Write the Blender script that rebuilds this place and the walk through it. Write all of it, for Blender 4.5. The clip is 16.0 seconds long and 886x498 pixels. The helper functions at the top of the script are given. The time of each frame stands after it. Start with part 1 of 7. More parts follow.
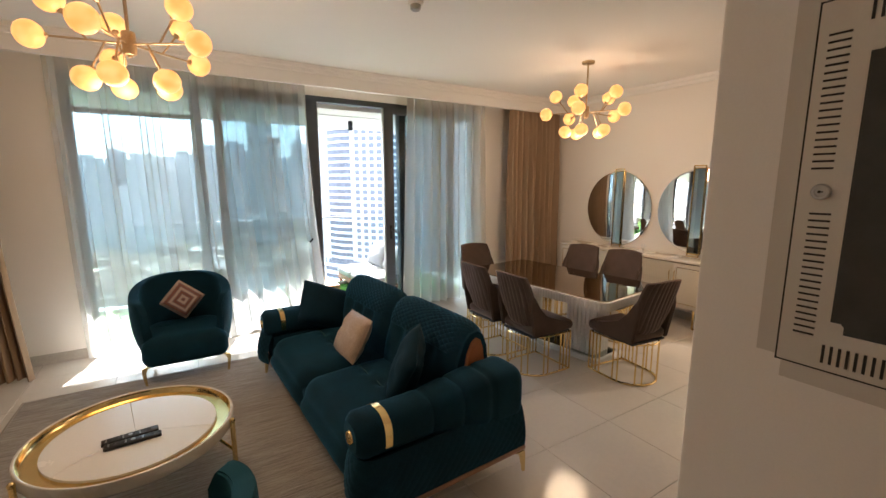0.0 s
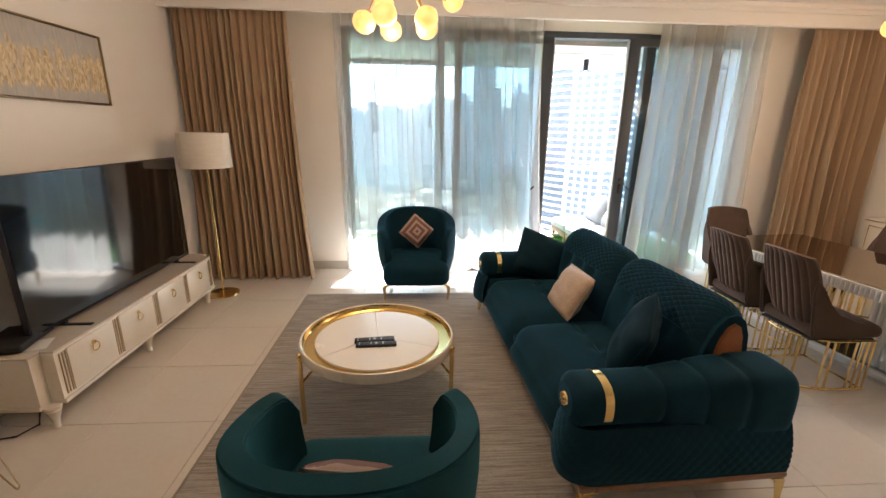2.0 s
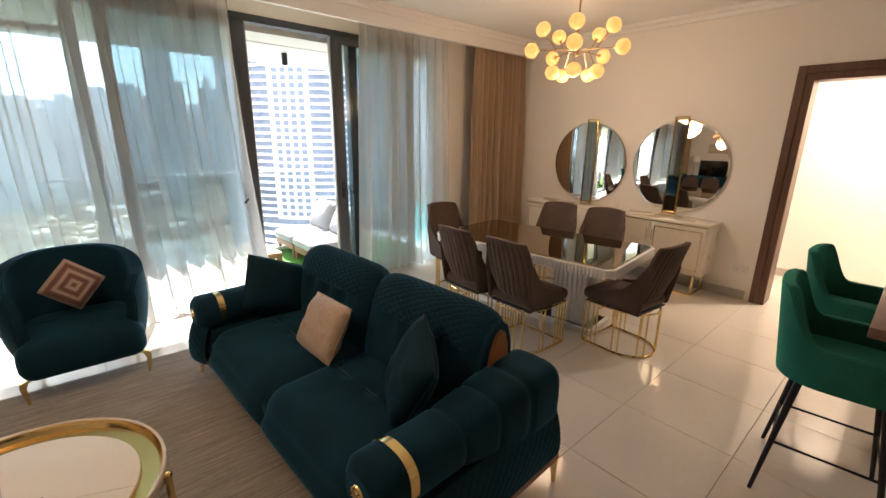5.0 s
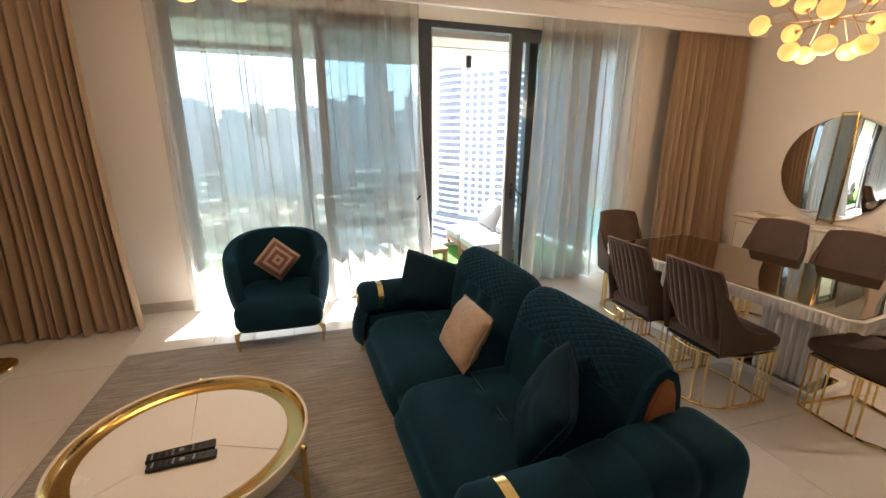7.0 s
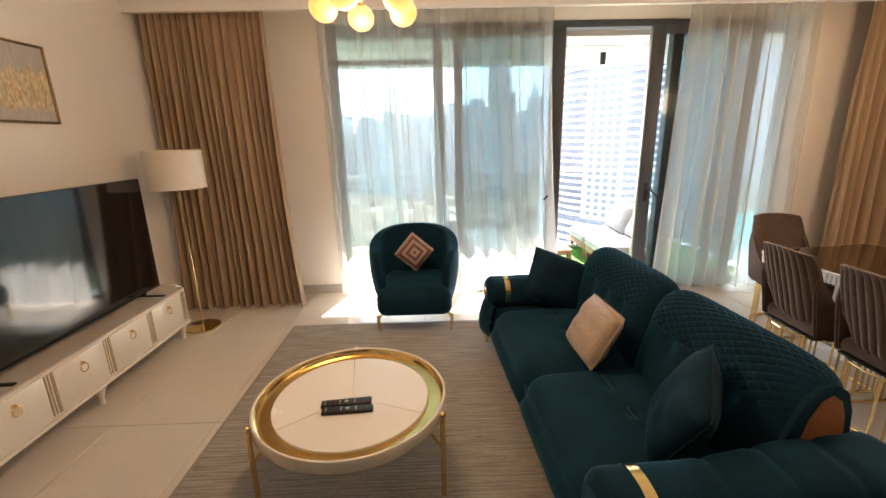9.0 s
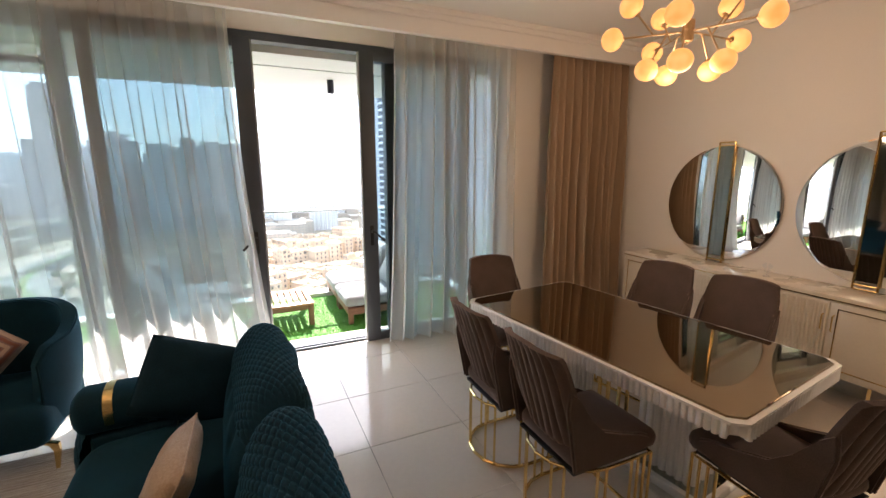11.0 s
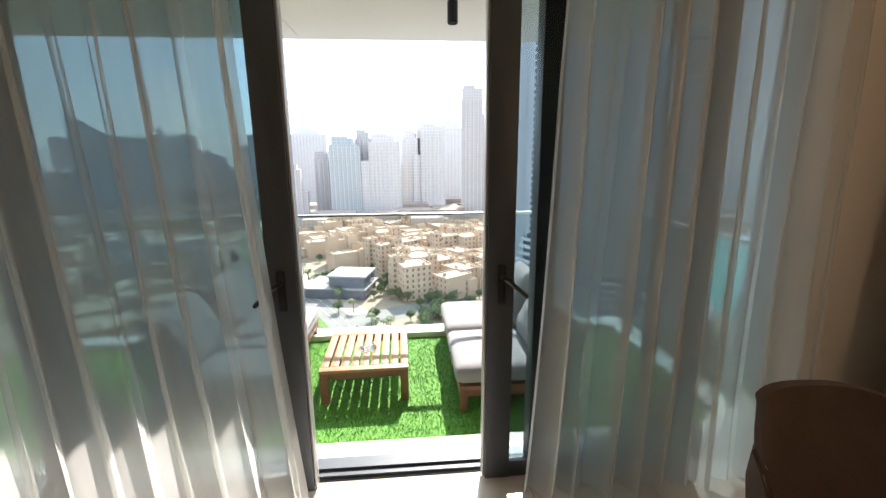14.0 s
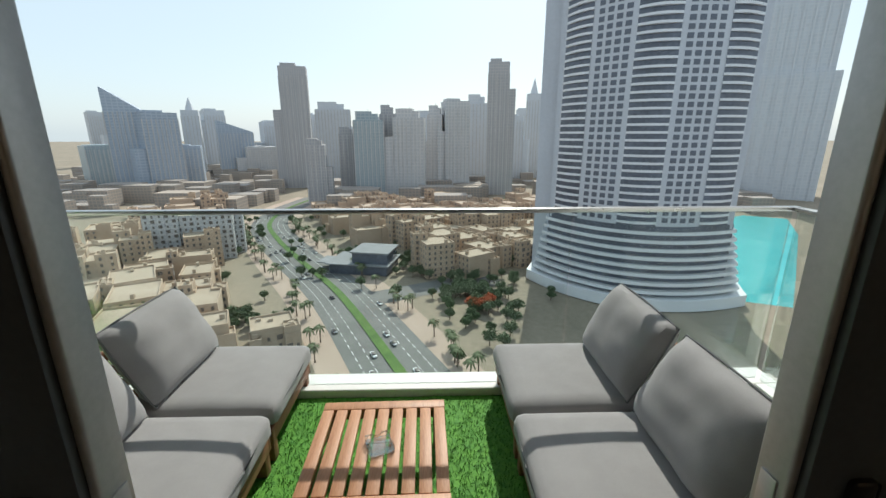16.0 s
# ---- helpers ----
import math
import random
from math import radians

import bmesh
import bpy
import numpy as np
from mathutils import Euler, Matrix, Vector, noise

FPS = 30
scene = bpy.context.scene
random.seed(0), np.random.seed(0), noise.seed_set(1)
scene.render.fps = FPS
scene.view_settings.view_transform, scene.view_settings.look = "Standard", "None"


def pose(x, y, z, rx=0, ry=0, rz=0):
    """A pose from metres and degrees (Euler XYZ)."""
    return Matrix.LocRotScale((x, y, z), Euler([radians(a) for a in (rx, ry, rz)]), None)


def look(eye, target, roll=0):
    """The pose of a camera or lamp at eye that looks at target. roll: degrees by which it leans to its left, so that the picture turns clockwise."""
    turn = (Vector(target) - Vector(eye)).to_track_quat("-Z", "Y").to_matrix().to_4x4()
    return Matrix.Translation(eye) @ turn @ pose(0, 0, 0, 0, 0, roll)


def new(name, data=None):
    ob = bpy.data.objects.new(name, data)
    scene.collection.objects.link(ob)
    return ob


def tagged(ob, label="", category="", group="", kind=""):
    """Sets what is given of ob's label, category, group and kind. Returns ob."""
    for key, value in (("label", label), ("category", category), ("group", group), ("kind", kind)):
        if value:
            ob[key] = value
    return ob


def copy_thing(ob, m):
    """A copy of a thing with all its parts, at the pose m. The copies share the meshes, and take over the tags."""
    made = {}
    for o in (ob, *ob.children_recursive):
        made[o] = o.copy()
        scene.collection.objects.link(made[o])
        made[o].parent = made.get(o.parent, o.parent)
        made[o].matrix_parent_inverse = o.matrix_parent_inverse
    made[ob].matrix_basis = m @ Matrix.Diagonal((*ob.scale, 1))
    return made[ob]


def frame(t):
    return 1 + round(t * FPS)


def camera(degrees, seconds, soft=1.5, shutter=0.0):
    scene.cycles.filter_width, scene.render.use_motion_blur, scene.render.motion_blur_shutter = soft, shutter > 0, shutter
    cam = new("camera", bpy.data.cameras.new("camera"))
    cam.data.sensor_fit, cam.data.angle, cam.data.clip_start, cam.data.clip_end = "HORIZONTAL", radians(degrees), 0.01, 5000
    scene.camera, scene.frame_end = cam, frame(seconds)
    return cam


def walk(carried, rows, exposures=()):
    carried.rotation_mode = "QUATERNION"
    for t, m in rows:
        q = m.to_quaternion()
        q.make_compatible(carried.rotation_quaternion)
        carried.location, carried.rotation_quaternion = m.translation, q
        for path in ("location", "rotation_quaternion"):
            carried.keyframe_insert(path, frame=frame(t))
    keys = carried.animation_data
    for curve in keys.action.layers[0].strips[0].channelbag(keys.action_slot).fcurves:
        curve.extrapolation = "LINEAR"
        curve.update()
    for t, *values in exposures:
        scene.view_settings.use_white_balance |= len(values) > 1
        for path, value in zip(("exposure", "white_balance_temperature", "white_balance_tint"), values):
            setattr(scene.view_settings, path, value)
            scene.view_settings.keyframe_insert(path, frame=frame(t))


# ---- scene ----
cam = camera(93.1, 16.0)
PATH = [
    (0, (0.455, 0.142, 1.718), (1.494, 1.821, 1.401), 0.0),
    (0.5, (0.397, 0.176, 1.702), (1.309, 1.926, 1.375), 0.8),
    (1, (0.377, 0.244, 1.683), (0.974, 2.115, 1.302), 1.2),
    (1.5, (0.375, 0.313, 1.668), (0.684, 2.234, 1.204), 1.2),
    (2, (0.385, 0.354, 1.650), (0.511, 2.275, 1.108), 0.9),
    (2.5, (0.370, 0.403, 1.649), (0.520, 2.313, 1.075), 0.6),
    (3, (0.308, 0.504, 1.645), (0.795, 2.364, 1.093), 0.1),
    (3.5, (0.260, 0.576, 1.658), (1.109, 2.308, 1.129), 0.1),
    (4, (0.316, 0.680, 1.654), (1.436, 2.255, 1.143), 0.3),
    (4.2, (0.347, 0.727, 1.657), (1.571, 2.226, 1.155), 0.5),
    (6.3, (0.702, 1.065, 1.664), (1.993, 2.499, 1.137), 1.0),
    (6.5, (0.709, 1.053, 1.662), (1.829, 2.623, 1.133), 1.0),
    (7, (0.693, 1.021, 1.649), (1.269, 2.863, 1.124), 0.5),
    (7.5, (0.588, 0.912, 1.664), (0.690, 2.840, 1.144), 0.0),
    (8, (0.473, 0.777, 1.667), (0.142, 2.682, 1.158), -0.4),
    (8.5, (0.436, 0.751, 1.672), (0.014, 2.639, 1.168), -0.7),
    (9, (0.576, 0.884, 1.654), (0.613, 2.817, 1.139), -1.3),
    (9.5, (0.771, 1.021, 1.648), (1.307, 2.883, 1.155), -1.4),
    (10, (0.965, 1.240, 1.660), (1.900, 2.957, 1.236), -0.9),
    (10.2, (1.048, 1.348, 1.671), (2.082, 3.013, 1.273), -0.4),
    (11.4, (2.06, 1.60, 1.645), (2.76, 3.44, 1.28), 0.6),
    (12.3, (2.176, 2.265, 1.614), (2.718, 4.154, 1.242), 1.3),
    (12.5, (2.231, 2.373, 1.636), (2.677, 4.283, 1.244), 0.8),
    (13, (2.320, 2.722, 1.637), (2.588, 4.660, 1.222), -0.1),
    (13.5, (2.345, 3.046, 1.635), (2.537, 4.992, 1.215), -0.6),
    (14, (2.386, 3.437, 1.625), (2.544, 5.384, 1.196), -0.5),
    (14.5, (2.401, 3.789, 1.615), (2.518, 5.738, 1.181), -1.0),
    (15, (2.361, 4.177, 1.589), (2.445, 6.125, 1.143), -0.8),
    (15.5, (2.341, 4.530, 1.566), (2.408, 6.470, 1.084), -0.4),
    (16, (2.291, 4.864, 1.544), (2.341, 6.792, 1.012), -0.1),
]
walk(cam, [(t, look(eye, target, roll)) for t, eye, target, roll in PATH],
     [(0, 3.8, 5950, 12), (1, 3.8, 5950, 12), (2.2, 4.25, 5950, 13), (3.2, 4.2, 5950, 13), (4, 3.8, 6050, 13), (6.5, 3.75, 6350, 15), (7.5, 4.1, 6450, 15), (9, 4.2, 6500, 15), (10.2, 3.75, 6100, 15), (12.5, 3.1, 6600, 24), (13.5, 2.65, 6500, 18), (14.5, 2.35, 6400, 8), (15.2, 1.9, 6350, 4), (15.6, 1.4, 6250, 4), (16, 0.9, 6250, 4)])

# ---- world, sun, exposure ----
SUN_TO = Vector((0.30, 1.05, 1.0)).normalized()
world = bpy.data.worlds.new("sky")
scene.world = world
world.use_nodes = True
wn, wl = world.node_tree.nodes, world.node_tree.links
sky = wn.new("ShaderNodeTexSky")
sky.sky_type, sky.sun_disc = "NISHITA", False
sky.sun_elevation = math.asin(SUN_TO.z)
sky.sun_rotation = math.atan2(SUN_TO.x, SUN_TO.y)
sky.air_density, sky.dust_density, sky.ozone_density = 1.1, 1.4, 1.4
# dusty haze lifts and greys the whole sky
haze = wn.new("ShaderNodeMix")
haze.data_type = "RGBA"
haze.inputs["Factor"].default_value = 0.78
haze.inputs["B"].default_value = (3.8, 4.25, 4.65, 1)
wl.new(sky.outputs[0], haze.inputs["A"])
wl.new(haze.outputs["Result"], wn["Background"].inputs[0])
wn["Background"].inputs[1].default_value = 0.105
sun_data = bpy.data.lights.new("sun", "SUN")
sun_data.energy, sun_data.angle, sun_data.color = 2.35, radians(0.6), (1.0, 0.94, 0.85)
sun = new("sun", sun_data)
sun.matrix_world = look((0, 0, 30), Vector((0, 0, 30)) - SUN_TO)


# ---- materials ----
def material(name, base, rough=0.6, metal=0.0, var=0.12, scale=8.0, fine=90.0, bump=0.05, second=None, stretch=(1, 1, 1),
             sheen=0.0, coat=0.0, world_space=False, rough_var=0.08, detail=6.0, bump_scale=None):
    """A surface with large stains and fine grain in colour, roughness and relief."""
    m = bpy.data.materials.new(name)
    m.use_nodes = True
    n, l = m.node_tree.nodes, m.node_tree.links
    b = n["Principled BSDF"]
    b.inputs["Roughness"].default_value, b.inputs["Metallic"].default_value = rough, metal
    b.inputs["Sheen Weight"].default_value, b.inputs["Coat Weight"].default_value = sheen, coat
    if sheen:
        b.inputs["Sheen Tint"].default_value = (*[min(1, v * 7 + 0.02) for v in base], 1)
        b.inputs["Sheen Roughness"].default_value = 0.4
        b.inputs["Specular IOR Level"].default_value = 0.15
    if coat:
        b.inputs["Coat Roughness"].default_value = 0.08
    co = n.new("ShaderNodeTexCoord")
    mp = n.new("ShaderNodeMapping")
    mp.inputs["Scale"].default_value = stretch
    if world_space:
        l.new(n.new("ShaderNodeNewGeometry").outputs["Position"], mp.inputs["Vector"])
    else:
        l.new(co.outputs["Object"], mp.inputs["Vector"])
    big, small = n.new("ShaderNodeTexNoise"), n.new("ShaderNodeTexNoise")
    for t, s in ((big, scale), (small, fine)):
        t.inputs["Scale"].default_value, t.inputs["Detail"].default_value = s, detail
        l.new(mp.outputs[0], t.inputs["Vector"])
    add = n.new("ShaderNodeMath")
    add.operation = "ADD"
    half = n.new("ShaderNodeMath")
    half.operation = "MULTIPLY"
    half.inputs[1].default_value = 0.5
    l.new(big.outputs["Fac"], add.inputs[0])
    l.new(small.outputs["Fac"], add.inputs[1])
    l.new(add.outputs[0], half.inputs[0])
    ramp = n.new("ShaderNodeValToRGB")
    ramp.color_ramp.elements[0].position, ramp.color_ramp.elements[1].position = 0.35, 0.65
    c = Vector(base)
    d = Vector(second) if second else c * (1 + var)
    c = c if second else c * (1 - var)
    ramp.color_ramp.elements[0].color = (*[min(1, v) for v in c], 1)
    ramp.color_ramp.elements[1].color = (*[min(1, v) for v in d], 1)
    l.new(half.outputs[0], ramp.inputs[0])
    l.new(ramp.outputs[0], b.inputs["Base Color"])
    rr = n.new("ShaderNodeMapRange")
    rr.inputs["To Min"].default_value, rr.inputs["To Max"].default_value = max(0.01, rough - rough_var), min(1, rough + rough_var)
    l.new(big.outputs["Fac"], rr.inputs["Value"])
    l.new(rr.outputs[0], b.inputs["Roughness"])
    if bump:
        bn = n.new("ShaderNodeBump")
        bn.inputs["Strength"].default_value, bn.inputs["Distance"].default_value = bump, 0.01
        l.new(small.outputs["Fac"], bn.inputs["Height"])
        l.new(bn.outputs[0], b.inputs["Normal"])
    return m


WALL = material("wall_paint", (0.87, 0.825, 0.77), 0.75, var=0.02, scale=1.5, fine=160, bump=0.05)
CEIL = material("ceiling_paint", (0.88, 0.86, 0.83), 0.8, var=0.015, scale=1.2, fine=150, bump=0.03)
TRIM = material("trim_stone", (0.50, 0.46, 0.41), 0.3, var=0.08, scale=4, fine=40, bump=0.02)
TILE = material("porcelain_tile", (0.74, 0.68, 0.605), 0.11, var=0.03, scale=2.0, fine=30, bump=0.004, rough_var=0.04, world_space=True)
GROUT = material("grout", (0.38, 0.35, 0.31), 0.8, var=0.1)
VELVET = material("teal_velvet", (0.0045, 0.029, 0.050), 0.85, var=0.3, scale=5, fine=220, bump=0.12, sheen=0.75)
VELVET_L = material("teal_velvet_light", (0.006, 0.045, 0.060), 0.85, var=0.25, scale=5, fine=220, bump=0.12, sheen=0.5)
GREEN_V = material("green_velvet", (0.018, 0.135, 0.100), 0.85, var=0.25, scale=5, fine=220, bump=0.1, sheen=0.5)
BROWN_V = material("taupe_velvet", (0.095, 0.068, 0.056), 0.85, var=0.22, scale=6, fine=240, bump=0.1, sheen=0.5)
SATIN = material("teal_satin", (0.003, 0.022, 0.038), 0.75, var=0.25, scale=7, fine=160, bump=0.08, sheen=0.2)
SEAM = material("teal_topstitch", (0.025, 0.085, 0.10), 0.8, var=0.1)
NAVY = material("navy_velvet", (0.006, 0.026, 0.044), 0.9, var=0.25, scale=6, fine=200, bump=0.1, sheen=0.3)
GOLD = material("polished_gold", (0.83, 0.62, 0.27), 0.16, 1.0, var=0.06, scale=6, fine=50, bump=0.0)
BRASS = material("brushed_brass", (0.52, 0.40, 0.25), 0.35, 1.0, var=0.1, scale=8, fine=120, bump=0.02)
CREAM = material("cream_lacquer", (0.80, 0.74, 0.64), 0.28, var=0.03, scale=3, fine=60, bump=0.01, coat=0.3)
CREAM_D = material("cream_lacquer_door", (0.76, 0.70, 0.60), 0.3, var=0.03, scale=3, fine=60, bump=0.01, coat=0.3)
WHITE = material("white_lacquer", (0.84, 0.82, 0.79), 0.25, var=0.02, scale=3, fine=60, bump=0.01, coat=0.3)
WOOD_D = material("dark_door_wood", (0.085, 0.040, 0.026), 0.4, second=(0.15, 0.075, 0.05), scale=3, fine=30, stretch=(8, 8, 0.6), bump=0.05)
WOOD_B = material("brown_bar_wood", (0.13, 0.065, 0.045), 0.35, second=(0.22, 0.12, 0.08), scale=3, fine=30, stretch=(0.6, 9, 9), bump=0.05)
WALNUT = material("walnut_trim", (0.20, 0.10, 0.06), 0.4, second=(0.34, 0.18, 0.10), scale=5, fine=40, stretch=(1, 6, 6), bump=0.05)
ORANGE = material("orange_leather", (0.36, 0.13, 0.045), 0.45, var=0.2, scale=9, fine=160, bump=0.1)
TEAK = material("oiled_acacia", (0.34, 0.145, 0.065), 0.5, second=(0.52, 0.26, 0.13), scale=4, fine=35, stretch=(9, 0.7, 9), bump=0.08)
TEAK_D = material("dark_acacia", (0.17, 0.07, 0.035), 0.55, second=(0.28, 0.13, 0.07), scale=4, fine=35, stretch=(1, 7, 7), bump=0.08)
GREY_F = material("grey_outdoor_fabric", (0.30, 0.29, 0.29), 0.9, var=0.1, scale=7, fine=400, bump=0.12, sheen=0.2)
PIPING = material("grey_piping", (0.15, 0.15, 0.15), 0.9, var=0.1)
DRAPE = material("tan_drape", (0.40, 0.29, 0.195), 0.9, var=0.1, scale=6, fine=300, bump=0.1, stretch=(1, 1, 0.15), sheen=0.2)
RUG = material("woven_rug", (0.20, 0.175, 0.15), 0.95, second=(0.52, 0.48, 0.43), scale=16, fine=130, stretch=(0.25, 6, 1), bump=0.35, sheen=0.2)
ALU = material("dark_aluminium", (0.070, 0.080, 0.094), 0.45, 0.2, var=0.1, scale=5, fine=100, bump=0.01)
ALU_L = material("grey_aluminium", (0.42, 0.42, 0.42), 0.4, 0.6, var=0.08, scale=5, fine=100, bump=0.01)
STEEL = material("steel", (0.5, 0.5, 0.5), 0.3, 1.0, var=0.06)
BLACK = material("black_plastic", (0.012, 0.012, 0.014), 0.4, var=0.2, scale=10, fine=150, bump=0.02)
DARK_M = material("dark_metal_legs", (0.03, 0.03, 0.04), 0.4, 0.7, var=0.15)
SCREEN = material("tv_screen", (0.006, 0.006, 0.007), 0.05, var=0.1, scale=2, fine=20, bump=0.0, rough_var=0.02, coat=0.8)
SOFFIT = material("soffit_panel", (0.58, 0.565, 0.58), 0.6, var=0.03, scale=1.5, fine=60, bump=0.02)
STONE = material("balcony_stone", (0.55, 0.50, 0.44), 0.6, var=0.06, scale=3, fine=60, bump=0.05)
KERB = material("white_kerb", (0.75, 0.73, 0.70), 0.6, var=0.05, scale=3, fine=60, bump=0.04)
GRASS = material("artificial_grass", (0.05, 0.20, 0.018), 0.8, second=(0.14, 0.36, 0.04), scale=30, fine=200, bump=0.2)
CABINET = material("grey_cream_metal", (0.62, 0.57, 0.50), 0.35, var=0.02, scale=3, fine=200, bump=0.02)
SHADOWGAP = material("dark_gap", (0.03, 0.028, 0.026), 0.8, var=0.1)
CUSH_B = material("beige_satin", (0.40, 0.29, 0.21), 0.42, second=(0.55, 0.43, 0.33), scale=14, fine=120, bump=0.2, sheen=0.3)
SHADE = material("linen_shade", (0.78, 0.74, 0.68), 0.9, var=0.06, scale=12, fine=160, stretch=(1, 1, 5), bump=0.2)
PLASTIC_W = material("white_plastic", (0.78, 0.77, 0.74), 0.4, var=0.02)


def glass_material(name, tint=(1, 1, 1), amount=0.8, rough=0.0):
    m = bpy.data.materials.new(name)
    m.use_nodes = True
    n, l = m.node_tree.nodes, m.node_tree.links
    n.remove(n["Principled BSDF"])
    tr, gl, mix, fr = n.new("ShaderNodeBsdfTransparent"), n.new("ShaderNodeBsdfGlossy"), n.new("ShaderNodeMixShader"), n.new("ShaderNodeFresnel")
    tr.inputs[0].default_value = (*tint, 1)
    gl.inputs["Roughness"].default_value = rough
    fr.inputs[0].default_value = 1.45
    sc = n.new("ShaderNodeMath")
    sc.operation = "MULTIPLY"
    sc.inputs[1].default_value = amount
    l.new(fr.outputs[0], sc.inputs[0])
    l.new(sc.outputs[0], mix.inputs[0])
    l.new(tr.outputs[0], mix.inputs[1])
    l.new(gl.outputs[0], mix.inputs[2])
    l.new(mix.outputs[0], n["Material Output"].inputs[0])
    return m


PANE = glass_material("window_glass", (0.62, 0.695, 0.715))
PANE_R = glass_material("rail_glass", (0.93, 0.97, 0.96), 0.3)
TABLE_GLASS = material("bronze_mirror_glass", (0.30, 0.23, 0.15), 0.03, 1.0, var=0.02, scale=2, fine=20, bump=0.0, rough_var=0.01)
MIRROR = material("mirror", (0.82, 0.82, 0.80), 0.02, 1.0, var=0.01, bump=0.0, rough_var=0.005)
MIRROR_G = material("grey_mirror_strip", (0.42, 0.45, 0.42), 0.04, 1.0, var=0.01, bump=0.0, rough_var=0.005)
CRYSTAL = glass_material("clear_glass", (0.96, 0.98, 0.98), 0.55, 0.02)


def sheer_material(name, thin, dense):
    """Thin white voile: partly open, partly scattering light through."""
    m = bpy.data.materials.new(name)
    m.use_nodes = True
    n, l = m.node_tree.nodes, m.node_tree.links
    n.remove(n["Principled BSDF"])
    tr, df, tl = n.new("ShaderNodeBsdfTransparent"), n.new("ShaderNodeBsdfDiffuse"), n.new("ShaderNodeBsdfTranslucent")
    cloth, mix = n.new("ShaderNodeMixShader"), n.new("ShaderNodeMixShader")
    tr.inputs[0].default_value = (0.95, 0.98, 0.98, 1)
    df.inputs[0].default_value = (0.88, 0.87, 0.84, 1)
    tl.inputs[0].default_value = (0.95, 0.93, 0.90, 1)
    cloth.inputs[0].default_value = 0.80
    lw = n.new("ShaderNodeTexNoise")
    lw.inputs["Scale"].default_value = 4.0
    rg = n.new("ShaderNodeMapRange")
    rg.inputs["To Min"].default_value, rg.inputs["To Max"].default_value = thin, dense
    l.new(lw.outputs["Fac"], rg.inputs["Value"])
    l.new(df.outputs[0], cloth.inputs[1])
    l.new(tl.outputs[0], cloth.inputs[2])
    l.new(rg.outputs[0], mix.inputs[0])
    l.new(tr.outputs[0], mix.inputs[1])
    l.new(cloth.outputs[0], mix.inputs[2])
    l.new(mix.outputs[0], n["Material Output"].inputs[0])
    return m


SHEER = sheer_material("white_voile", 0.42, 0.60)
SHEER_D = sheer_material("gathered_white_voile", 0.60, 0.76)


def bulb_material():
    """Alabaster globe lit from inside: warm, veined, brighter where the stone is thin."""
    m = bpy.data.materials.new("alabaster_globe")
    m.use_nodes = True
    n, l = m.node_tree.nodes, m.node_tree.links
    b = n["Principled BSDF"]
    b.inputs["Base Color"].default_value = (0.50, 0.30, 0.12, 1)
    b.inputs["Roughness"].default_value = 0.35
    t = n.new("ShaderNodeTexNoise")
    t.inputs["Scale"].default_value, t.inputs["Detail"].default_value = 14.0, 4.0
    r = n.new("ShaderNodeValToRGB")
    r.color_ramp.elements[0].position, r.color_ramp.elements[1].position = 0.3, 0.7
    r.color_ramp.elements[0].color, r.color_ramp.elements[1].color = (1.0, 0.29, 0.05, 1), (1.0, 0.48, 0.15, 1)
    l.new(n.new("ShaderNodeTexCoord").outputs["Object"], t.inputs["Vector"])
    l.new(t.outputs["Fac"], r.inputs[0])
    l.new(r.outputs[0], b.inputs["Emission Color"])
    b.inputs["Emission Strength"].default_value = BULB_GLOW
    return m


BULB_GLOW = 0.105
BULB = bulb_material()


# ---- builders ----
def mesh_of(name, bm, mat, smooth=True, sharp=35):
    bmesh.ops.recalc_face_normals(bm, faces=bm.faces)
    me = bpy.data.meshes.new(name)
    for f in bm.faces:
        f.smooth = smooth
    if smooth:
        for e in bm.edges:
            if len(e.link_faces) == 2 and e.calc_face_angle(0) > radians(sharp):
                e.smooth = False
    bm.to_mesh(me)
    bm.free()
    if mat:
        me.materials.append(mat)
    return me


def part(name, bm, mat, parent=None, label="", smooth=True, m=None):
    ob = new(name, mesh_of(name, bm, mat, smooth))
    if parent:
        ob.parent = parent
    if m is not None:
        ob.matrix_basis = m
    if label:
        ob["label"] = label
    return ob


def share(name, me, parent, m, label=""):
    ob = new(name, me)
    ob.parent = parent
    ob.matrix_basis = m
    if label:
        ob["label"] = label
    return ob


def thing(name, x, y, z, rz, label, category, group="", kind=""):
    ob = new(name)
    ob.empty_display_size = 0.1
    ob.matrix_basis = pose(x, y, z, 0, 0, rz)
    return tagged(ob, label, category, group, kind)


def structure(name, bm, mat, label, category="", smooth=False):
    return tagged(part(name, bm, mat, smooth=smooth), label, category or name.split("_")[0], kind="structure")


def box(bm, x0, x1, y0, y1, z0, z1, bev=0.0, seg=2):
    g = bmesh.ops.create_cube(bm, size=1.0, matrix=Matrix.LocRotScale(((x0 + x1) / 2, (y0 + y1) / 2, (z0 + z1) / 2), None, (abs(x1 - x0), abs(y1 - y0), abs(z1 - z0))))
    if bev:
        es = list({e for v in g["verts"] for e in v.link_edges})
        bmesh.ops.bevel(bm, geom=es, offset=bev, segments=seg, profile=0.5, affect="EDGES")
    return bm


def B(*a, **k):
    return box(bmesh.new(), *a, **k)


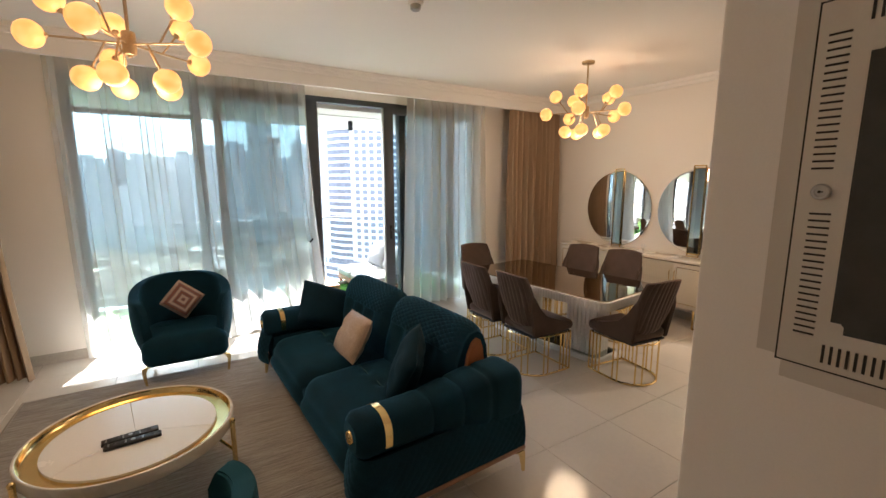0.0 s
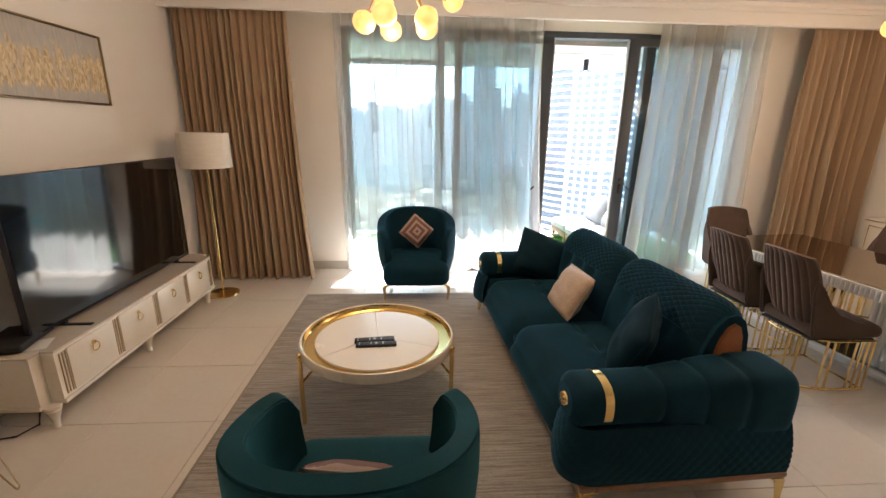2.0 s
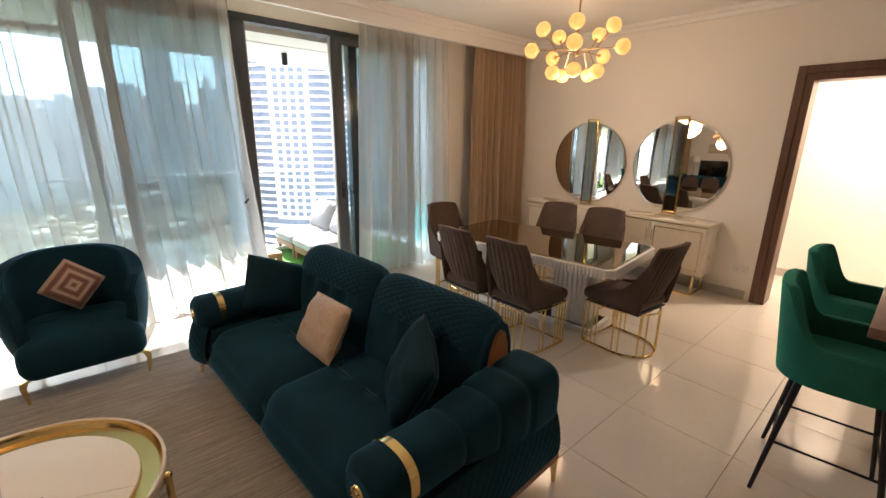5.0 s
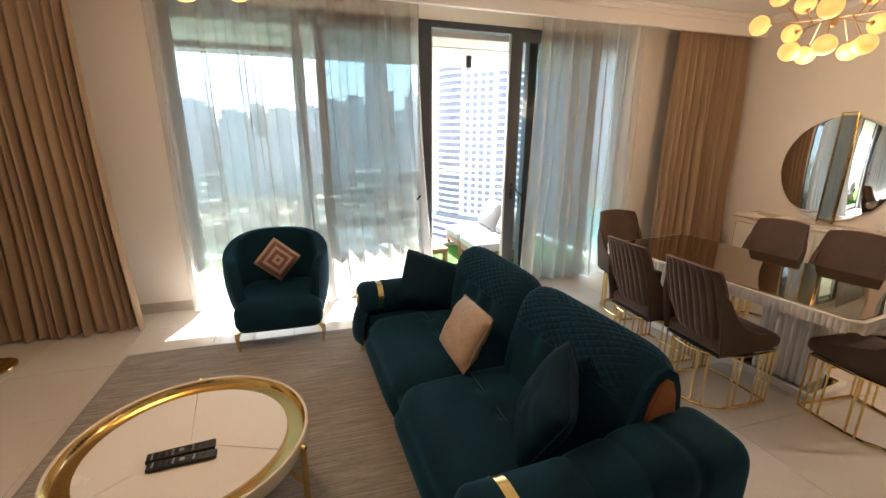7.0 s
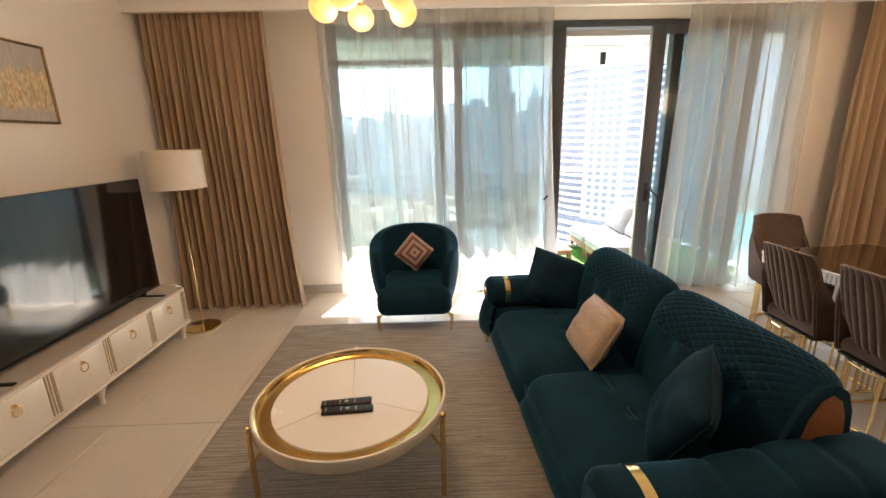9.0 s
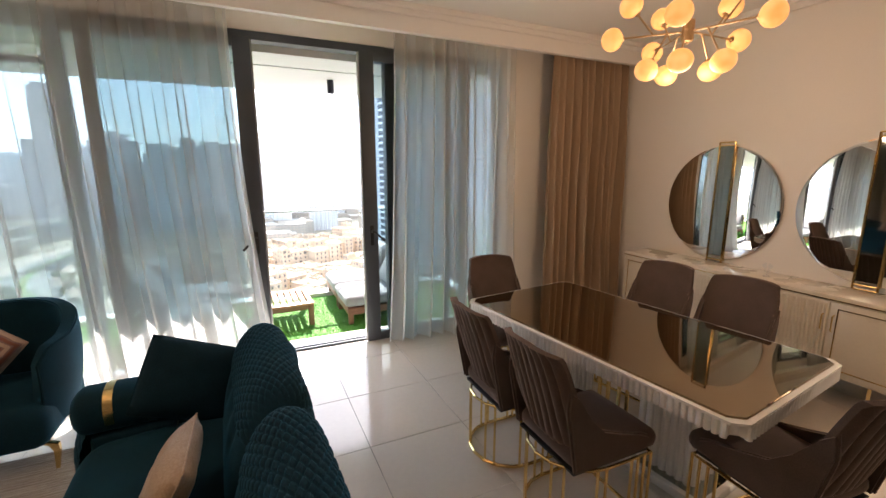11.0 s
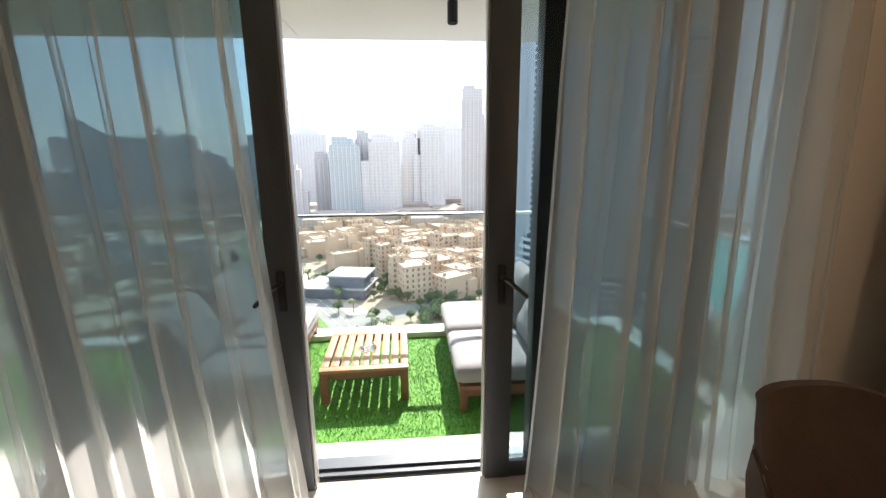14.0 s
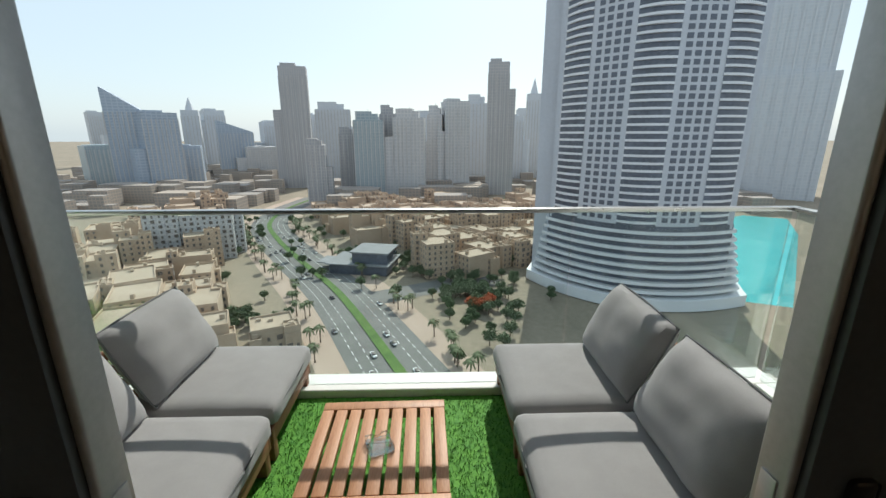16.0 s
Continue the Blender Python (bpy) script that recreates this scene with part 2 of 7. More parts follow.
def rod(bm, p, q, r, r2=None, n=10, caps=True):
    p, q = Vector(p), Vector(q)
    d = q - p
    m = Matrix.Translation((p + q) / 2) @ d.to_track_quat("Z", "Y").to_matrix().to_4x4()
    bmesh.ops.create_cone(bm, cap_ends=caps, segments=n, radius1=r, radius2=r if r2 is None else r2, depth=d.length, matrix=m)
    return bm


def tube(bm, pts, r, n=8, closed=False):
    """A round bar bent along points."""
    pts = [Vector(p) for p in pts]
    rings = []
    k = len(pts)
    for i, p in enumerate(pts):
        a = pts[(i - 1) % k] if (closed or i) else p
        b = pts[(i + 1) % k] if (closed or i < k - 1) else p
        q = (b - a).to_track_quat("Z", "X" if abs((b - a).normalized().y) < 0.9 else "Y")
        rings.append([bm.verts.new(p + q @ Vector((r * math.cos(t * math.tau / n), r * math.sin(t * math.tau / n), 0))) for t in range(n)])
    for i in range(k if closed else k - 1):
        a, b = rings[i], rings[(i + 1) % k]
        off = min(range(n), key=lambda s: (a[0].co - b[s].co).length)
        for j in range(n):
            bm.faces.new((a[j], a[(j + 1) % n], b[(j + 1 + off) % n], b[(j + off) % n]))
    if not closed:
        bm.faces.new(rings[0][::-1])
        bm.faces.new(rings[-1])
    return bm


def lathe(bm, prof, n=24, cx=0, cy=0):
    """Turns (radius, z) pairs about the upright axis."""
    rings = []
    for r, z in prof:
        if r < 1e-5:
            rings.append([bm.verts.new((cx, cy, z))])
        else:
            rings.append([bm.verts.new((cx + r * math.cos(i * math.tau / n), cy + r * math.sin(i * math.tau / n), z)) for i in range(n)])
    for a, b in zip(rings, rings[1:]):
        for i in range(n):
            j = (i + 1) % n
            if len(a) == 1 and len(b) > 1:
                bm.faces.new((a[0], b[i], b[j]))
            elif len(b) == 1 and len(a) > 1:
                bm.faces.new((a[i], a[j], b[0]))
            elif len(a) > 1:
                bm.faces.new((a[i], a[j], b[j], b[i]))
    return bm


def soft(bm, x0, x1, y0, y1, z0, z1, r, crown=0.0, cuts=9, side=0.0):
    """A stuffed block: rounded all round, its top crowned."""
    old = set(bm.verts)
    g = bmesh.ops.create_cube(bm, size=2.0)
    bmesh.ops.subdivide_edges(bm, edges=list({e for v in g["verts"] for e in v.link_edges}), cuts=cuts, use_grid_fill=True)
    vs = [v for v in bm.verts if v not in old]
    c = Vector(((x0 + x1) / 2, (y0 + y1) / 2, (z0 + z1) / 2))
    h = Vector((abs(x1 - x0) / 2, abs(y1 - y0) / 2, abs(z1 - z0) / 2))
    r = min(r, *h)
    for v in vs:
        u = v.co.copy()
        p = Vector([math.copysign(abs(u[i]) ** 0.75, u[i]) * h[i] for i in range(3)])
        q = Vector([max(-(h[i] - r), min(h[i] - r, p[i])) for i in range(3)])
        d = p - q
        p = q + (d.normalized() * r if d.length > 1e-6 else d)
        if crown and p.z > 0:
            p.z += crown * (1 - (p.x / h.x) ** 2) * (1 - (p.y / h.y) ** 2)
        if side:
            k = 1 + side * (1 - (p.z / h.z) ** 2)
            p.x, p.y = p.x * k, p.y * k
        v.co = c + p
    return bm


def pillow(bm, w, h, t, n=16, droop=0.0, seed=1, wr=0.006, pinch=0.07):
    """A scatter cushion lying in the local xz plane, pointed at its corners."""
    vs = {}
    for s in (1, -1):
        for i in range(n + 1):
            for j in range(n + 1):
                u, v = i / n * 2 - 1, j / n * 2 - 1
                edge = i in (0, n) or j in (0, n)
                if edge and s == -1:
                    vs[s, i, j] = vs[1, i, j]
                    continue
                pinch_u, pinch_v = 1 - pinch * (1 - v * v), 1 - pinch * (1 - u * u)
                th = t / 2 * ((1 - u ** 4) * (1 - v ** 4)) ** 0.55
                p = Vector((u * w / 2 * pinch_v, s * th, v * h / 2 * pinch_u))
                p += noise.noise_vector(Vector((u * 2.2, v * 2.2, seed + s))) * wr * (0 if edge else 1)
                p.y += droop * (u * u)
                vs[s, i, j] = bm.verts.new(p)
    for s in (1, -1):
        for i in range(n):
            for j in range(n):
                q = (vs[s, i, j], vs[s, i + 1, j], vs[s, i + 1, j + 1], vs[s, i, j + 1])
                if len(set(q)) == 4:
                    try:
                        bm.faces.new(q)
                    except ValueError:
                        pass
    return bm


def sheet(bm, fn, nu, nv, thick=0.0):
    """A surface fn(u, v) over the unit square, given thickness along its normals."""
    g = [[bm.verts.new(fn(i / nu, j / nv)) for j in range(nv + 1)] for i in range(nu + 1)]
    for i in range(nu):
        for j in range(nv):
            bm.faces.new((g[i][j], g[i + 1][j], g[i + 1][j + 1], g[i][j + 1]))
    if thick:
        bmesh.ops.recalc_face_normals(bm, faces=bm.faces)
        bmesh.ops.solidify(bm, geom=list(bm.faces), thickness=thick)
    return bm


def text_mesh(body, size, mat, parent, m, depth=0.0008):
    cu = bpy.data.curves.new("lettering", "FONT")
    cu.body, cu.size, cu.extrude, cu.align_x = body, size, depth, "CENTER"
    tmp = bpy.data.objects.new("lettering", cu)
    me = bpy.data.meshes.new_from_object(tmp)
    bpy.data.objects.remove(tmp)
    me.materials.append(mat)
    return share("lettering", me, parent, m)

# ---- room shell ----
XL, XR, YB, YW, ZC = -2.06, 5.74, -1.5, 5.33, 2.95
structure("wall_west", B(XL - 0.2, XL, YB - 0.2, YW + 0.22, -0.1, ZC + 0.2), WALL, "smooth cream-white painted wall behind the television", "wall")
structure("wall_south", B(XL, XR + 0.2, YB - 0.2, YB, -0.1, ZC + 0.2), WALL, "plain cream-white painted wall", "wall")
bm = B(XR, XR + 0.2, 1.86, YW + 0.22, -0.1, ZC + 0.2)
box(bm, XR, XR + 0.2, 0.86, 1.86, 2.29, ZC + 0.2)
box(bm, XR, XR + 0.2, YB, 0.86, -0.1, ZC + 0.2)
structure("wall_east", bm, WALL, "smooth cream-white painted wall with a doorway", "wall")
bm = B(XL, -0.42, YW, YW + 0.22, -0.1, ZC + 0.2)
box(bm, 4.25, XR, YW, YW + 0.22, -0.1, ZC + 0.2)
box(bm, -0.42, 4.25, YW, YW + 0.22, 2.72, ZC + 0.2)
structure("wall_north", bm, WALL, "cream-white wall round the wide balcony glazing", "wall")
structure("wall_partition", B(1.60, 1.82, YB, 0.71, 0, ZC, bev=0.006, seg=2), WALL, "cream-white partition end with a metal service cabinet", "wall")
structure("ceiling", B(XL - 0.2, XR + 0.2, YB - 0.2, YW, ZC, ZC + 0.2), CEIL, "flat white painted ceiling", "ceiling")
# pelmet over the curtains, stepped like the cornice
bm = B(XL, XR, 4.93, 4.985, 2.745, ZC)
box(bm, XL, XR, 4.90, 4.93, 2.865, ZC, bev=0.008)
box(bm, XL, XR, 4.87, 4.90, 2.905, ZC, bev=0.008)
structure("trim_pelmet", bm, CEIL, "white moulded pelmet board hiding the curtain rails", "trim")
bm = B(XL, XL + 0.03, YB, 4.87, 2.86, ZC, bev=0.006)
box(bm, XL + 0.03, XL + 0.06, YB, 4.87, 2.905, ZC, bev=0.006)
box(bm, XR - 0.03, XR, YB, 4.87, 2.86, ZC, bev=0.006)
box(bm, XR - 0.06, XR - 0.03, YB, 4.87, 2.905, ZC, bev=0.006)
structure("trim_cornice", bm, CEIL, "white stepped plaster cornice", "trim")
bm = B(XL, XL + 0.012, YB, YW, 0, 0.10, bev=0.002)
box(bm, XL + 0.012, -0.43, YW - 0.012, YW, 0, 0.10, bev=0.002)
box(bm, 4.26, XR - 0.012, YW - 0.012, YW, 0, 0.10, bev=0.002)
box(bm, XR - 0.012, XR, 1.95, YW - 0.012, 0, 0.10, bev=0.002)
structure("baseboard", bm, TRIM, "low grey-beige stone skirting", "baseboard")
# corridor beyond the doorway
bm = B(7.12, 7.3, 0.0, 3.4, -0.1, 2.7)
box(bm, XR + 0.2, 7.12, 3.2, 3.4, -0.1, 2.7)
box(bm, XR + 0.2, 7.12, 0.0, 0.2, -0.1, 2.7)
structure("wall_corridor", bm, WALL, "pale corridor wall beyond the doorway", "wall")
structure("ceiling_corridor", B(XR + 0.2, 7.12, 0.2, 3.2, 2.6, 2.7), CEIL, "flat white corridor ceiling", "ceiling")
structure("baseboard_corridor", B(7.106, 7.12, 0.2, 3.2, 0, 0.10, bev=0.002), TRIM, "grey-beige corridor skirting", "baseboard")
# door lining
bm = B(XR - 0.022, XR + 0.22, 1.77, 1.858, 0, 2.29, bev=0.004)
box(bm, XR - 0.022, XR + 0.22, 0.862, 0.95, 0, 2.29, bev=0.004)
box(bm, XR - 0.022, XR + 0.22, 0.95, 1.77, 2.20, 2.288, bev=0.004)
box(bm, XR - 0.034, XR - 0.0005, 1.83, 1.90, 0, 2.33, bev=0.006)
box(bm, XR - 0.034, XR - 0.0005, 0.82, 0.89, 0, 2.33, bev=0.006)
box(bm, XR - 0.034, XR - 0.0005, 0.89, 1.83, 2.26, 2.33, bev=0.006)
structure("door_1", bm, WOOD_D, "dark brown stained wooden door frame, doorway open", "door frame")
lamp = bpy.data.lights.new("corridor_light", "AREA")
lamp.shape, lamp.size, lamp.energy, lamp.color = "DISK", 0.16, 5, (1.0, 0.80, 0.58)
new("corridor_light", lamp).matrix_basis = pose(6.5, 1.1, 2.585)
dl = thing("downlight", 6.5, 1.1, 2.6, 0, "small round recessed corridor ceiling downlight", "ceiling light")
part("trim_ring", tube(bmesh.new(), [(0.09 * math.cos(a), 0.09 * math.sin(a), -0.006) for a in [i * math.tau / 24 for i in range(24)]], 0.008, 6, True), PLASTIC_W, dl)

# ---- floor ----
floor = structure("floor", B(XL - 0.2, 7.3, YB - 0.2, YW + 0.1, -0.12, -0.004), GROUT, "polished cream porcelain tile floor with thin joints", "floor")

# ---- balcony shell ----
structure("floor_balcony", B(-6.0, 4.62, YW + 0.22, 7.38, -0.32, -0.065), STONE, "pale stone balcony slab", "balcony floor")
bm = B(-6.0, 4.4, YW + 0.20, 5.64, -0.065, -0.005, bev=0.004)
structure("trim_threshold", bm, STONE, "pale stone threshold strip before the grass", "threshold")
bm = B(-6.0, 4.5, 7.17, 7.36, -0.065, 0.0, bev=0.008)
box(bm, 4.34, 4.5, 5.64, 7.17, -0.065, 0.0, bev=0.008)
structure("trim_kerb", bm, KERB, "white painted kerb under the glass railing", "kerb")
bm = B(-6.2, 4.7, YW + 0.22, 7.42, 2.62, 2.95)
for x in (-2.6, -0.55, 1.5, 3.55):
    box(bm, x - 0.0, x + 0.006, YW + 0.22, 7.30, 2.612, 2.62)
for y in (6.02,):
    box(bm, -6.2, 4.7, y, y + 0.006, 2.612, 2.62)
structure("ceiling_balcony", bm, SOFFIT, "pale grey balcony soffit with thin panel joints", "ceiling")
structure("wall_balcony_end", B(-6.2, -6.0, YW + 0.22, 7.42, -0.32, 2.62), WALL, "plain end wall of the balcony", "wall")
bm = B(XL - 4.0, XL - 0.2, YW, YW + 0.22, -0.32, 2.95)
structure("wall_facade_west", bm, WALL, "plain outer wall of the neighbouring room", "wall")
structure("wall_facade_east", B(XR, XR + 4.0, YW + 0.0, YW + 0.22, -3.0, 6.0), WALL, "plain outer wall beside the balcony", "wall")


# ---- glazing ----
def pane(name, x0, x1, y, z0, z1, parent):
    ob = part(name, B(x0, x1, y, y + 0.012, z0, z1), PANE, parent, smooth=False)
    ob.visible_shadow = x0 > 2.5
    return ob


win = tagged(new("window_1"), "dark aluminium fixed glazing behind white sheers", "window", kind="structure")
part("frame", box(box(box(box(B(-0.42, -0.35, 5.35, 5.45, 0.05, 2.66, bev=0.004), 0.60, 0.70, 5.35, 5.45, 0.05, 2.66, bev=0.004), -0.42, 1.74, 5.35, 5.45, 2.66, 2.72, bev=0.004), -0.42, 1.74, 5.35, 5.45, 0.0, 0.05, bev=0.004), -0.35, 0.60, 5.36, 5.44, 2.36, 2.40), ALU, win)
pane("pane", -0.35, 0.60, 5.39, 0.05, 2.66, win)
pane("pane", 0.70, 1.72, 5.42, 0.05, 2.66, win)
win2 = tagged(new("window_2"), "dark aluminium fixed glazing beside the balcony door", "window", kind="structure")
bm = B(2.99, 3.09, 5.36, 5.46, 0.05, 2.66, bev=0.004)
box(bm, 4.17, 4.25, 5.36, 5.46, 0.05, 2.66, bev=0.004)
box(bm, 2.99, 4.25, 5.36, 5.46, 2.66, 2.72, bev=0.004)
box(bm, 2.99, 4.25, 5.36, 5.46, 0.0, 0.05, bev=0.004)
box(bm, 3.62, 3.66, 5.37, 5.45, 0.05, 2.66, bev=0.004)
part("frame", bm, ALU, win2)
pane("pane", 3.09, 3.62, 5.40, 0.05, 2.66, win2)
pane("pane", 3.66, 4.17, 5.40, 0.05, 2.66, win2)
bm = B(1.74, 2.99, 5.335, 5.46, 2.655, 2.72, bev=0.004)
box(bm, 1.74, 2.99, 5.345, 5.355, 0.002, 0.02)
box(bm, 1.74, 2.99, 5.40, 5.41, 0.002, 0.02)
box(bm, 1.74, 2.99, 5.33, 5.50, -0.02, 0.006)
structure("door_track", bm, ALU, "dark aluminium door head and floor track", "door track")


def balcony_leaf(name, xin, side, label):
    """A sliding glass leaf; xin is its free edge, side -1 when it stretches towards smaller x."""
    d = tagged(new(name), label, "balcony door", kind="structure")
    a, b = sorted((xin, xin + side * 0.125))
    c, e = sorted((xin + side * 0.125, xin + side * 1.0))
    bm = B(a, b, 5.262, 5.330, 0.012, 2.655, bev=0.005)
    box(bm, c, e, 5.268, 5.325, 2.575, 2.655, bev=0.004)
    box(bm, c, e, 5.268, 5.325, 0.012, 0.10, bev=0.004)
    x = xin + side * 1.0
    box(bm, min(x, x + side * 0.08), max(x, x + side * 0.08), 5.268, 5.325, 0.012, 2.655, bev=0.004)
    part("stile", bm, ALU, d)
    o0, o1 = sorted((xin, xin - side * 0.014))
    part("edge_seal", B(o0, o1, 5.272, 5.322, 0.02, 2.64, bev=0.005, seg=3), ALU_L, d, "light aluminium edge channel")
    pane("pane", c, e, 5.290, 0.10, 2.575, d)
    xm = xin + side * 0.066
    bm = B(xm - 0.018, xm + 0.018, 5.254, 5.263, 0.955, 1.145, bev=0.008, seg=3)
    h = part("handle_plate", bm, BLACK, d, "black lever plate")
    bm = rod(bmesh.new(), (xm, 5.256, 1.09), (xm, 5.205, 1.09), 0.011)
    tube(bm, [(xm, 5.212, 1.09), (xm + side * 0.02, 5.206, 1.080), (xm + side * 0.075, 5.204, 1.030), (xm + side * 0.105, 5.204, 1.002)], 0.0105, 8)
    part("lever", bm, BLACK, h)
    part("lock_case", B(*sorted((xin - side * 0.012, xin - side * 0.017)), 5.284, 5.310, 0.88, 1.12, bev=0.001), STEEL, d, "steel lock strip")
    return d


balcony_leaf("door_2", 1.885, -1, "dark aluminium sliding glass door leaf with black lever")
balcony_leaf("door_3", 2.738, 1, "dark aluminium sliding glass door leaf pushed aside")

# ---- curtains ----
def curtain(name, mat, x0, x1, y, z0, z1, folds, amp, seed, thick, label, flare=(0, 0), sway=0.0, nu=None, nv=26, group="", pull=0.0, over=0.0):
    rnd = random.Random(seed)
    ph = [rnd.uniform(0.55, 1.5) for _ in range(folds + 2)]
    tot = sum(ph[:folds])
    cum = [sum(ph[:i]) / tot for i in range(folds + 1)]
    amps = [rnd.uniform(0.4, 1.35) for _ in range(folds + 1)]

    def fn(u, v):
        i = min(folds - 1, max(k for k in range(folds) if cum[k] <= u + 1e-9))
        f = (u - cum[i]) / (cum[i + 1] - cum[i])
        wave = math.sin(f * math.tau) * (amps[i] * (1 - f) + amps[i + 1] * f)
        down = 1 - v
        a = amp * (0.45 + 0.55 * min(1, down * 3)) * (1 + 0.25 * down)
        lean = noise.noise(Vector((u * 5 + seed, v * 1.5, 0))) * 0.018 * down
        x = x0 + (x1 - x0) * u + lean + (flare[0] * (1 - u) + flare[1] * u) * down ** 2.2 + pull * math.sin(math.pi * min(1, down * 1.0)) * max(0, u - 0.7)
        x += over * (x1 - x0) / folds * math.sin(2 * f * math.tau) * min(1, 0.35 + down * 2)
        yy = y + wave * a + noise.noise(Vector((u * 3, v * 2, seed))) * 0.012 + noise.noise(Vector((u * folds * 1.7, v * 1.3, seed + 9))) * a * 0.8 - sway * down ** 3
        return Vector((x, yy, z0 + (z1 - z0) * v + (0.012 * math.sin(u * 40 + seed) + 0.010 if v == 0 else 0)))
    bm = sheet(bmesh.new(), fn, nu or folds * 10, nv, thick)
    c = new(name)
    tagged(c, label, "curtain", group)
    part("cloth", bm, mat, c)
    bm = bmesh.new()
    n = max(6, int((x1 - x0) / 0.11))
    for i in range(n):
        x = x0 + (x1 - x0) * (i + 0.5) / n
        box(bm, x - 0.006, x + 0.006, y - 0.008, y + 0.008, z1 - 0.004, z1 + 0.022)
    part("gliders", bm, PLASTIC_W, c)["kind"] = "stuff"
    part("rail", B(x0 - 0.02, x1 + 0.02, y - 0.012, y + 0.012, z1 + 0.022, ZC), PLASTIC_W, c)
    return c


curtain("drape", DRAPE, XL + 0.05, -0.90, 5.06, 0.012, 2.90, 17, 0.034, 3, 0.004, "floor-length tan pleated drape gathered by the wall", (0, 0.13), 0.10, group="tan drapes")
curtain("drape", DRAPE, 4.66, XR - 0.06, 5.06, 0.012, 2.90, 13, 0.066, 5, 0.004, "floor-length tan pleated drape gathered in the corner", (-0.06, 0), 0.08, group="tan drapes")
curtain("sheer_curtain", SHEER, -0.47, 1.74, 5.18, 0.03, 2.90, 15, 0.058, 8, 0.0, "floor-length white voile sheer, partly drawn", (0.05, 0.17), 0.06, group="white sheers", over=0.14, nu=480)
curtain("sheer_curtain", SHEER_D, 3.02, 4.28, 5.18, 0.03, 2.90, 11, 0.058, 11, 0.0, "bunched floor-length white voile sheer, drawn aside", (-0.12, 0.05), 0.06, group="white sheers", over=0.14, nu=340)

# ---- railing ----
rail = tagged(new("railing"), "frameless glass balcony railing with slim metal handrail", "railing", kind="structure")
bm = B(-6.0, 4.43, 7.21, 7.26, 1.105, 1.13, bev=0.004)
part("handrail", bm, STEEL, rail, "slim metal handrail")
part("handrail", B(4.38, 4.43, 5.58, 7.208, 1.105, 1.13, bev=0.004), STEEL, rail, "slim metal handrail")
xs = [-6.0, -3.9, -1.57, 0.77, 3.11, 4.40]
for a, b in zip(xs, xs[1:]):
    ob = part("glass_panel", B(a + 0.006, b - 0.006, 7.228, 7.242, 0.0, 1.105), PANE_R, rail, smooth=False)
    ob.visible_shadow = False
ob = part("glass_panel", B(4.398, 4.412, 5.60, 7.20, 0.0, 1.105), PANE_R, rail, smooth=False)
ob.visible_shadow = False

# ---- sofa ----
def quilt(a, b, size, depth):
    """Relief of diamond quilting."""
    p, q = (a + b) / size, (a - b) / size
    return depth * (min(1, abs(math.sin(math.pi * p)) * 2.2) * min(1, abs(math.sin(math.pi * q)) * 2.2))


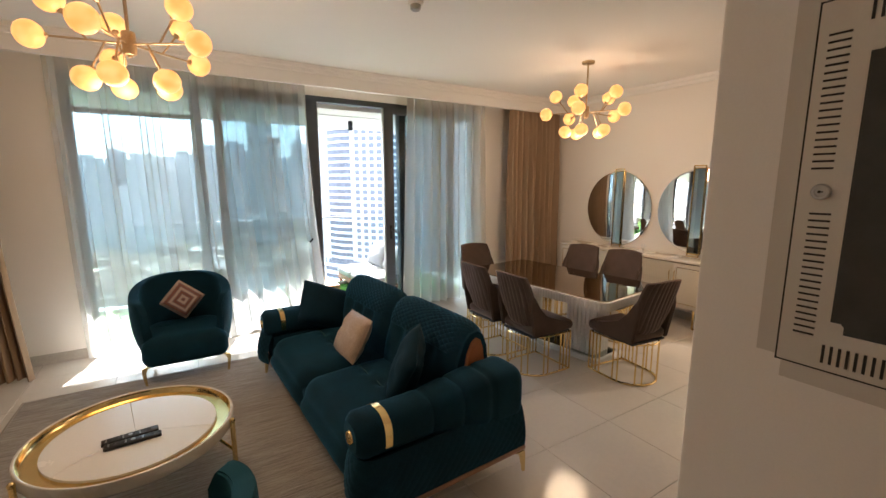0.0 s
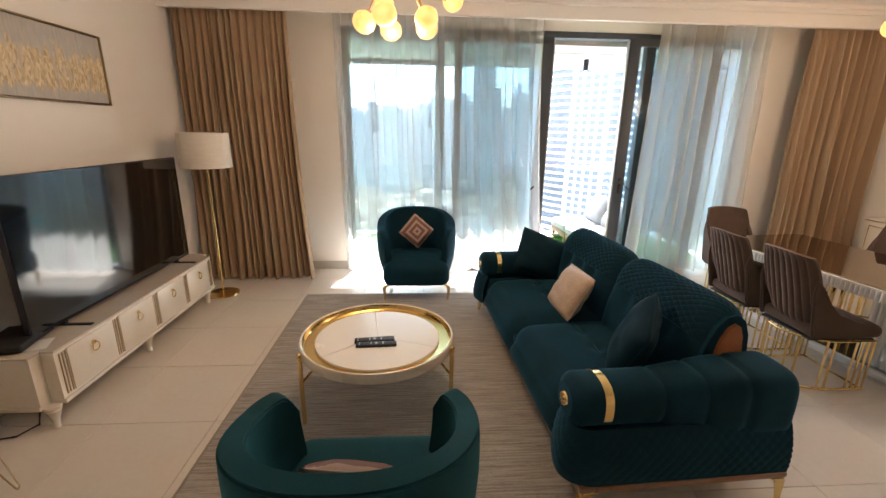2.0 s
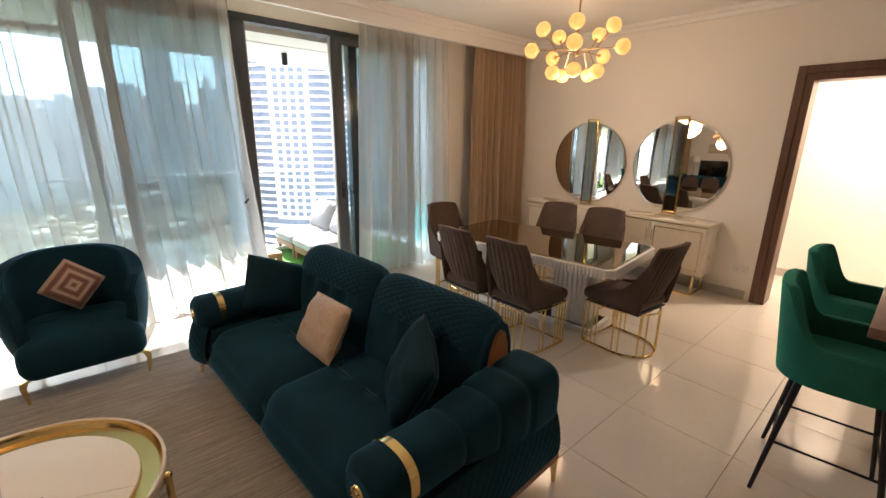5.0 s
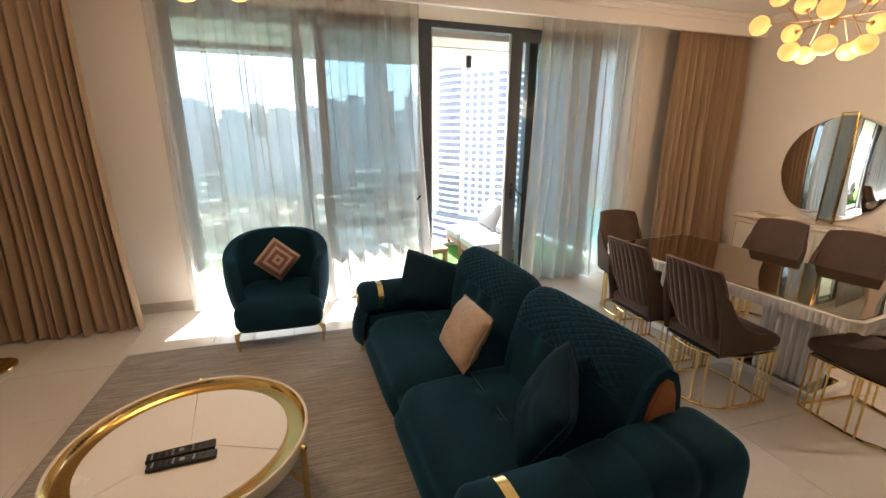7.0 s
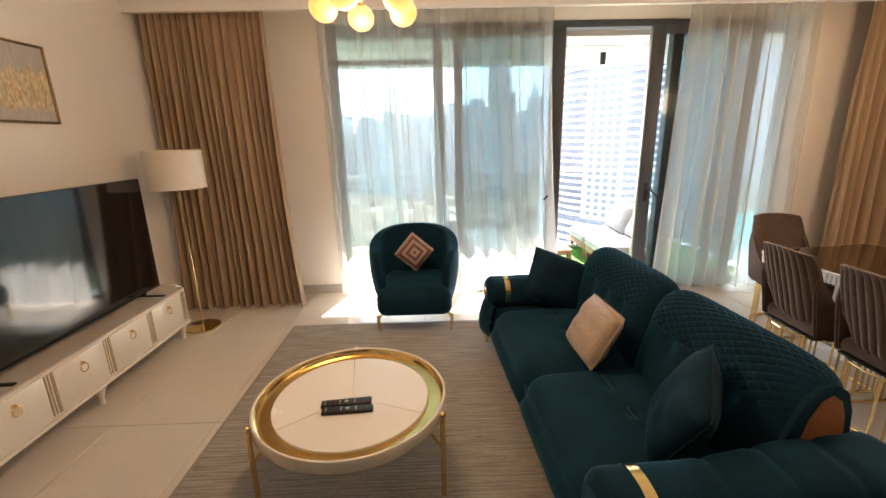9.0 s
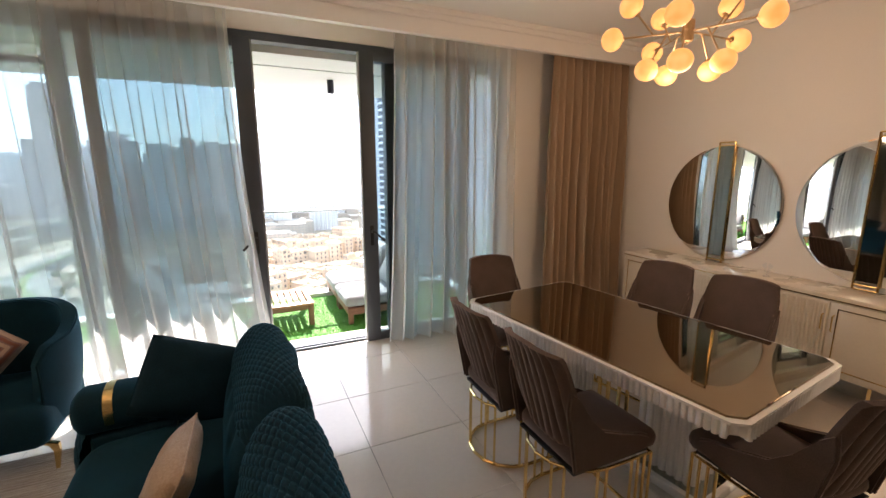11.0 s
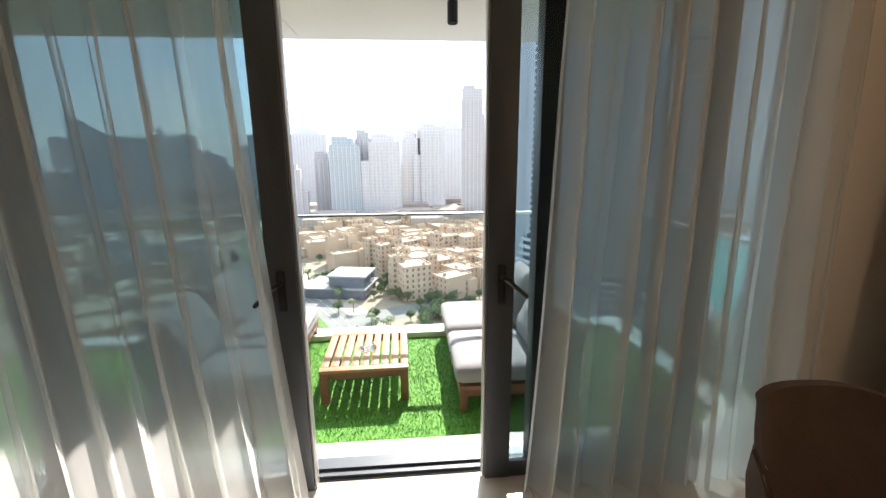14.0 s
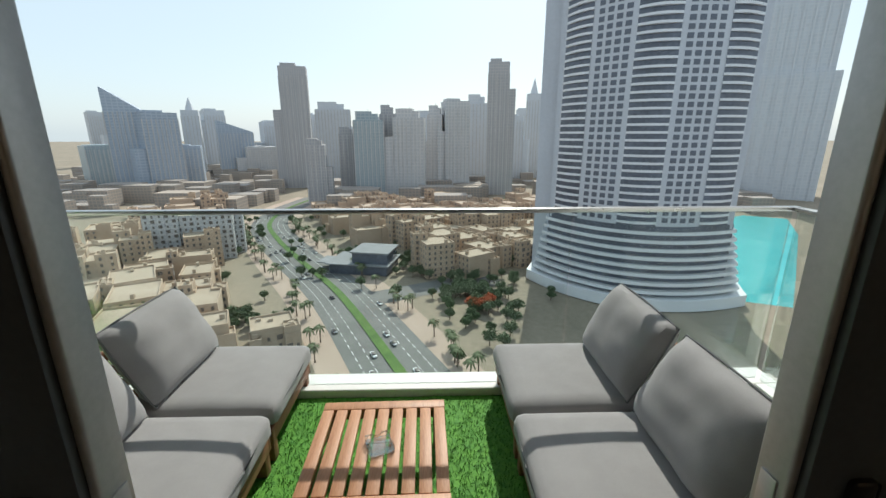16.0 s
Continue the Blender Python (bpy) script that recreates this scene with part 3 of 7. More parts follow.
def sofa():
    """Faces local -x; its length runs along local y."""
    s = thing("sofa", 1.50, 2.93, 0, 2.7, "dark teal velvet sofa with quilted back and gold bands", "sofa")
    part("base", soft(bmesh.new(), -0.45, 0.50, -1.06, 1.06, 0.185, 0.34, 0.05, cuts=7), VELVET, s)
    bm = B(-0.40, 0.51, -1.15, 1.15, 0.155, 0.187, bev=0.012)
    for k in (-1, 1):
        box(bm, -0.48, -0.40, k * 1.15, k * 0.86, 0.155, 0.187, bev=0.012)
    part("plinth", bm, WALNUT, s, "slim walnut plinth rail")
    # legs: gold, splayed, each with a flat top plate
    bm = bmesh.new()
    prof = [(0.0, 0.0, 0.010), (0.004, 0.04, 0.012), (0.012, 0.10, 0.017), (0.03, 0.14, 0.026), (0.055, 0.156, 0.034)]
    rings = []
    for x, z, r in prof:
        rings.append([bm.verts.new((x + r * a, r * b, z)) for a, b in ((-1, -0.7), (1, -0.7), (1, 0.7), (-1, 0.7))])
    for a, b in zip(rings, rings[1:]):
        for i in range(4):
            bm.faces.new((a[i], a[(i + 1) % 4], b[(i + 1) % 4], b[i]))
    bm.faces.new(rings[0][::-1])
    bm.faces.new(rings[-1])
    bmesh.ops.bevel(bm, geom=list(bm.edges), offset=0.003, segments=1, affect="EDGES")
    leg = mesh_of("leg", bm, GOLD)
    for x, y, r in ((-0.47, -1.125, 0), (0.515, -1.125, 180), (-0.47, 1.125, 0), (0.515, 1.125, 180)):
        share("leg", leg, s, pose(x, y, 0, 0, 0, r), "splayed gold leg")
    # two seats
    for k, (y0, y1) in enumerate(((-0.86, 0.0), (0.0, 0.86))):
        def fn(u, v, y0=y0, y1=y1):
            # profile runs from under the front edge up, over and back
            t = u
            if t < 0.22:
                a = t / 0.22
                x, z = -0.47 - 0.035 * math.sin(math.pi * a), 0.188 + 0.132 * a
            elif t < 0.42:
                a = (t - 0.22) / 0.20 * math.pi / 2
                x, z = -0.36 - 0.11 * math.cos(a), 0.32 + 0.115 * math.sin(a)
            else:
                a = (t - 0.42) / 0.58
                x, z = -0.36 + 0.66 * a, 0.435 + 0.012 * math.sin(math.pi * a)
            w = v * 2 - 1
            e = (1 - w ** 8)
            y = (y0 + y1) / 2 + w * (y1 - y0) / 2 * 0.995
            z = z - (1 - e) * 0.055
            x = x + (1 - e) * 0.035
            if 0.42 < t:
                seam = abs(x + 0.08)
                z -= 0.012 * math.exp(-(seam / 0.012) ** 2) * e
                for c in (-0.5, 0, 0.5):
                    d2 = (x + 0.08) ** 2 + ((w - c) * 0.43) ** 2
                    z -= 0.016 * math.exp(-d2 / 0.0012) * e
            return Vector((x, y, z))
        part("seat_cushion", sheet(bmesh.new(), fn, 44, 40, 0.0), VELVET, s)
        ym = (y0 + y1) / 2
        part("seat_seam", tube(bmesh.new(), [(-0.08, ym - 0.38 + 0.76 * i / 16, 0.4365 - 0.0055 * (i in (4, 8, 12))) for i in range(17)], 0.0030, 5), SEAM, s, "teal topstitched seam")
    # two back sections: quilted roll over the top, tufted front
    for y0, y1 in ((-0.88, -0.005), (0.005, 0.88)):
        def fb(u, v, y0=y0, y1=y1):
            # up the front, over the roll, down the rear
            pts = [(0.13, 0.40), (0.155, 0.55), (0.20, 0.70), (0.235, 0.79), (0.285, 0.845), (0.34, 0.857), (0.395, 0.825), (0.425, 0.745), (0.44, 0.60), (0.455, 0.40), (0.48, 0.17)]
            t = u * (len(pts) - 1)
            i = min(int(t), len(pts) - 2)
            f = t - i
            p0, p1, p2, p3 = [Vector(pts[max(0, min(len(pts) - 1, k))]) for k in (i - 1, i, i + 1, i + 2)]
            p = 0.5 * ((2 * p1) + (p2 - p0) * f + (2 * p0 - 5 * p1 + 4 * p2 - p3) * f * f + (3 * p1 - p0 - 3 * p2 + p3) * f ** 3)
            tan = ((p2 - p0) * (1 - f) + (p3 - p1) * f).normalized()
            nrm = Vector((-tan.y, tan.x))
            w = v * 2 - 1
            e = 1 - abs(w) ** 10
            puff = 0.022 * (1 - abs(w) ** 6) - 0.03 * (1 - e)
            arc = u * 1.55
            if u > 0.20:
                puff += quilt(arc, w * (y1 - y0) / 2, 0.062, 0.009) * e
            else:
                for c in (-0.45, 0.0, 0.45):
                    puff -= 0.02 * math.exp(-((u - 0.17) ** 2 * 400 + (w - c) ** 2 * 60))
            p = p + nrm * puff
            return Vector((p.x, (y0 + y1) / 2 + w * (y1 - y0) / 2, p.y))
        back = part("backrest", sheet(bmesh.new(), fb, 190, 112, 0.0), VELVET, s)
    # end panels of the back, shaped like the roll, in leather
    for sy in (-1, 1):
        bm = bmesh.new()
        out = [(0.235, 0.46), (0.24, 0.62), (0.262, 0.72), (0.295, 0.785), (0.33, 0.805), (0.362, 0.785), (0.382, 0.73), (0.39, 0.62), (0.395, 0.46)]
        a = [bm.verts.new((x, sy * 0.882, z)) for x, z in out]
        b = [bm.verts.new((x, sy * 0.897, z)) for x, z in out]
        bm.faces.new(a)
        bm.faces.new(b[::-1])
        for i in range(len(out)):
            bm.faces.new((a[i], a[(i + 1) % len(out)], b[(i + 1) % len(out)], b[i]))
        bmesh.ops.bevel(bm, geom=[e for e in bm.edges if abs(e.verts[0].co.y - sy * 0.897) < 1e-5 and abs(e.verts[1].co.y - sy * 0.897) < 1e-5], offset=0.006, segments=2, affect="EDGES")
        part("end_panel", bm, ORANGE, s, "tan leather end panel")
        bm = bmesh.new()
        cap = [(0.155, 0.44), (0.17, 0.56), (0.205, 0.69), (0.245, 0.785), (0.29, 0.832), (0.34, 0.842), (0.385, 0.812), (0.412, 0.74), (0.428, 0.60), (0.44, 0.44)]
        rows = [[bm.verts.new((x, sy * y, z)) for x, z in cap] for y in (0.862, 0.886)]
        bm.faces.new(rows[0])
        bm.faces.new(rows[1][::-1])
        for i in range(len(cap)):
            k = (i + 1) % len(cap)
            bm.faces.new((rows[0][i], rows[0][k], rows[1][k], rows[1][i]))
        part("end_cap", bm, VELVET, s)
    # arms: channelled bolster on a quilted lower panel
    for sy in (-1, 1):
        def arm(u, v, sy=sy):
            # u along x from front to back, v round the bolster
            x = -0.505 + 1.015 * u
            a = v * math.tau
            rise = min(1, max(0, (u - 0.30) / 0.55))
            rise = rise * rise * (3 - 2 * rise)
            end = 1 - (1 - min(1, u / 0.05)) ** 2 * 0.35
            end *= 1 - (1 - min(1, (1 - u) / 0.05)) ** 2 * 0.30
            ch = 1.0
            for c in (0.40, 0.58, 0.76):
                ch -= 0.07 * math.exp(-((u - c) / 0.016) ** 2)
            ry, rz = (0.118 + 0.030 * rise) * end * ch, (0.108 + 0.052 * rise) * end * ch
            n = 2.5 + 1.4 * rise
            ca, sa = math.cos(a), math.sin(a)
            yy = math.copysign(abs(ca) ** (2 / n), ca) * ry
            zz = math.copysign(abs(sa) ** (2 / n), sa) * rz
            return Vector((x, sy * (0.975 + 0.012 * rise) + yy, 0.515 - 0.008 * rise + zz))
        bm = sheet(bmesh.new(), arm, 60, 32)
        bmesh.ops.remove_doubles(bm, verts=bm.verts, dist=0.0004)
        bmesh.ops.holes_fill(bm, edges=[e for e in bm.edges if e.is_boundary], sides=0)
        am = part("armrest", bm, VELVET, s)

        def low(u, v, sy=sy):
            # lower side: wraps round the front, quilted
            t = u
            if t < 0.12:
                a = t / 0.12
                x, y = -0.50 + 0.05 * (1 - a) ** 2, -0.125 + 0.175 * a
            elif t < 0.20:
                a = (t - 0.12) / 0.08 * math.pi / 2
                x, y = -0.50 + 0.10 * (1 - math.cos(a)), 0.05 + 0.07 * math.sin(a)
            else:
                x, y = -0.40 + 0.90 * (t - 0.20) / 0.80, 0.12
            z = 0.188 + 0.252 * v
            bulge = 0.016 * math.sin(math.pi * v) + 0.040 - 0.040 * v
            q = quilt(t * 1.25, z, 0.055, 0.005) * min(1, 8 * v * (1 - v))
            nx, ny = (-1, 0.0) if t < 0.12 else ((-math.cos(a), math.sin(a)) if t < 0.20 else (0, 1))
            return Vector((x + nx * (bulge + q), sy * (0.985 + (y + ny * (bulge + q))), z))
        part("side_panel", sheet(bmesh.new(), low, 150, 34, 0.0), VELVET, s)
        part("arm_core", soft(bmesh.new(), -0.45, 0.515, sy * 0.985 - 0.12, sy * 0.985 + 0.12, 0.188, 0.42, 0.04, cuts=5), VELVET, s)
        # gold band over the bolster
        bm = bmesh.new()
        ring = []
        for x in (-0.375, -0.337):
            row = []
            for i in range(19):
                a = math.radians(-20 + 220 * i / 18)
                ca, sa = math.cos(a), math.sin(a)
                row.append(bm.verts.new((x, sy * 0.975 + sy * math.copysign(abs(ca) ** (2 / 2.5), ca) * 0.1205, 0.515 + math.copysign(abs(sa) ** (2 / 2.5), sa) * 0.1105)))
            ring.append(row)
        for i in range(18):
            bm.faces.new((ring[0][i], ring[0][i + 1], ring[1][i + 1], ring[1][i]))
        bmesh.ops.recalc_face_normals(bm, faces=bm.faces)
        bmesh.ops.solidify(bm, geom=list(bm.faces), thickness=0.004)
        part("band", bm, GOLD, s, "polished gold band")
        bm = lathe(bmesh.new(), [(0, 0.012), (0.012, 0.011), (0.016, 0.006), (0.024, 0.010), (0.031, 0.009), (0.035, 0.003), (0.035, 0.0)], 24)
        for i in range(12):
            a = i * math.tau / 12
            bmesh.ops.create_icosphere(bm, subdivisions=1, radius=0.0035, matrix=Matrix.Translation((0.0275 * math.cos(a), 0.0275 * math.sin(a), 0.010)))
        part("medallion", bm, GOLD, am, "round gold medallion", m=pose(-0.504, sy * 0.975, 0.515, 0, -90, 0))
    return s


sofa()


def cushion(x, y, z, rx, ry, rz, w, h, t, mat, label, seed, group="sofa cushions"):
    c = new("cushion", mesh_of("cushion", pillow(bmesh.new(), w, h, t, 18, 0.0, seed, 0.010), mat, True, 80))
    c.matrix_basis = pose(x, y, z, rx, ry, rz)
    tagged(c, label, "cushion", group)
    bm = bmesh.new()
    n = 16
    pts = []
    for k in range(4):
        for i in range(n):
            s = i / n * 2 - 1
            u, v = ((s, -1), (1, s), (-s, 1), (-1, -s))[k]
            pts.append((u * w / 2 * (1 - 0.07 * (1 - u * u)), 0, v * h / 2 * (1 - 0.07 * (1 - v * v))))
    part("piping", tube(bm, pts, 0.004, 6, True), mat, c)
    return c


cushion(1.47, 3.765, 0.620, -24, 23, 6, 0.47, 0.37, 0.15, NAVY, "dark navy velvet cushion leaning on the sofa arm", 3)
cushion(1.45, 3.03, 0.590, 30, 3, 90, 0.42, 0.32, 0.13, CUSH_B, "beige embossed satin cushion leaning on the backrest", 5)
cushion(1.51, 2.27, 0.620, 24, -16, 58, 0.40, 0.40, 0.15, SATIN, "teal satin cushion propped in the sofa corner", 7)


# ---- armchairs ----
def zigzag_material():
    m = bpy.data.materials.new("diamond_weave")
    m.use_nodes = True
    n, l = m.node_tree.nodes, m.node_tree.links
    co, sp = n.new("ShaderNodeTexCoord"), n.new("ShaderNodeSeparateXYZ")
    l.new(co.outputs["Object"], sp.inputs[0])
    ab = []
    for k in (0, 2):
        a = n.new("ShaderNodeMath")
        a.operation = "ABSOLUTE"
        l.new(sp.outputs[k], a.inputs[0])
        ab.append(a)
    ad = n.new("ShaderNodeMath")
    ad.operation = "MAXIMUM"
    l.new(ab[0].outputs[0], ad.inputs[0])
    l.new(ab[1].outputs[0], ad.inputs[1])
    fr = n.new("ShaderNodeMath")
    fr.operation = "PINGPONG"
    fr.inputs[1].default_value = 0.024
    l.new(ad.outputs[0], fr.inputs[0])
    dv = n.new("ShaderNodeMath")
    dv.operation = "DIVIDE"
    dv.inputs[1].default_value = 0.024
    l.new(fr.outputs[0], dv.inputs[0])
    r = n.new("ShaderNodeValToRGB")
    r.color_ramp.interpolation = "CONSTANT"
    r.color_ramp.elements[0].color, r.color_ramp.elements[1].color = (0.20, 0.085, 0.065, 1), (0.46, 0.36, 0.31, 1)
    r.color_ramp.elements[1].position = 0.62
    e = r.color_ramp.elements.new(0.30)
    e.color = (0.22, 0.15, 0.15, 1)
    l.new(dv.outputs[0], r.inputs[0])
    b = n["Principled BSDF"]
    b.inputs["Roughness"].default_value = 0.9
    l.new(r.outputs[0], b.inputs["Base Color"])
    t = n.new("ShaderNodeTexNoise")
    t.inputs["Scale"].default_value = 260
    bp = n.new("ShaderNodeBump")
    bp.inputs["Strength"].default_value = 0.25
    bp.inputs["Distance"].default_value = 0.004
    l.new(t.outputs["Fac"], bp.inputs["Height"])
    l.new(bp.outputs[0], b.inputs["Normal"])
    return m


WEAVE = zigzag_material()


def armchair(x, y, rz, mat, label):
    """Shell armchair, faces local -y."""
    s = thing("armchair", x, y, 0, rz, label, "armchair", "velvet armchairs")
    # seat block with crowned cushion
    part("seat", soft(bmesh.new(), -0.325, 0.325, -0.36, 0.30, 0.165, 0.405, 0.085, 0.025, cuts=13), mat, s)
    # shell: rim sweeps from one wing round the back to the other
    def shell(u, v):
        ang = math.radians(-134 + 268 * u)
        k = abs(u * 2 - 1)
        n = 2.3
        sx, cy = math.sin(ang), math.cos(ang)
        waist = 1 - 0.14 * (1 - v) ** 2 + 0.03 * math.sin(math.pi * v)
        rx, ry = 0.395 * waist, 0.355 * waist
        px = math.copysign(abs(sx) ** (2 / n), sx) * rx
        py = math.copysign(abs(cy) ** (2 / n), cy) * ry
        top = 0.845 - 0.115 * min(1, k / 0.71) ** 2.2 - 0.035 * max(0, k - 0.71) / 0.29
        if k > 0.88:
            top -= 0.08 * ((k - 0.88) / 0.12) ** 2
        z = 0.22 + (top - 0.22) * v
        lean = 0.07 * v * max(0, cy)
        return Vector((px, py + lean - 0.01, z))
    bm = sheet(bmesh.new(), shell, 56, 22)
    bmesh.ops.recalc_face_normals(bm, faces=bm.faces)
    bmesh.ops.solidify(bm, geom=list(bm.faces), thickness=0.075)
    edge = [e for e in bm.edges if len(e.link_faces) == 2 and e.calc_face_angle(0) > 1.0]
    bmesh.ops.bevel(bm, geom=edge, offset=0.030, segments=4, affect="EDGES", clamp_overlap=True)
    part("shell", bm, mat, s)
    bm = bmesh.new()
    tube(bm, [(-0.23 + 0.46 * i / 12, 0.02, 0.4265 - 0.004 * (i % 4 == 0)) for i in range(13)], 0.002, 5)
    part("seat_seam", bm, VELVET_L, s)
    # legs with a curved bracket
    bm = bmesh.new()
    prof = [(0.0, 0.0, 0.008), (-0.006, 0.06, 0.011), (-0.012, 0.12, 0.015), (-0.002, 0.160, 0.022), (0.045, 0.178, 0.022)]
    rings = []
    for px, z, r in prof:
        rings.append([bm.verts.new((px + r * a, r * b, z)) for a, b in ((-1, -0.7), (1, -0.7), (1, 0.7), (-1, 0.7))])
    for a, b in zip(rings, rings[1:]):
        for i in range(4):
            bm.faces.new((a[i], a[(i + 1) % 4], b[(i + 1) % 4], b[i]))
    bm.faces.new(rings[0][::-1])
    bm.faces.new(rings[-1])
    leg = mesh_of("leg", bm, GOLD)
    for lx, ly, r in ((-0.31, -0.27, 0), (0.31, -0.27, 180), (-0.27, 0.25, 0), (0.27, 0.25, 180)):
        share("leg", leg, s, pose(lx, ly, 0, 0, 0, r), "slim gold leg")
    return s


armchair(0.385, 4.56, 0, VELVET, "dark teal velvet shell armchair with gold legs, facing the room")
armchair(0.192, 1.545, 180, VELVET_L, "teal velvet shell armchair with gold legs, seen from behind")
c = cushion(0.385, 4.545, 0.66, -12, 41, 0, 0.25, 0.25, 0.10, WEAVE, "pink and brown diamond-woven cushion standing on its corner", 9, "armchair cushions")
c = cushion(0.20, 1.43, 0.56, 30, 8, 0, 0.34, 0.34, 0.11, WEAVE, "pink and brown diamond-woven cushion lying on the seat", 10, "armchair cushions")


# ---- rug ----
def rug():
    r = thing("rug", 0.20, 3.17, 0, 0, "flat-woven grey-beige rug with fine cross ribs", "rug")
    def fn(u, v):
        x, y = -0.925 + 1.85 * u, -1.30 + 2.60 * v
        return Vector((x, y, 0.008 + 0.0012 * math.sin(y * math.tau / 0.022) + noise.noise(Vector((x * 6, y * 6, 0))) * 0.0006))
    part("weave", sheet(bmesh.new(), fn, 24, 470), RUG, r)
    edge = material("rug_edge", (0.33, 0.28, 0.23), 0.9, var=0.15)
    for x0, x1 in ((-0.94, -0.925), (0.925, 0.94)):
        part("edge_binding", B(x0, x1, -1.30, 1.30, 0.0, 0.010, bev=0.003), edge, r)
    part("backing", B(-0.925, 0.925, -1.30, 1.30, 0.0, 0.0055), GROUT, r)


rug()


# ---- coffee table ----
def coffee_table():
    t = thing("coffee_table", 0.15, 2.69, 0, 0, "round cream coffee table with gold tray rim on gold legs", "coffee table")
    part("rim", lathe(bmesh.new(), [(0.430, 0.405), (0.452, 0.402), (0.458, 0.412), (0.458, 0.455), (0.455, 0.462), (0.449, 0.464), (0.4445, 0.462), (0.4435, 0.452)], 72), CREAM, t, "cream lacquered outer rim")
    part("tray", lathe(bmesh.new(), [(0.4436, 0.458), (0.4415, 0.445), (0.432, 0.428), (0.415, 0.424), (0.0, 0.424)], 72), GOLD, t, "mirror-gold tray")
    part("underside", lathe(bmesh.new(), [(0.0, 0.404), (0.430, 0.405)], 72), CREAM, t)
    # insert in three sectors with thin joints
    for k in range(3):
        bm = bmesh.new()
        a0, a1 = math.radians(-22 + 120 * k + 0.25), math.radians(-22 + 120 * (k + 1) - 0.25)
        n = 28
        lo = [bm.verts.new((0.0, 0.0, 0.4245))] + [bm.verts.new((0.370 * math.cos(a0 + (a1 - a0) * i / n), 0.370 * math.sin(a0 + (a1 - a0) * i / n), 0.4245)) for i in range(n + 1)]
        hi = [bm.verts.new(v.co + Vector((0, 0, 0.012))) for v in lo]
        bm.faces.new(hi)
        bm.faces.new(lo[::-1])
        for i in range(len(lo)):
            j = (i + 1) % len(lo)
            bm.faces.new((lo[i], lo[j], hi[j], hi[i]))
        bmesh.ops.bevel(bm, geom=[e for e in bm.edges if e.verts[0].co.z > 0.43 and e.verts[1].co.z > 0.43], offset=0.0012, segments=1, affect="EDGES")
        part("top_sector", bm, WHITE, t, "white lacquered insert")
    bm = rod(bmesh.new(), (0, 0, 0), (0, 0, 0.442), 0.0125, n=14)
    bmesh.ops.create_uvsphere(bm, u_segments=14, v_segments=8, radius=0.0155, matrix=Matrix.Translation((0, 0, 0.445)))
    tube(bm, [(0, 0, 0.27), (-0.09, 0, 0.36), (-0.10, 0, 0.404)], 0.008, 8)
    leg = mesh_of("leg", bm, GOLD)
    for a in (209, 338.5, 97):
        share("leg", leg, t, pose(0.470 * math.cos(radians(a)), 0.470 * math.sin(radians(a)), 0, 0, 0, a), "gold tube leg with brace")


coffee_table()


def remote(x, y, z, rz, w, l, label):
    r = thing("remote_control", x, y, z, rz, label, "remote control", "remotes on the table")
    part("body", B(-l / 2, l / 2, -w / 2, w / 2, 0, 0.017, bev=0.005, seg=3), BLACK, r)
    bm, bm2 = bmesh.new(), bmesh.new()
    for i in range(9):
        for j in range(3):
            box(bm if i % 3 else bm2, -l / 2 + 0.016 + i * (l - 0.03) / 9, -l / 2 + 0.024 + i * (l - 0.03) / 9, -w / 2 + 0.009 + j * (w - 0.014) / 3, -w / 2 + 0.015 + j * (w - 0.014) / 3, 0.016, 0.019, bev=0.001, seg=1)
    lathe(bm2, [(0, 0.0195), (0.009, 0.0193), (0.010, 0.016)], 16)
    kb = part("buttons", bm, material("remote_keys_" + str(round(l * 100)), (0.07, 0.072, 0.078), 0.5), r, "grey keys")
    kb["kind"] = "stuff"
    part("light_buttons", bm2, STEEL, r, "white keys")["kind"] = "stuff"


remote(0.135, 2.635, 0.4366, 6, 0.050, 0.235, "black television remote control lying on the table")
remote(0.150, 2.580, 0.4366, 3, 0.044, 0.235, "slim black remote control lying on the table")


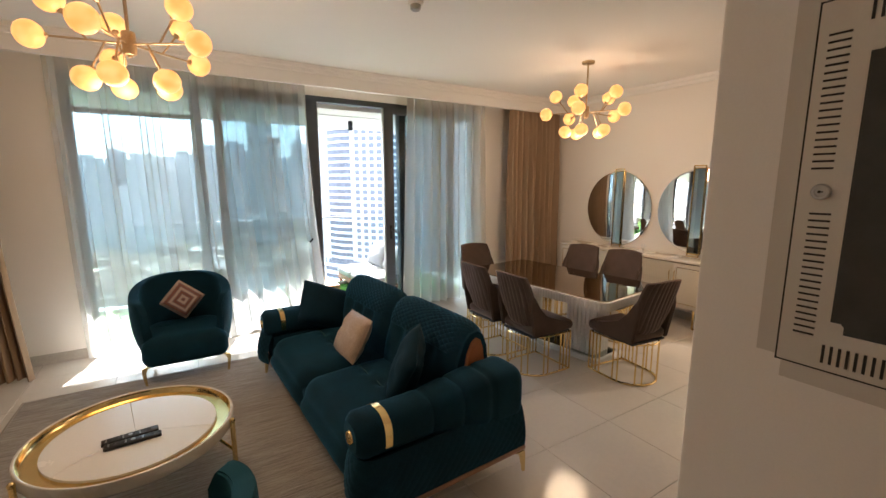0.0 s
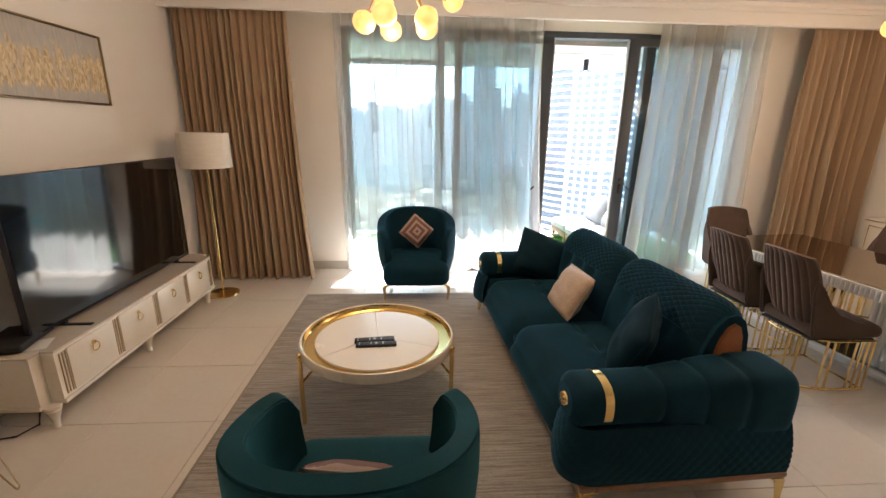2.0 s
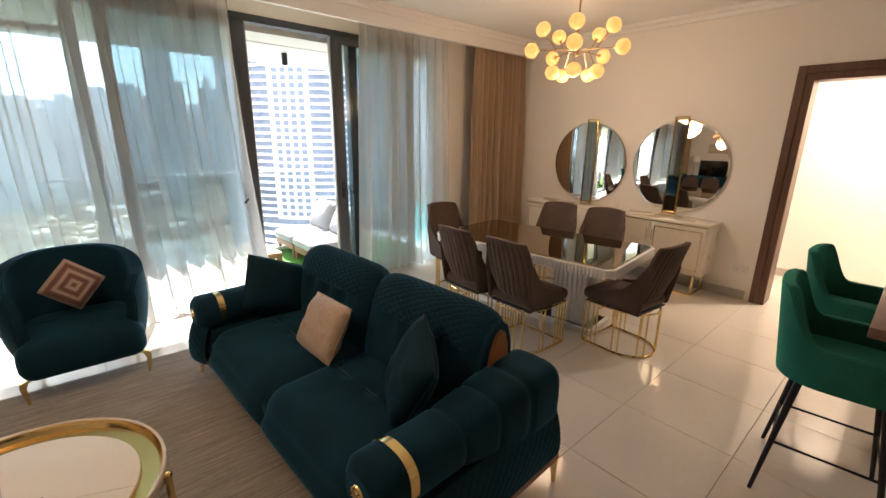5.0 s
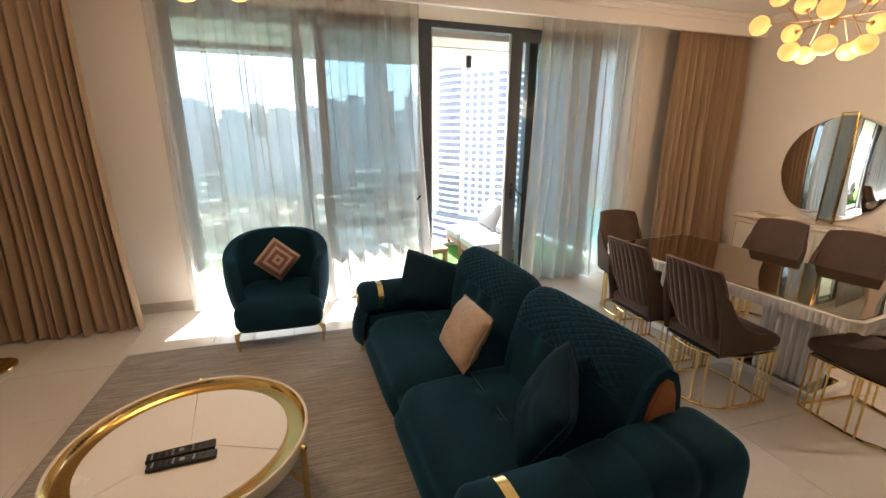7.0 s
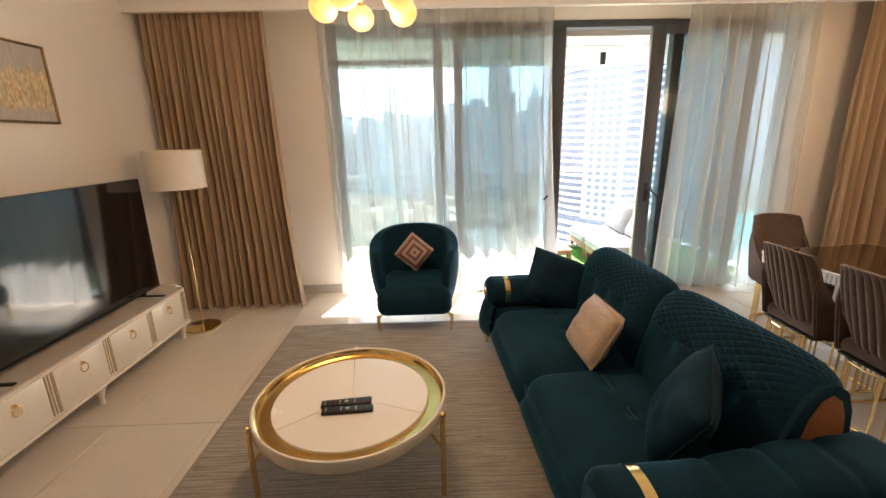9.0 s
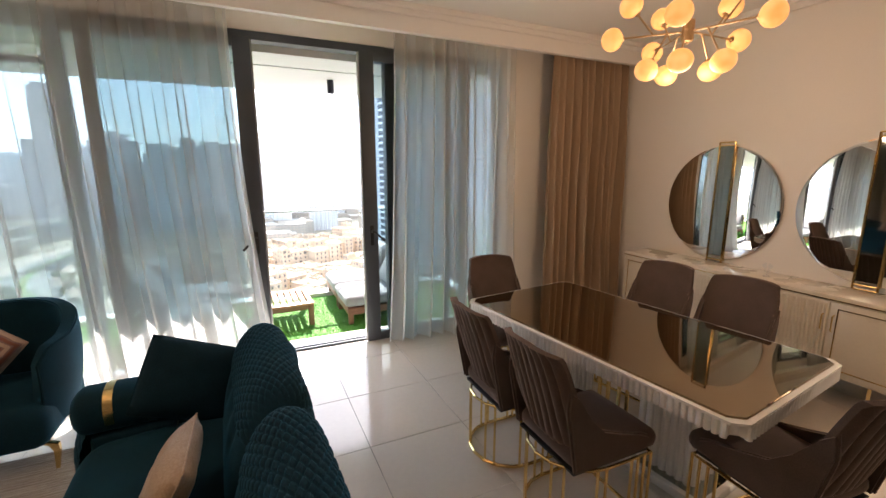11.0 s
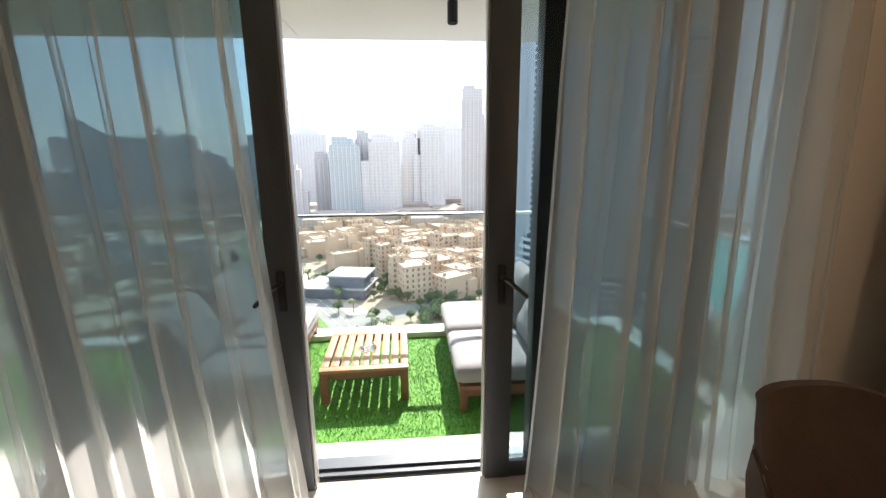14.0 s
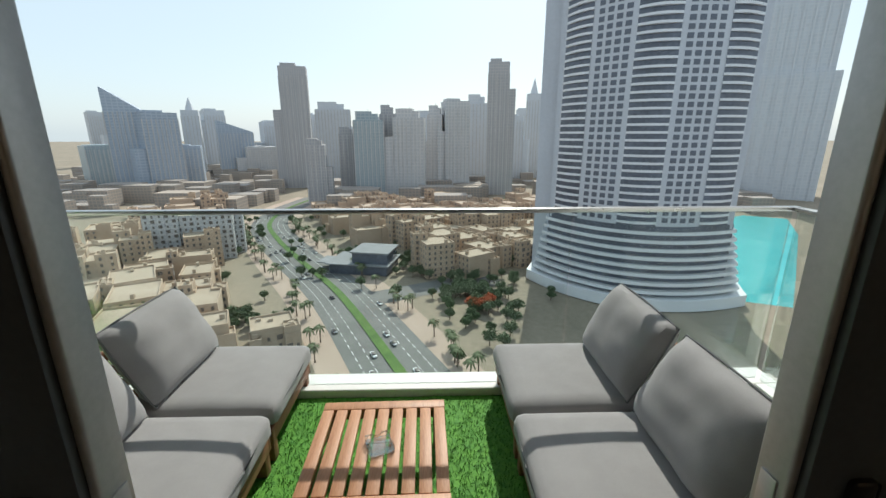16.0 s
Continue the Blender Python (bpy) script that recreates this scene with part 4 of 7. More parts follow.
# ---- television wall ----
def tv_unit():
    c = thing("tv_cabinet", -1.815, 3.425, 0, 0, "low cream lacquered TV cabinet with gold ring pulls", "cabinet")
    hx, hy = 0.225, 0.975
    bm = B(-hx, hx, -hy, hy, 0.165, 0.452)
    es = [e for e in bm.edges if abs(e.verts[0].co.z - e.verts[1].co.z) > 0.1 and e.verts[0].co.x > 0]
    bmesh.ops.bevel(bm, geom=es, offset=0.07, segments=8, affect="EDGES")
    part("body", bm, CREAM, c)
    bm = B(-hx, hx + 0.012, -hy - 0.012, hy + 0.012, 0.145, 0.166)
    es = [e for e in bm.edges if abs(e.verts[0].co.z - e.verts[1].co.z) > 0.01 and e.verts[0].co.x > 0]
    bmesh.ops.bevel(bm, geom=es, offset=0.08, segments=8, affect="EDGES")
    part("plinth", bm, CREAM, c)
    bm = B(-hx, hx + 0.004, -hy - 0.004, hy + 0.004, 0.452, 0.464)
    es = [e for e in bm.edges if abs(e.verts[0].co.z - e.verts[1].co.z) > 0.005 and e.verts[0].co.x > 0]
    bmesh.ops.bevel(bm, geom=es, offset=0.074, segments=8, affect="EDGES")
    part("top", bm, material("cream_top", (0.62, 0.56, 0.48), 0.18, var=0.05, coat=0.3), c, "glossy beige top")
    w = (2 * hy - 0.24) / 4
    strip = mesh_of("gold_strip", B(0, 0.006, -0.004, 0.004, 0.185, 0.435, bev=0.002, seg=1), BRASS)
    for i in range(4):
        y0 = -hy + 0.12 + i * w
        bm = B(hx - 0.004, hx + 0.010, y0 + 0.030, y0 + w - 0.030, 0.180, 0.440, bev=0.004)
        d = part("door", bm, CREAM_D, c)
        bm = lathe(bmesh.new(), [(0, 0.016), (0.010, 0.014), (0.012, 0.0)], 16)
        h = part("ring_pull", bm, GOLD, d, "gold ring pull", m=pose(hx + 0.010, y0 + w / 2, 0.385, 0, 90, 0))
        part("ring", tube(bmesh.new(), [(0.030 + 0.026 * math.cos(a), 0.026 * math.sin(a), 0.014) for a in [j * math.tau / 20 for j in range(20)]], 0.0035, 6, True), GOLD, h)
    for i in range(5):
        y0 = -hy + 0.12 + i * w
        for k in (-0.02, 0.0, 0.02):
            share("gold_strip", strip, c, pose(hx, y0 + k, 0), "slim gold inlay strip")
    prof = [(0.0, 0.0), (0.016, 0.0), (0.020, 0.008), (0.017, 0.016), (0.019, 0.05), (0.033, 0.10), (0.040, 0.115), (0.034, 0.122), (0.043, 0.130), (0.043, 0.146), (0.0, 0.146)]
    leg = mesh_of("leg", lathe(bmesh.new(), prof, 20), CREAM)
    for y in (-hy + 0.05, -0.07, hy - 0.11):
        for x in (-0.16, 0.17):
            share("leg", leg, c, pose(x, y, 0), "turned cream leg")


tv_unit()


def television():
    t = thing("television", -1.775, 3.455, 0.464, 0, "large black flat-screen television on two feet", "television")
    w, h = 0.845, 0.895
    part("back_case", soft(bmesh.new(), -0.055, -0.02, -w + 0.12, w - 0.12, 0.08, 0.70, 0.015, cuts=3), BLACK, t)
    part("bezel", B(-0.022, 0.014, -w, w, 0.030, 0.030 + h, bev=0.003), DARK_M, t, "thin dark metal bezel")
    part("screen", B(0.0135, 0.0165, -w + 0.006, w - 0.006, 0.050, 0.030 + h - 0.006), SCREEN, t, "glossy black screen", smooth=False)
    for y in (-0.60, 0.66):
        bm = B(-0.13, 0.16, y - 0.014, y + 0.014, 0.0, 0.010, bev=0.003)
        box(bm, -0.02, 0.01, y - 0.012, y + 0.012, 0.008, 0.040)
        part("foot", bm, BLACK, t)


television()
r = thing("set_top_box", -1.86, 2.62, 0.464, 12, "black plastic set-top box on the cabinet", "set-top box")
part("body", B(-0.11, 0.11, -0.15, 0.15, 0.006, 0.050, bev=0.012, seg=3), BLACK, r)
part("feet", box(B(-0.09, -0.07, -0.12, 0.12, 0, 0.007), 0.07, 0.09, -0.12, 0.12, 0, 0.007), BLACK, r)
r = thing("paper_sheet", -1.72, 2.60, 0.4642, 22, "small white leaflet lying on the cabinet", "leaflet")
part("leaf", sheet(bmesh.new(), lambda u, v: Vector((-0.05 + 0.1 * u, -0.07 + 0.14 * v, 0.0015 + 0.002 * u * u)), 6, 6, 0.0006), PLASTIC_W, r)
r = new("power_cable", mesh_of("power_cable", tube(bmesh.new(), [(-1.98, 2.52, 0.16), (-1.97, 2.50, 0.06), (-1.94, 2.46, 0.010), (-1.88, 2.40, 0.007), (-1.80, 2.42, 0.007), (-1.76, 2.52, 0.007), (-1.84, 2.62, 0.007), (-1.93, 2.78, 0.007), (-1.98, 2.90, 0.05), (-2.0, 2.92, 0.16)], 0.005, 6), BLACK))
tagged(r, "loose black power cable behind the cabinet legs", "cable")


# ---- painting ----
def painting():
    p = thing("painting", XL, 3.02, 0, 0, "long abstract gold and grey painting in slim frame", "painting")
    y0, y1, z0, z1 = -1.01, 1.01, 1.80, 2.30
    bm = B(0.004, 0.035, y0, y1, z0, z0 + 0.012, bev=0.002)
    box(bm, 0.004, 0.035, y0, y1, z1 - 0.012, z1, bev=0.002)
    box(bm, 0.004, 0.035, y0, y0 + 0.012, z0 + 0.012, z1 - 0.012, bev=0.002)
    box(bm, 0.004, 0.035, y1 - 0.012, y1, z0 + 0.012, z1 - 0.012, bev=0.002)
    part("frame", bm, BRASS, p, "slim champagne-gold frame")
    m = bpy.data.materials.new("abstract_canvas")
    m.use_nodes = True
    n, l = m.node_tree.nodes, m.node_tree.links
    co, sp = n.new("ShaderNodeTexCoord"), n.new("ShaderNodeSeparateXYZ")
    l.new(co.outputs["Object"], sp.inputs[0])
    t1, t2, t3 = n.new("ShaderNodeTexNoise"), n.new("ShaderNodeTexVoronoi"), n.new("ShaderNodeTexNoise")
    t1.inputs["Scale"].default_value, t1.inputs["Detail"].default_value = 14, 8
    t2.inputs["Scale"].default_value = 55
    mp = n.new("ShaderNodeMapping")
    mp.inputs["Scale"].default_value = (1, 12, 2)
    l.new(co.outputs["Object"], mp.inputs[0])
    l.new(mp.outputs[0], t3.inputs[0])
    strokes = n.new("ShaderNodeMapping")
    strokes.inputs["Scale"].default_value = (1, 1.7, 0.6)
    l.new(co.outputs["Object"], strokes.inputs[0])
    l.new(strokes.outputs[0], t1.inputs[0])
    l.new(strokes.outputs[0], t2.inputs[0])
    # drift of gold dabs, thickest in a band below the middle
    band = n.new("ShaderNodeMapRange")
    band.interpolation_type = "SMOOTHSTEP"
    band.inputs["From Min"].default_value, band.inputs["From Max"].default_value = 2.26, 2.03
    l.new(sp.outputs[2], band.inputs[0])
    low = n.new("ShaderNodeMapRange")
    low.interpolation_type = "SMOOTHSTEP"
    low.inputs["From Min"].default_value, low.inputs["From Max"].default_value = 1.83, 1.92
    l.new(sp.outputs[2], low.inputs[0])
    mu = n.new("ShaderNodeMath")
    mu.operation = "MULTIPLY"
    l.new(band.outputs[0], mu.inputs[0])
    l.new(low.outputs[0], mu.inputs[1])
    ad = n.new("ShaderNodeMath")
    ad.operation = "MULTIPLY_ADD"
    l.new(mu.outputs[0], ad.inputs[0])
    ad.inputs[1].default_value = 0.42
    l.new(t1.outputs["Fac"], ad.inputs[2])
    cut = n.new("ShaderNodeMapRange")
    cut.inputs["From Min"].default_value, cut.inputs["From Max"].default_value = 0.70, 0.86
    l.new(ad.outputs[0], cut.inputs[0])
    sky_r = n.new("ShaderNodeValToRGB")
    sky_r.color_ramp.elements[0].color, sky_r.color_ramp.elements[1].color = (0.38, 0.36, 0.34, 1), (0.62, 0.58, 0.53, 1)
    l.new(t3.outputs["Fac"], sky_r.inputs[0])
    gold_r = n.new("ShaderNodeValToRGB")
    gold_r.color_ramp.elements[0].color, gold_r.color_ramp.elements[1].color = (0.42, 0.30, 0.16, 1), (0.82, 0.72, 0.54, 1)
    e = gold_r.color_ramp.elements.new(0.4)
    e.color = (0.60, 0.47, 0.27, 1)
    l.new(t2.outputs["Color"], gold_r.inputs[0])
    mix = n.new("ShaderNodeMix")
    mix.data_type = "RGBA"
    l.new(cut.outputs[0], mix.inputs["Factor"])
    l.new(sky_r.outputs[0], mix.inputs["A"])
    l.new(gold_r.outputs[0], mix.inputs["B"])
    b = n["Principled BSDF"]
    b.inputs["Roughness"].default_value = 0.55
    l.new(mix.outputs["Result"], b.inputs["Base Color"])
    bp = n.new("ShaderNodeBump")
    bp.inputs["Strength"].default_value, bp.inputs["Distance"].default_value = 0.5, 0.004
    l.new(t1.outputs["Fac"], bp.inputs["Height"])
    l.new(bp.outputs[0], b.inputs["Normal"])
    part("canvas", B(0.006, 0.024, y0 + 0.016, y1 - 0.016, z0 + 0.016, z1 - 0.016), m, p, "painted canvas with gold dabs", smooth=False)
    part("shadow_gap", B(0.005, 0.012, y0 + 0.011, y1 - 0.011, z0 + 0.011, z1 - 0.011), SHADOWGAP, p, smooth=False)


painting()


# ---- floor lamp ----
def floor_lamp():
    f = thing("floor_lamp", -1.60, 4.53, 0, 0, "brass floor lamp with white drum shade, unlit", "floor lamp")
    part("base", lathe(bmesh.new(), [(0, 0.032), (0.012, 0.030), (0.03, 0.022), (0.135, 0.018), (0.150, 0.012), (0.152, 0.0), (0, 0)], 40), GOLD, f, "round polished brass base")
    part("pole", rod(bmesh.new(), (0, 0, 0.025), (0, 0, 1.33), 0.011, n=14), GOLD, f)
    bm = lathe(bmesh.new(), [(0.205, 1.285), (0.222, 1.283), (0.218, 1.598), (0.202, 1.600), (0.200, 1.595), (0.203, 1.290), (0.205, 1.285)], 48)
    part("shade", bm, SHADE, f, "white textured fabric drum shade")
    bm = bmesh.new()
    for a in (0, 120, 240):
        rod(bm, (0, 0, 1.33), (0.204 * math.cos(radians(a)), 0.204 * math.sin(radians(a)), 1.33), 0.003, n=6)
    rod(bm, (0, 0, 1.32), (0, 0, 1.37), 0.018)
    part("spider", bm, BRASS, f)
    bm = bmesh.new()
    bmesh.ops.create_uvsphere(bm, u_segments=16, v_segments=10, radius=0.03, matrix=Matrix.Translation((0, 0, 1.40)))
    part("bulb", bm, PLASTIC_W, f)


floor_lamp()


# ---- nest of tables ----
def nest_table(x0, x1, y0, y1, z, label):
    t = thing("nesting_table", (x0 + x1) / 2, (y0 + y1) / 2, 0, 0, label, "side table", "nest of side tables")
    hx, hy = (x1 - x0) / 2, (y1 - y0) / 2
    bm = B(-hx, hx, -hy, hy, z - 0.022, z)
    es = [e for e in bm.edges if abs(e.verts[0].co.z - e.verts[1].co.z) > 0.01]
    bmesh.ops.bevel(bm, geom=es, offset=0.045, segments=6, affect="EDGES")
    bmesh.ops.bevel(bm, geom=[e for e in bm.edges if abs(e.verts[0].co.z - e.verts[1].co.z) < 1e-4], offset=0.003, segments=2, affect="EDGES")
    part("top", bm, CREAM, t)
    for sx in (-1, 1):
        for sy in (-1, 1):
            bm = bmesh.new()
            fx, fy = sx * (hx + 0.04), sy * (hy - 0.03)
            for k in (-1, 1):
                tube(bm, [(sx * (hx - 0.07), sy * (hy - 0.07) + k * 0.045, z - 0.022), (fx, fy + k * 0.010, 0.016), (fx, fy, 0.004)], 0.004, 6)
            box(bm, sx * (hx - 0.07) - 0.02, sx * (hx - 0.07) + 0.02, sy * (hy - 0.07) - 0.055, sy * (hy - 0.07) + 0.055, z - 0.026, z - 0.022)
            part("hairpin_leg", bm, BRASS, t, "thin brass hairpin leg")


nest_table(-2.03, -1.845, 1.62, 2.19, 0.525, "cream nesting side table, the tallest, against the wall")
nest_table(-2.02, -1.75, 1.66, 2.14, 0.475, "cream nesting side table, the middle one, half pulled out")
nest_table(-1.98, -1.52, 1.70, 2.09, 0.425, "cream nesting side table, the lowest, pulled out")


# ---- chandeliers ----
def chandelier(x, y, z, spin, size, label, drop):
    c = thing("chandelier", x, y, z, spin, label, "chandelier", "globe chandeliers")
    part("canopy", lathe(bmesh.new(), [(0, ZC - z), (0.065, ZC - z), (0.065, ZC - z - 0.016), (0.058, ZC - z - 0.024), (0, ZC - z - 0.024)], 28), BRASS, c)
    part("stem", rod(bmesh.new(), (0, 0, 0.05), (0, 0, ZC - z - 0.02), 0.009), BRASS, c)
    part("hub", lathe(bmesh.new(), [(0, 0.062), (0.030, 0.062), (0.033, 0.055), (0.033, -0.045), (0.028, -0.055), (0.012, -0.058), (0.010, -0.068), (0, -0.068)], 24), BRASS, c)
    # five level spokes; each carries a globe at its tip, one on a raised and one on a lowered branch
    for k in range(5):
        a = radians(72 * k)
        out = Vector((math.cos(a), math.sin(a), 0))
        tip = out * 0.41 * size + Vector((0, 0, -0.012))
        spokes = [(out * 0.02, tip), (out * 0.185 * size, out * 0.315 * size + Vector((0, 0, 0.168))), (out * 0.105 * size, out * 0.205 * size + Vector((0, 0, -0.198)))]
        for p, q in spokes:
            d = (q - p).normalized()
            e = q - d * 0.060
            bm = rod(bmesh.new(), p, e, 0.0055, n=8)
            rod(bm, e - d * 0.010, e + d * 0.012, 0.013, 0.024, n=14)
            am = part("arm", bm, BRASS, c)
            bm = bmesh.new()
            bmesh.ops.create_uvsphere(bm, u_segments=20, v_segments=14, radius=0.067)
            part("globe", bm, BULB, am, "glowing amber alabaster globe", m=Matrix.Translation(q) @ d.to_track_quat("Z", "Y").to_matrix().to_4x4() @ Matrix.Diagonal((1, 1, 0.93, 1)))
    ld = bpy.data.lights.new("chandelier_light", "POINT")
    ld.energy, ld.color, ld.shadow_soft_size = CHANDELIER_W, (1.0, 0.70, 0.42), 0.24
    lo = new("chandelier_light", ld)
    lo.matrix_basis = pose(x, y, z - 0.34)
    return c


CHANDELIER_W = 2.4
chandelier(0.284, 3.08, 2.45, 34, 0.98, "brass chandelier with glowing amber alabaster globes above the sitting area", 0.5)
chandelier(4.172, 3.273, 2.441, 66, 1.0, "brass chandelier with glowing amber alabaster globes above the dining table", 0.5)

# ---- dining ----
def dining_table():
    t = thing("dining_table", 3.79, 3.25, 0, 6.5, "white fluted dining table with bronze mirror glass top", "dining table")
    hx, hy = 0.505, 0.90
    bm = B(-hx, hx, -hy, hy, 0.639, 0.700)
    es = [e for e in bm.edges if abs(e.verts[0].co.z - e.verts[1].co.z) > 0.01]
    bmesh.ops.bevel(bm, geom=es, offset=0.05, segments=3, affect="EDGES")
    part("apron", bm, WHITE, t)
    # flutes round the apron
    fl = mesh_of("flute", rod(bmesh.new(), (0, 0, 0.636), (0, 0, 0.702), 0.0145, n=8), WHITE)
    n = 56
    for i in range(n):
        y = -hy + 0.06 + (2 * hy - 0.12) * i / (n - 1)
        for sx in (-1, 1):
            share("flute", fl, t, pose(sx * (hx + 0.001), y, 0))
    n = 30
    for i in range(n):
        x = -hx + 0.06 + (2 * hx - 0.12) * i / (n - 1)
        for sy in (-1, 1):
            share("flute", fl, t, pose(x, sy * (hy + 0.001), 0))
    bm = B(-hx - 0.012, hx + 0.012, -hy - 0.012, hy + 0.012, 0.700, 0.712)
    es = [e for e in bm.edges if abs(e.verts[0].co.z - e.verts[1].co.z) > 0.008]
    bmesh.ops.bevel(bm, geom=es, offset=0.05, segments=1, affect="EDGES")
    part("rim", bm, WHITE, t)
    bm = B(-hx + 0.012, hx - 0.012, -hy + 0.012, hy - 0.012, 0.712, 0.720)
    es = [e for e in bm.edges if abs(e.verts[0].co.z - e.verts[1].co.z) > 0.005]
    bmesh.ops.bevel(bm, geom=es, offset=0.05, segments=1, affect="EDGES")
    bmesh.ops.bevel(bm, geom=[e for e in bm.edges if e.verts[0].co.z > 0.715 and e.verts[1].co.z > 0.715], offset=0.004, segments=1, affect="EDGES")
    part("glass_top", bm, TABLE_GLASS, t, "bronze-tinted mirror glass top")
    # two fluted pedestals on a long plinth with mirror bands
    for sy in (-1, 1):
        p = part("pedestal", B(-0.13, 0.13, sy * 0.42 - 0.15, sy * 0.42 + 0.15, 0.05, 0.655), WHITE, t)
        reed = mesh_of("reed", rod(bmesh.new(), (0, 0, 0.055), (0, 0, 0.65), 0.018, n=8), WHITE)
        for i in range(7):
            for sx in (-1, 1):
                share("reed", reed, p, pose(sx * 0.131, sy * 0.42 - 0.135 + 0.045 * i, 0))
        for i in range(6):
            for s2 in (-1, 1):
                share("reed", reed, p, pose(-0.11 + 0.044 * i, sy * 0.42 + s2 * 0.151, 0))
    part("plinth", B(-0.21, 0.21, -0.68, 0.68, 0.0, 0.050, bev=0.006), WHITE, t)
    part("plinth_mirror", B(-0.18, 0.18, -0.65, 0.65, 0.050, 0.053), MIRROR_G, t, "grey mirror inlay")
    for sx in (-1, 1):
        part("gold_post", rod(rod(bmesh.new(), (sx * 0.10, -0.03, 0.05), (sx * 0.10, -0.03, 0.655), 0.012), (sx * 0.10, 0.03, 0.05), (sx * 0.10, 0.03, 0.655), 0.012), GOLD, t, "polished gold posts")


dining_table()


def dining_chair():
    """Faces local -y; seat at 0.45 m."""
    c = thing("dining_chair", 3.95, 2.24, 0, 0, "taupe velvet dining chair with channelled back on gold cage base", "chair", "chairs round the dining table")
    part("seat", soft(bmesh.new(), -0.222, 0.222, -0.29, 0.20, 0.375, 0.470, 0.045, 0.018, cuts=9), BROWN_V, c)
    def shell(a, v, inner):
        z = 0.37 + 0.565 * v
        w = 0.205 + 0.016 * math.sin(math.pi * v) - 0.014 * max(0, v - 0.8) / 0.2
        wrap = max(0, 1 - v * 2.3)
        y = 0.200 + 0.165 * v ** 1.15 - 0.11 * max(0, 1 - v / 0.22) ** 2
        curve = (0.05 + 0.12 * wrap) * abs(a) ** 3.2
        chan = 0.012 * (1 - abs(math.cos(a * math.pi * 4.5)) ** 0.6) * min(1, 5 * v) * min(1, 12 * (1 - v))
        if inner:
            y -= 0.045 * (1 - 0.25 * v)
            w -= 0.006
            chan = 0
        return Vector((a * w, y - curve - chan, z - 0.016 * a * a * (v > 0.97)))
    bm = bmesh.new()
    nu, nv = 72, 16
    loops = []
    for j in range(nv + 1):
        loops.append([bm.verts.new(shell(i / nu * 2 - 1, j / nv, False)) for i in range(nu + 1)] + [bm.verts.new(shell(1 - i / 24 * 2, j / nv, True)) for i in range(25)])
    for p0, p1 in zip(loops, loops[1:]):
        for i in range(len(p0)):
            k = (i + 1) % len(p0)
            bm.faces.new((p0[i], p0[k], p1[k], p1[i]))
    for lp in (loops[0], loops[-1]):
        o, q = lp[:nu + 1], lp[nu + 1:][::-1]
        for i in range(24):
            bm.faces.new((o[3 * i], o[3 * i + 1], o[3 * i + 2], o[3 * i + 3], q[i + 1], q[i]))
    part("backrest", bm, BROWN_V, c)
    # side wings at the seat
    for sx in (-1, 1):
        bm = bmesh.new()
        out = [(0.21, 0.385), (-0.12, 0.385), (-0.20, 0.405), (-0.225, 0.455), (-0.17, 0.485), (-0.04, 0.505), (0.07, 0.545), (0.15, 0.625), (0.21, 0.735), (0.26, 0.80), (0.27, 0.69)]
        a = [bm.verts.new((sx * 0.196, y, z)) for y, z in out]
        b = [bm.verts.new((sx * 0.226, y, z)) for y, z in out]
        bm.faces.new(a)
        bm.faces.new(b[::-1])
        for i in range(len(out)):
            bm.faces.new((a[i], a[(i + 1) % len(out)], b[(i + 1) % len(out)], b[i]))
        bmesh.ops.bevel(bm, geom=list(bm.edges), offset=0.010, segments=2, affect="EDGES", clamp_overlap=True)
        part("side_wing", bm, BROWN_V, c)
    # cage base: floor hoop, upper hoop, rods
    def hoop(z, k=1.0):
        pts = []
        for i in range(9):
            a = math.pi * i / 8
            pts.append((0.22 * math.cos(a) * k, 0.03 + 0.22 * math.sin(a) * k, z))
        for i in range(4):
            pts.append((-0.22 * k, 0.03 - 0.27 * (i + 1) / 4, z))
        for i in range(1, 4):
            pts.append((-0.22 * k + 0.44 * k * i / 4, -0.24, z))
        for i in range(4):
            pts.append((0.22 * k, -0.24 + 0.27 * i / 4, z))
        return pts
    part("floor_hoop", tube(bmesh.new(), hoop(0.010), 0.0095, 8, True), GOLD, c)
    part("top_hoop", tube(bmesh.new(), hoop(0.366), 0.0075, 8, True), GOLD, c)
    rod_me = mesh_of("rod", rod(bmesh.new(), (0, 0, 0.008), (0, 0, 0.368), 0.0068, n=8), GOLD)
    for sx in (-1, 1):
        for y in (-0.24, -0.20, -0.16, -0.12, 0.03, 0.08):
            share("rod", rod_me, c, pose(sx * 0.22, y, 0))
    for a in (50, 65, 115, 130):
        share("rod", rod_me, c, pose(0.22 * math.cos(radians(a)), 0.03 + 0.22 * math.sin(radians(a)), 0))
    part("seat_pan", B(-0.20, 0.20, -0.24, 0.20, 0.366, 0.378), BLACK, c)
    return c


first = dining_chair()
first.matrix_basis = pose(3.75, 2.31, 0, 0, 0, 175)
first["label"] = "taupe velvet dining chair at the near table end, gold cage base"
for x, y, rz in ((3.13, 3.42, 89), (3.15, 2.88, 89), (4.44, 3.60, -79), (4.49, 3.06, -79), (3.58, 4.17, -4)):
    copy_thing(first, pose(x, y, 0, 0, 0, rz))["label"] = "taupe velvet dining chair drawn up to the table, gold cage base"


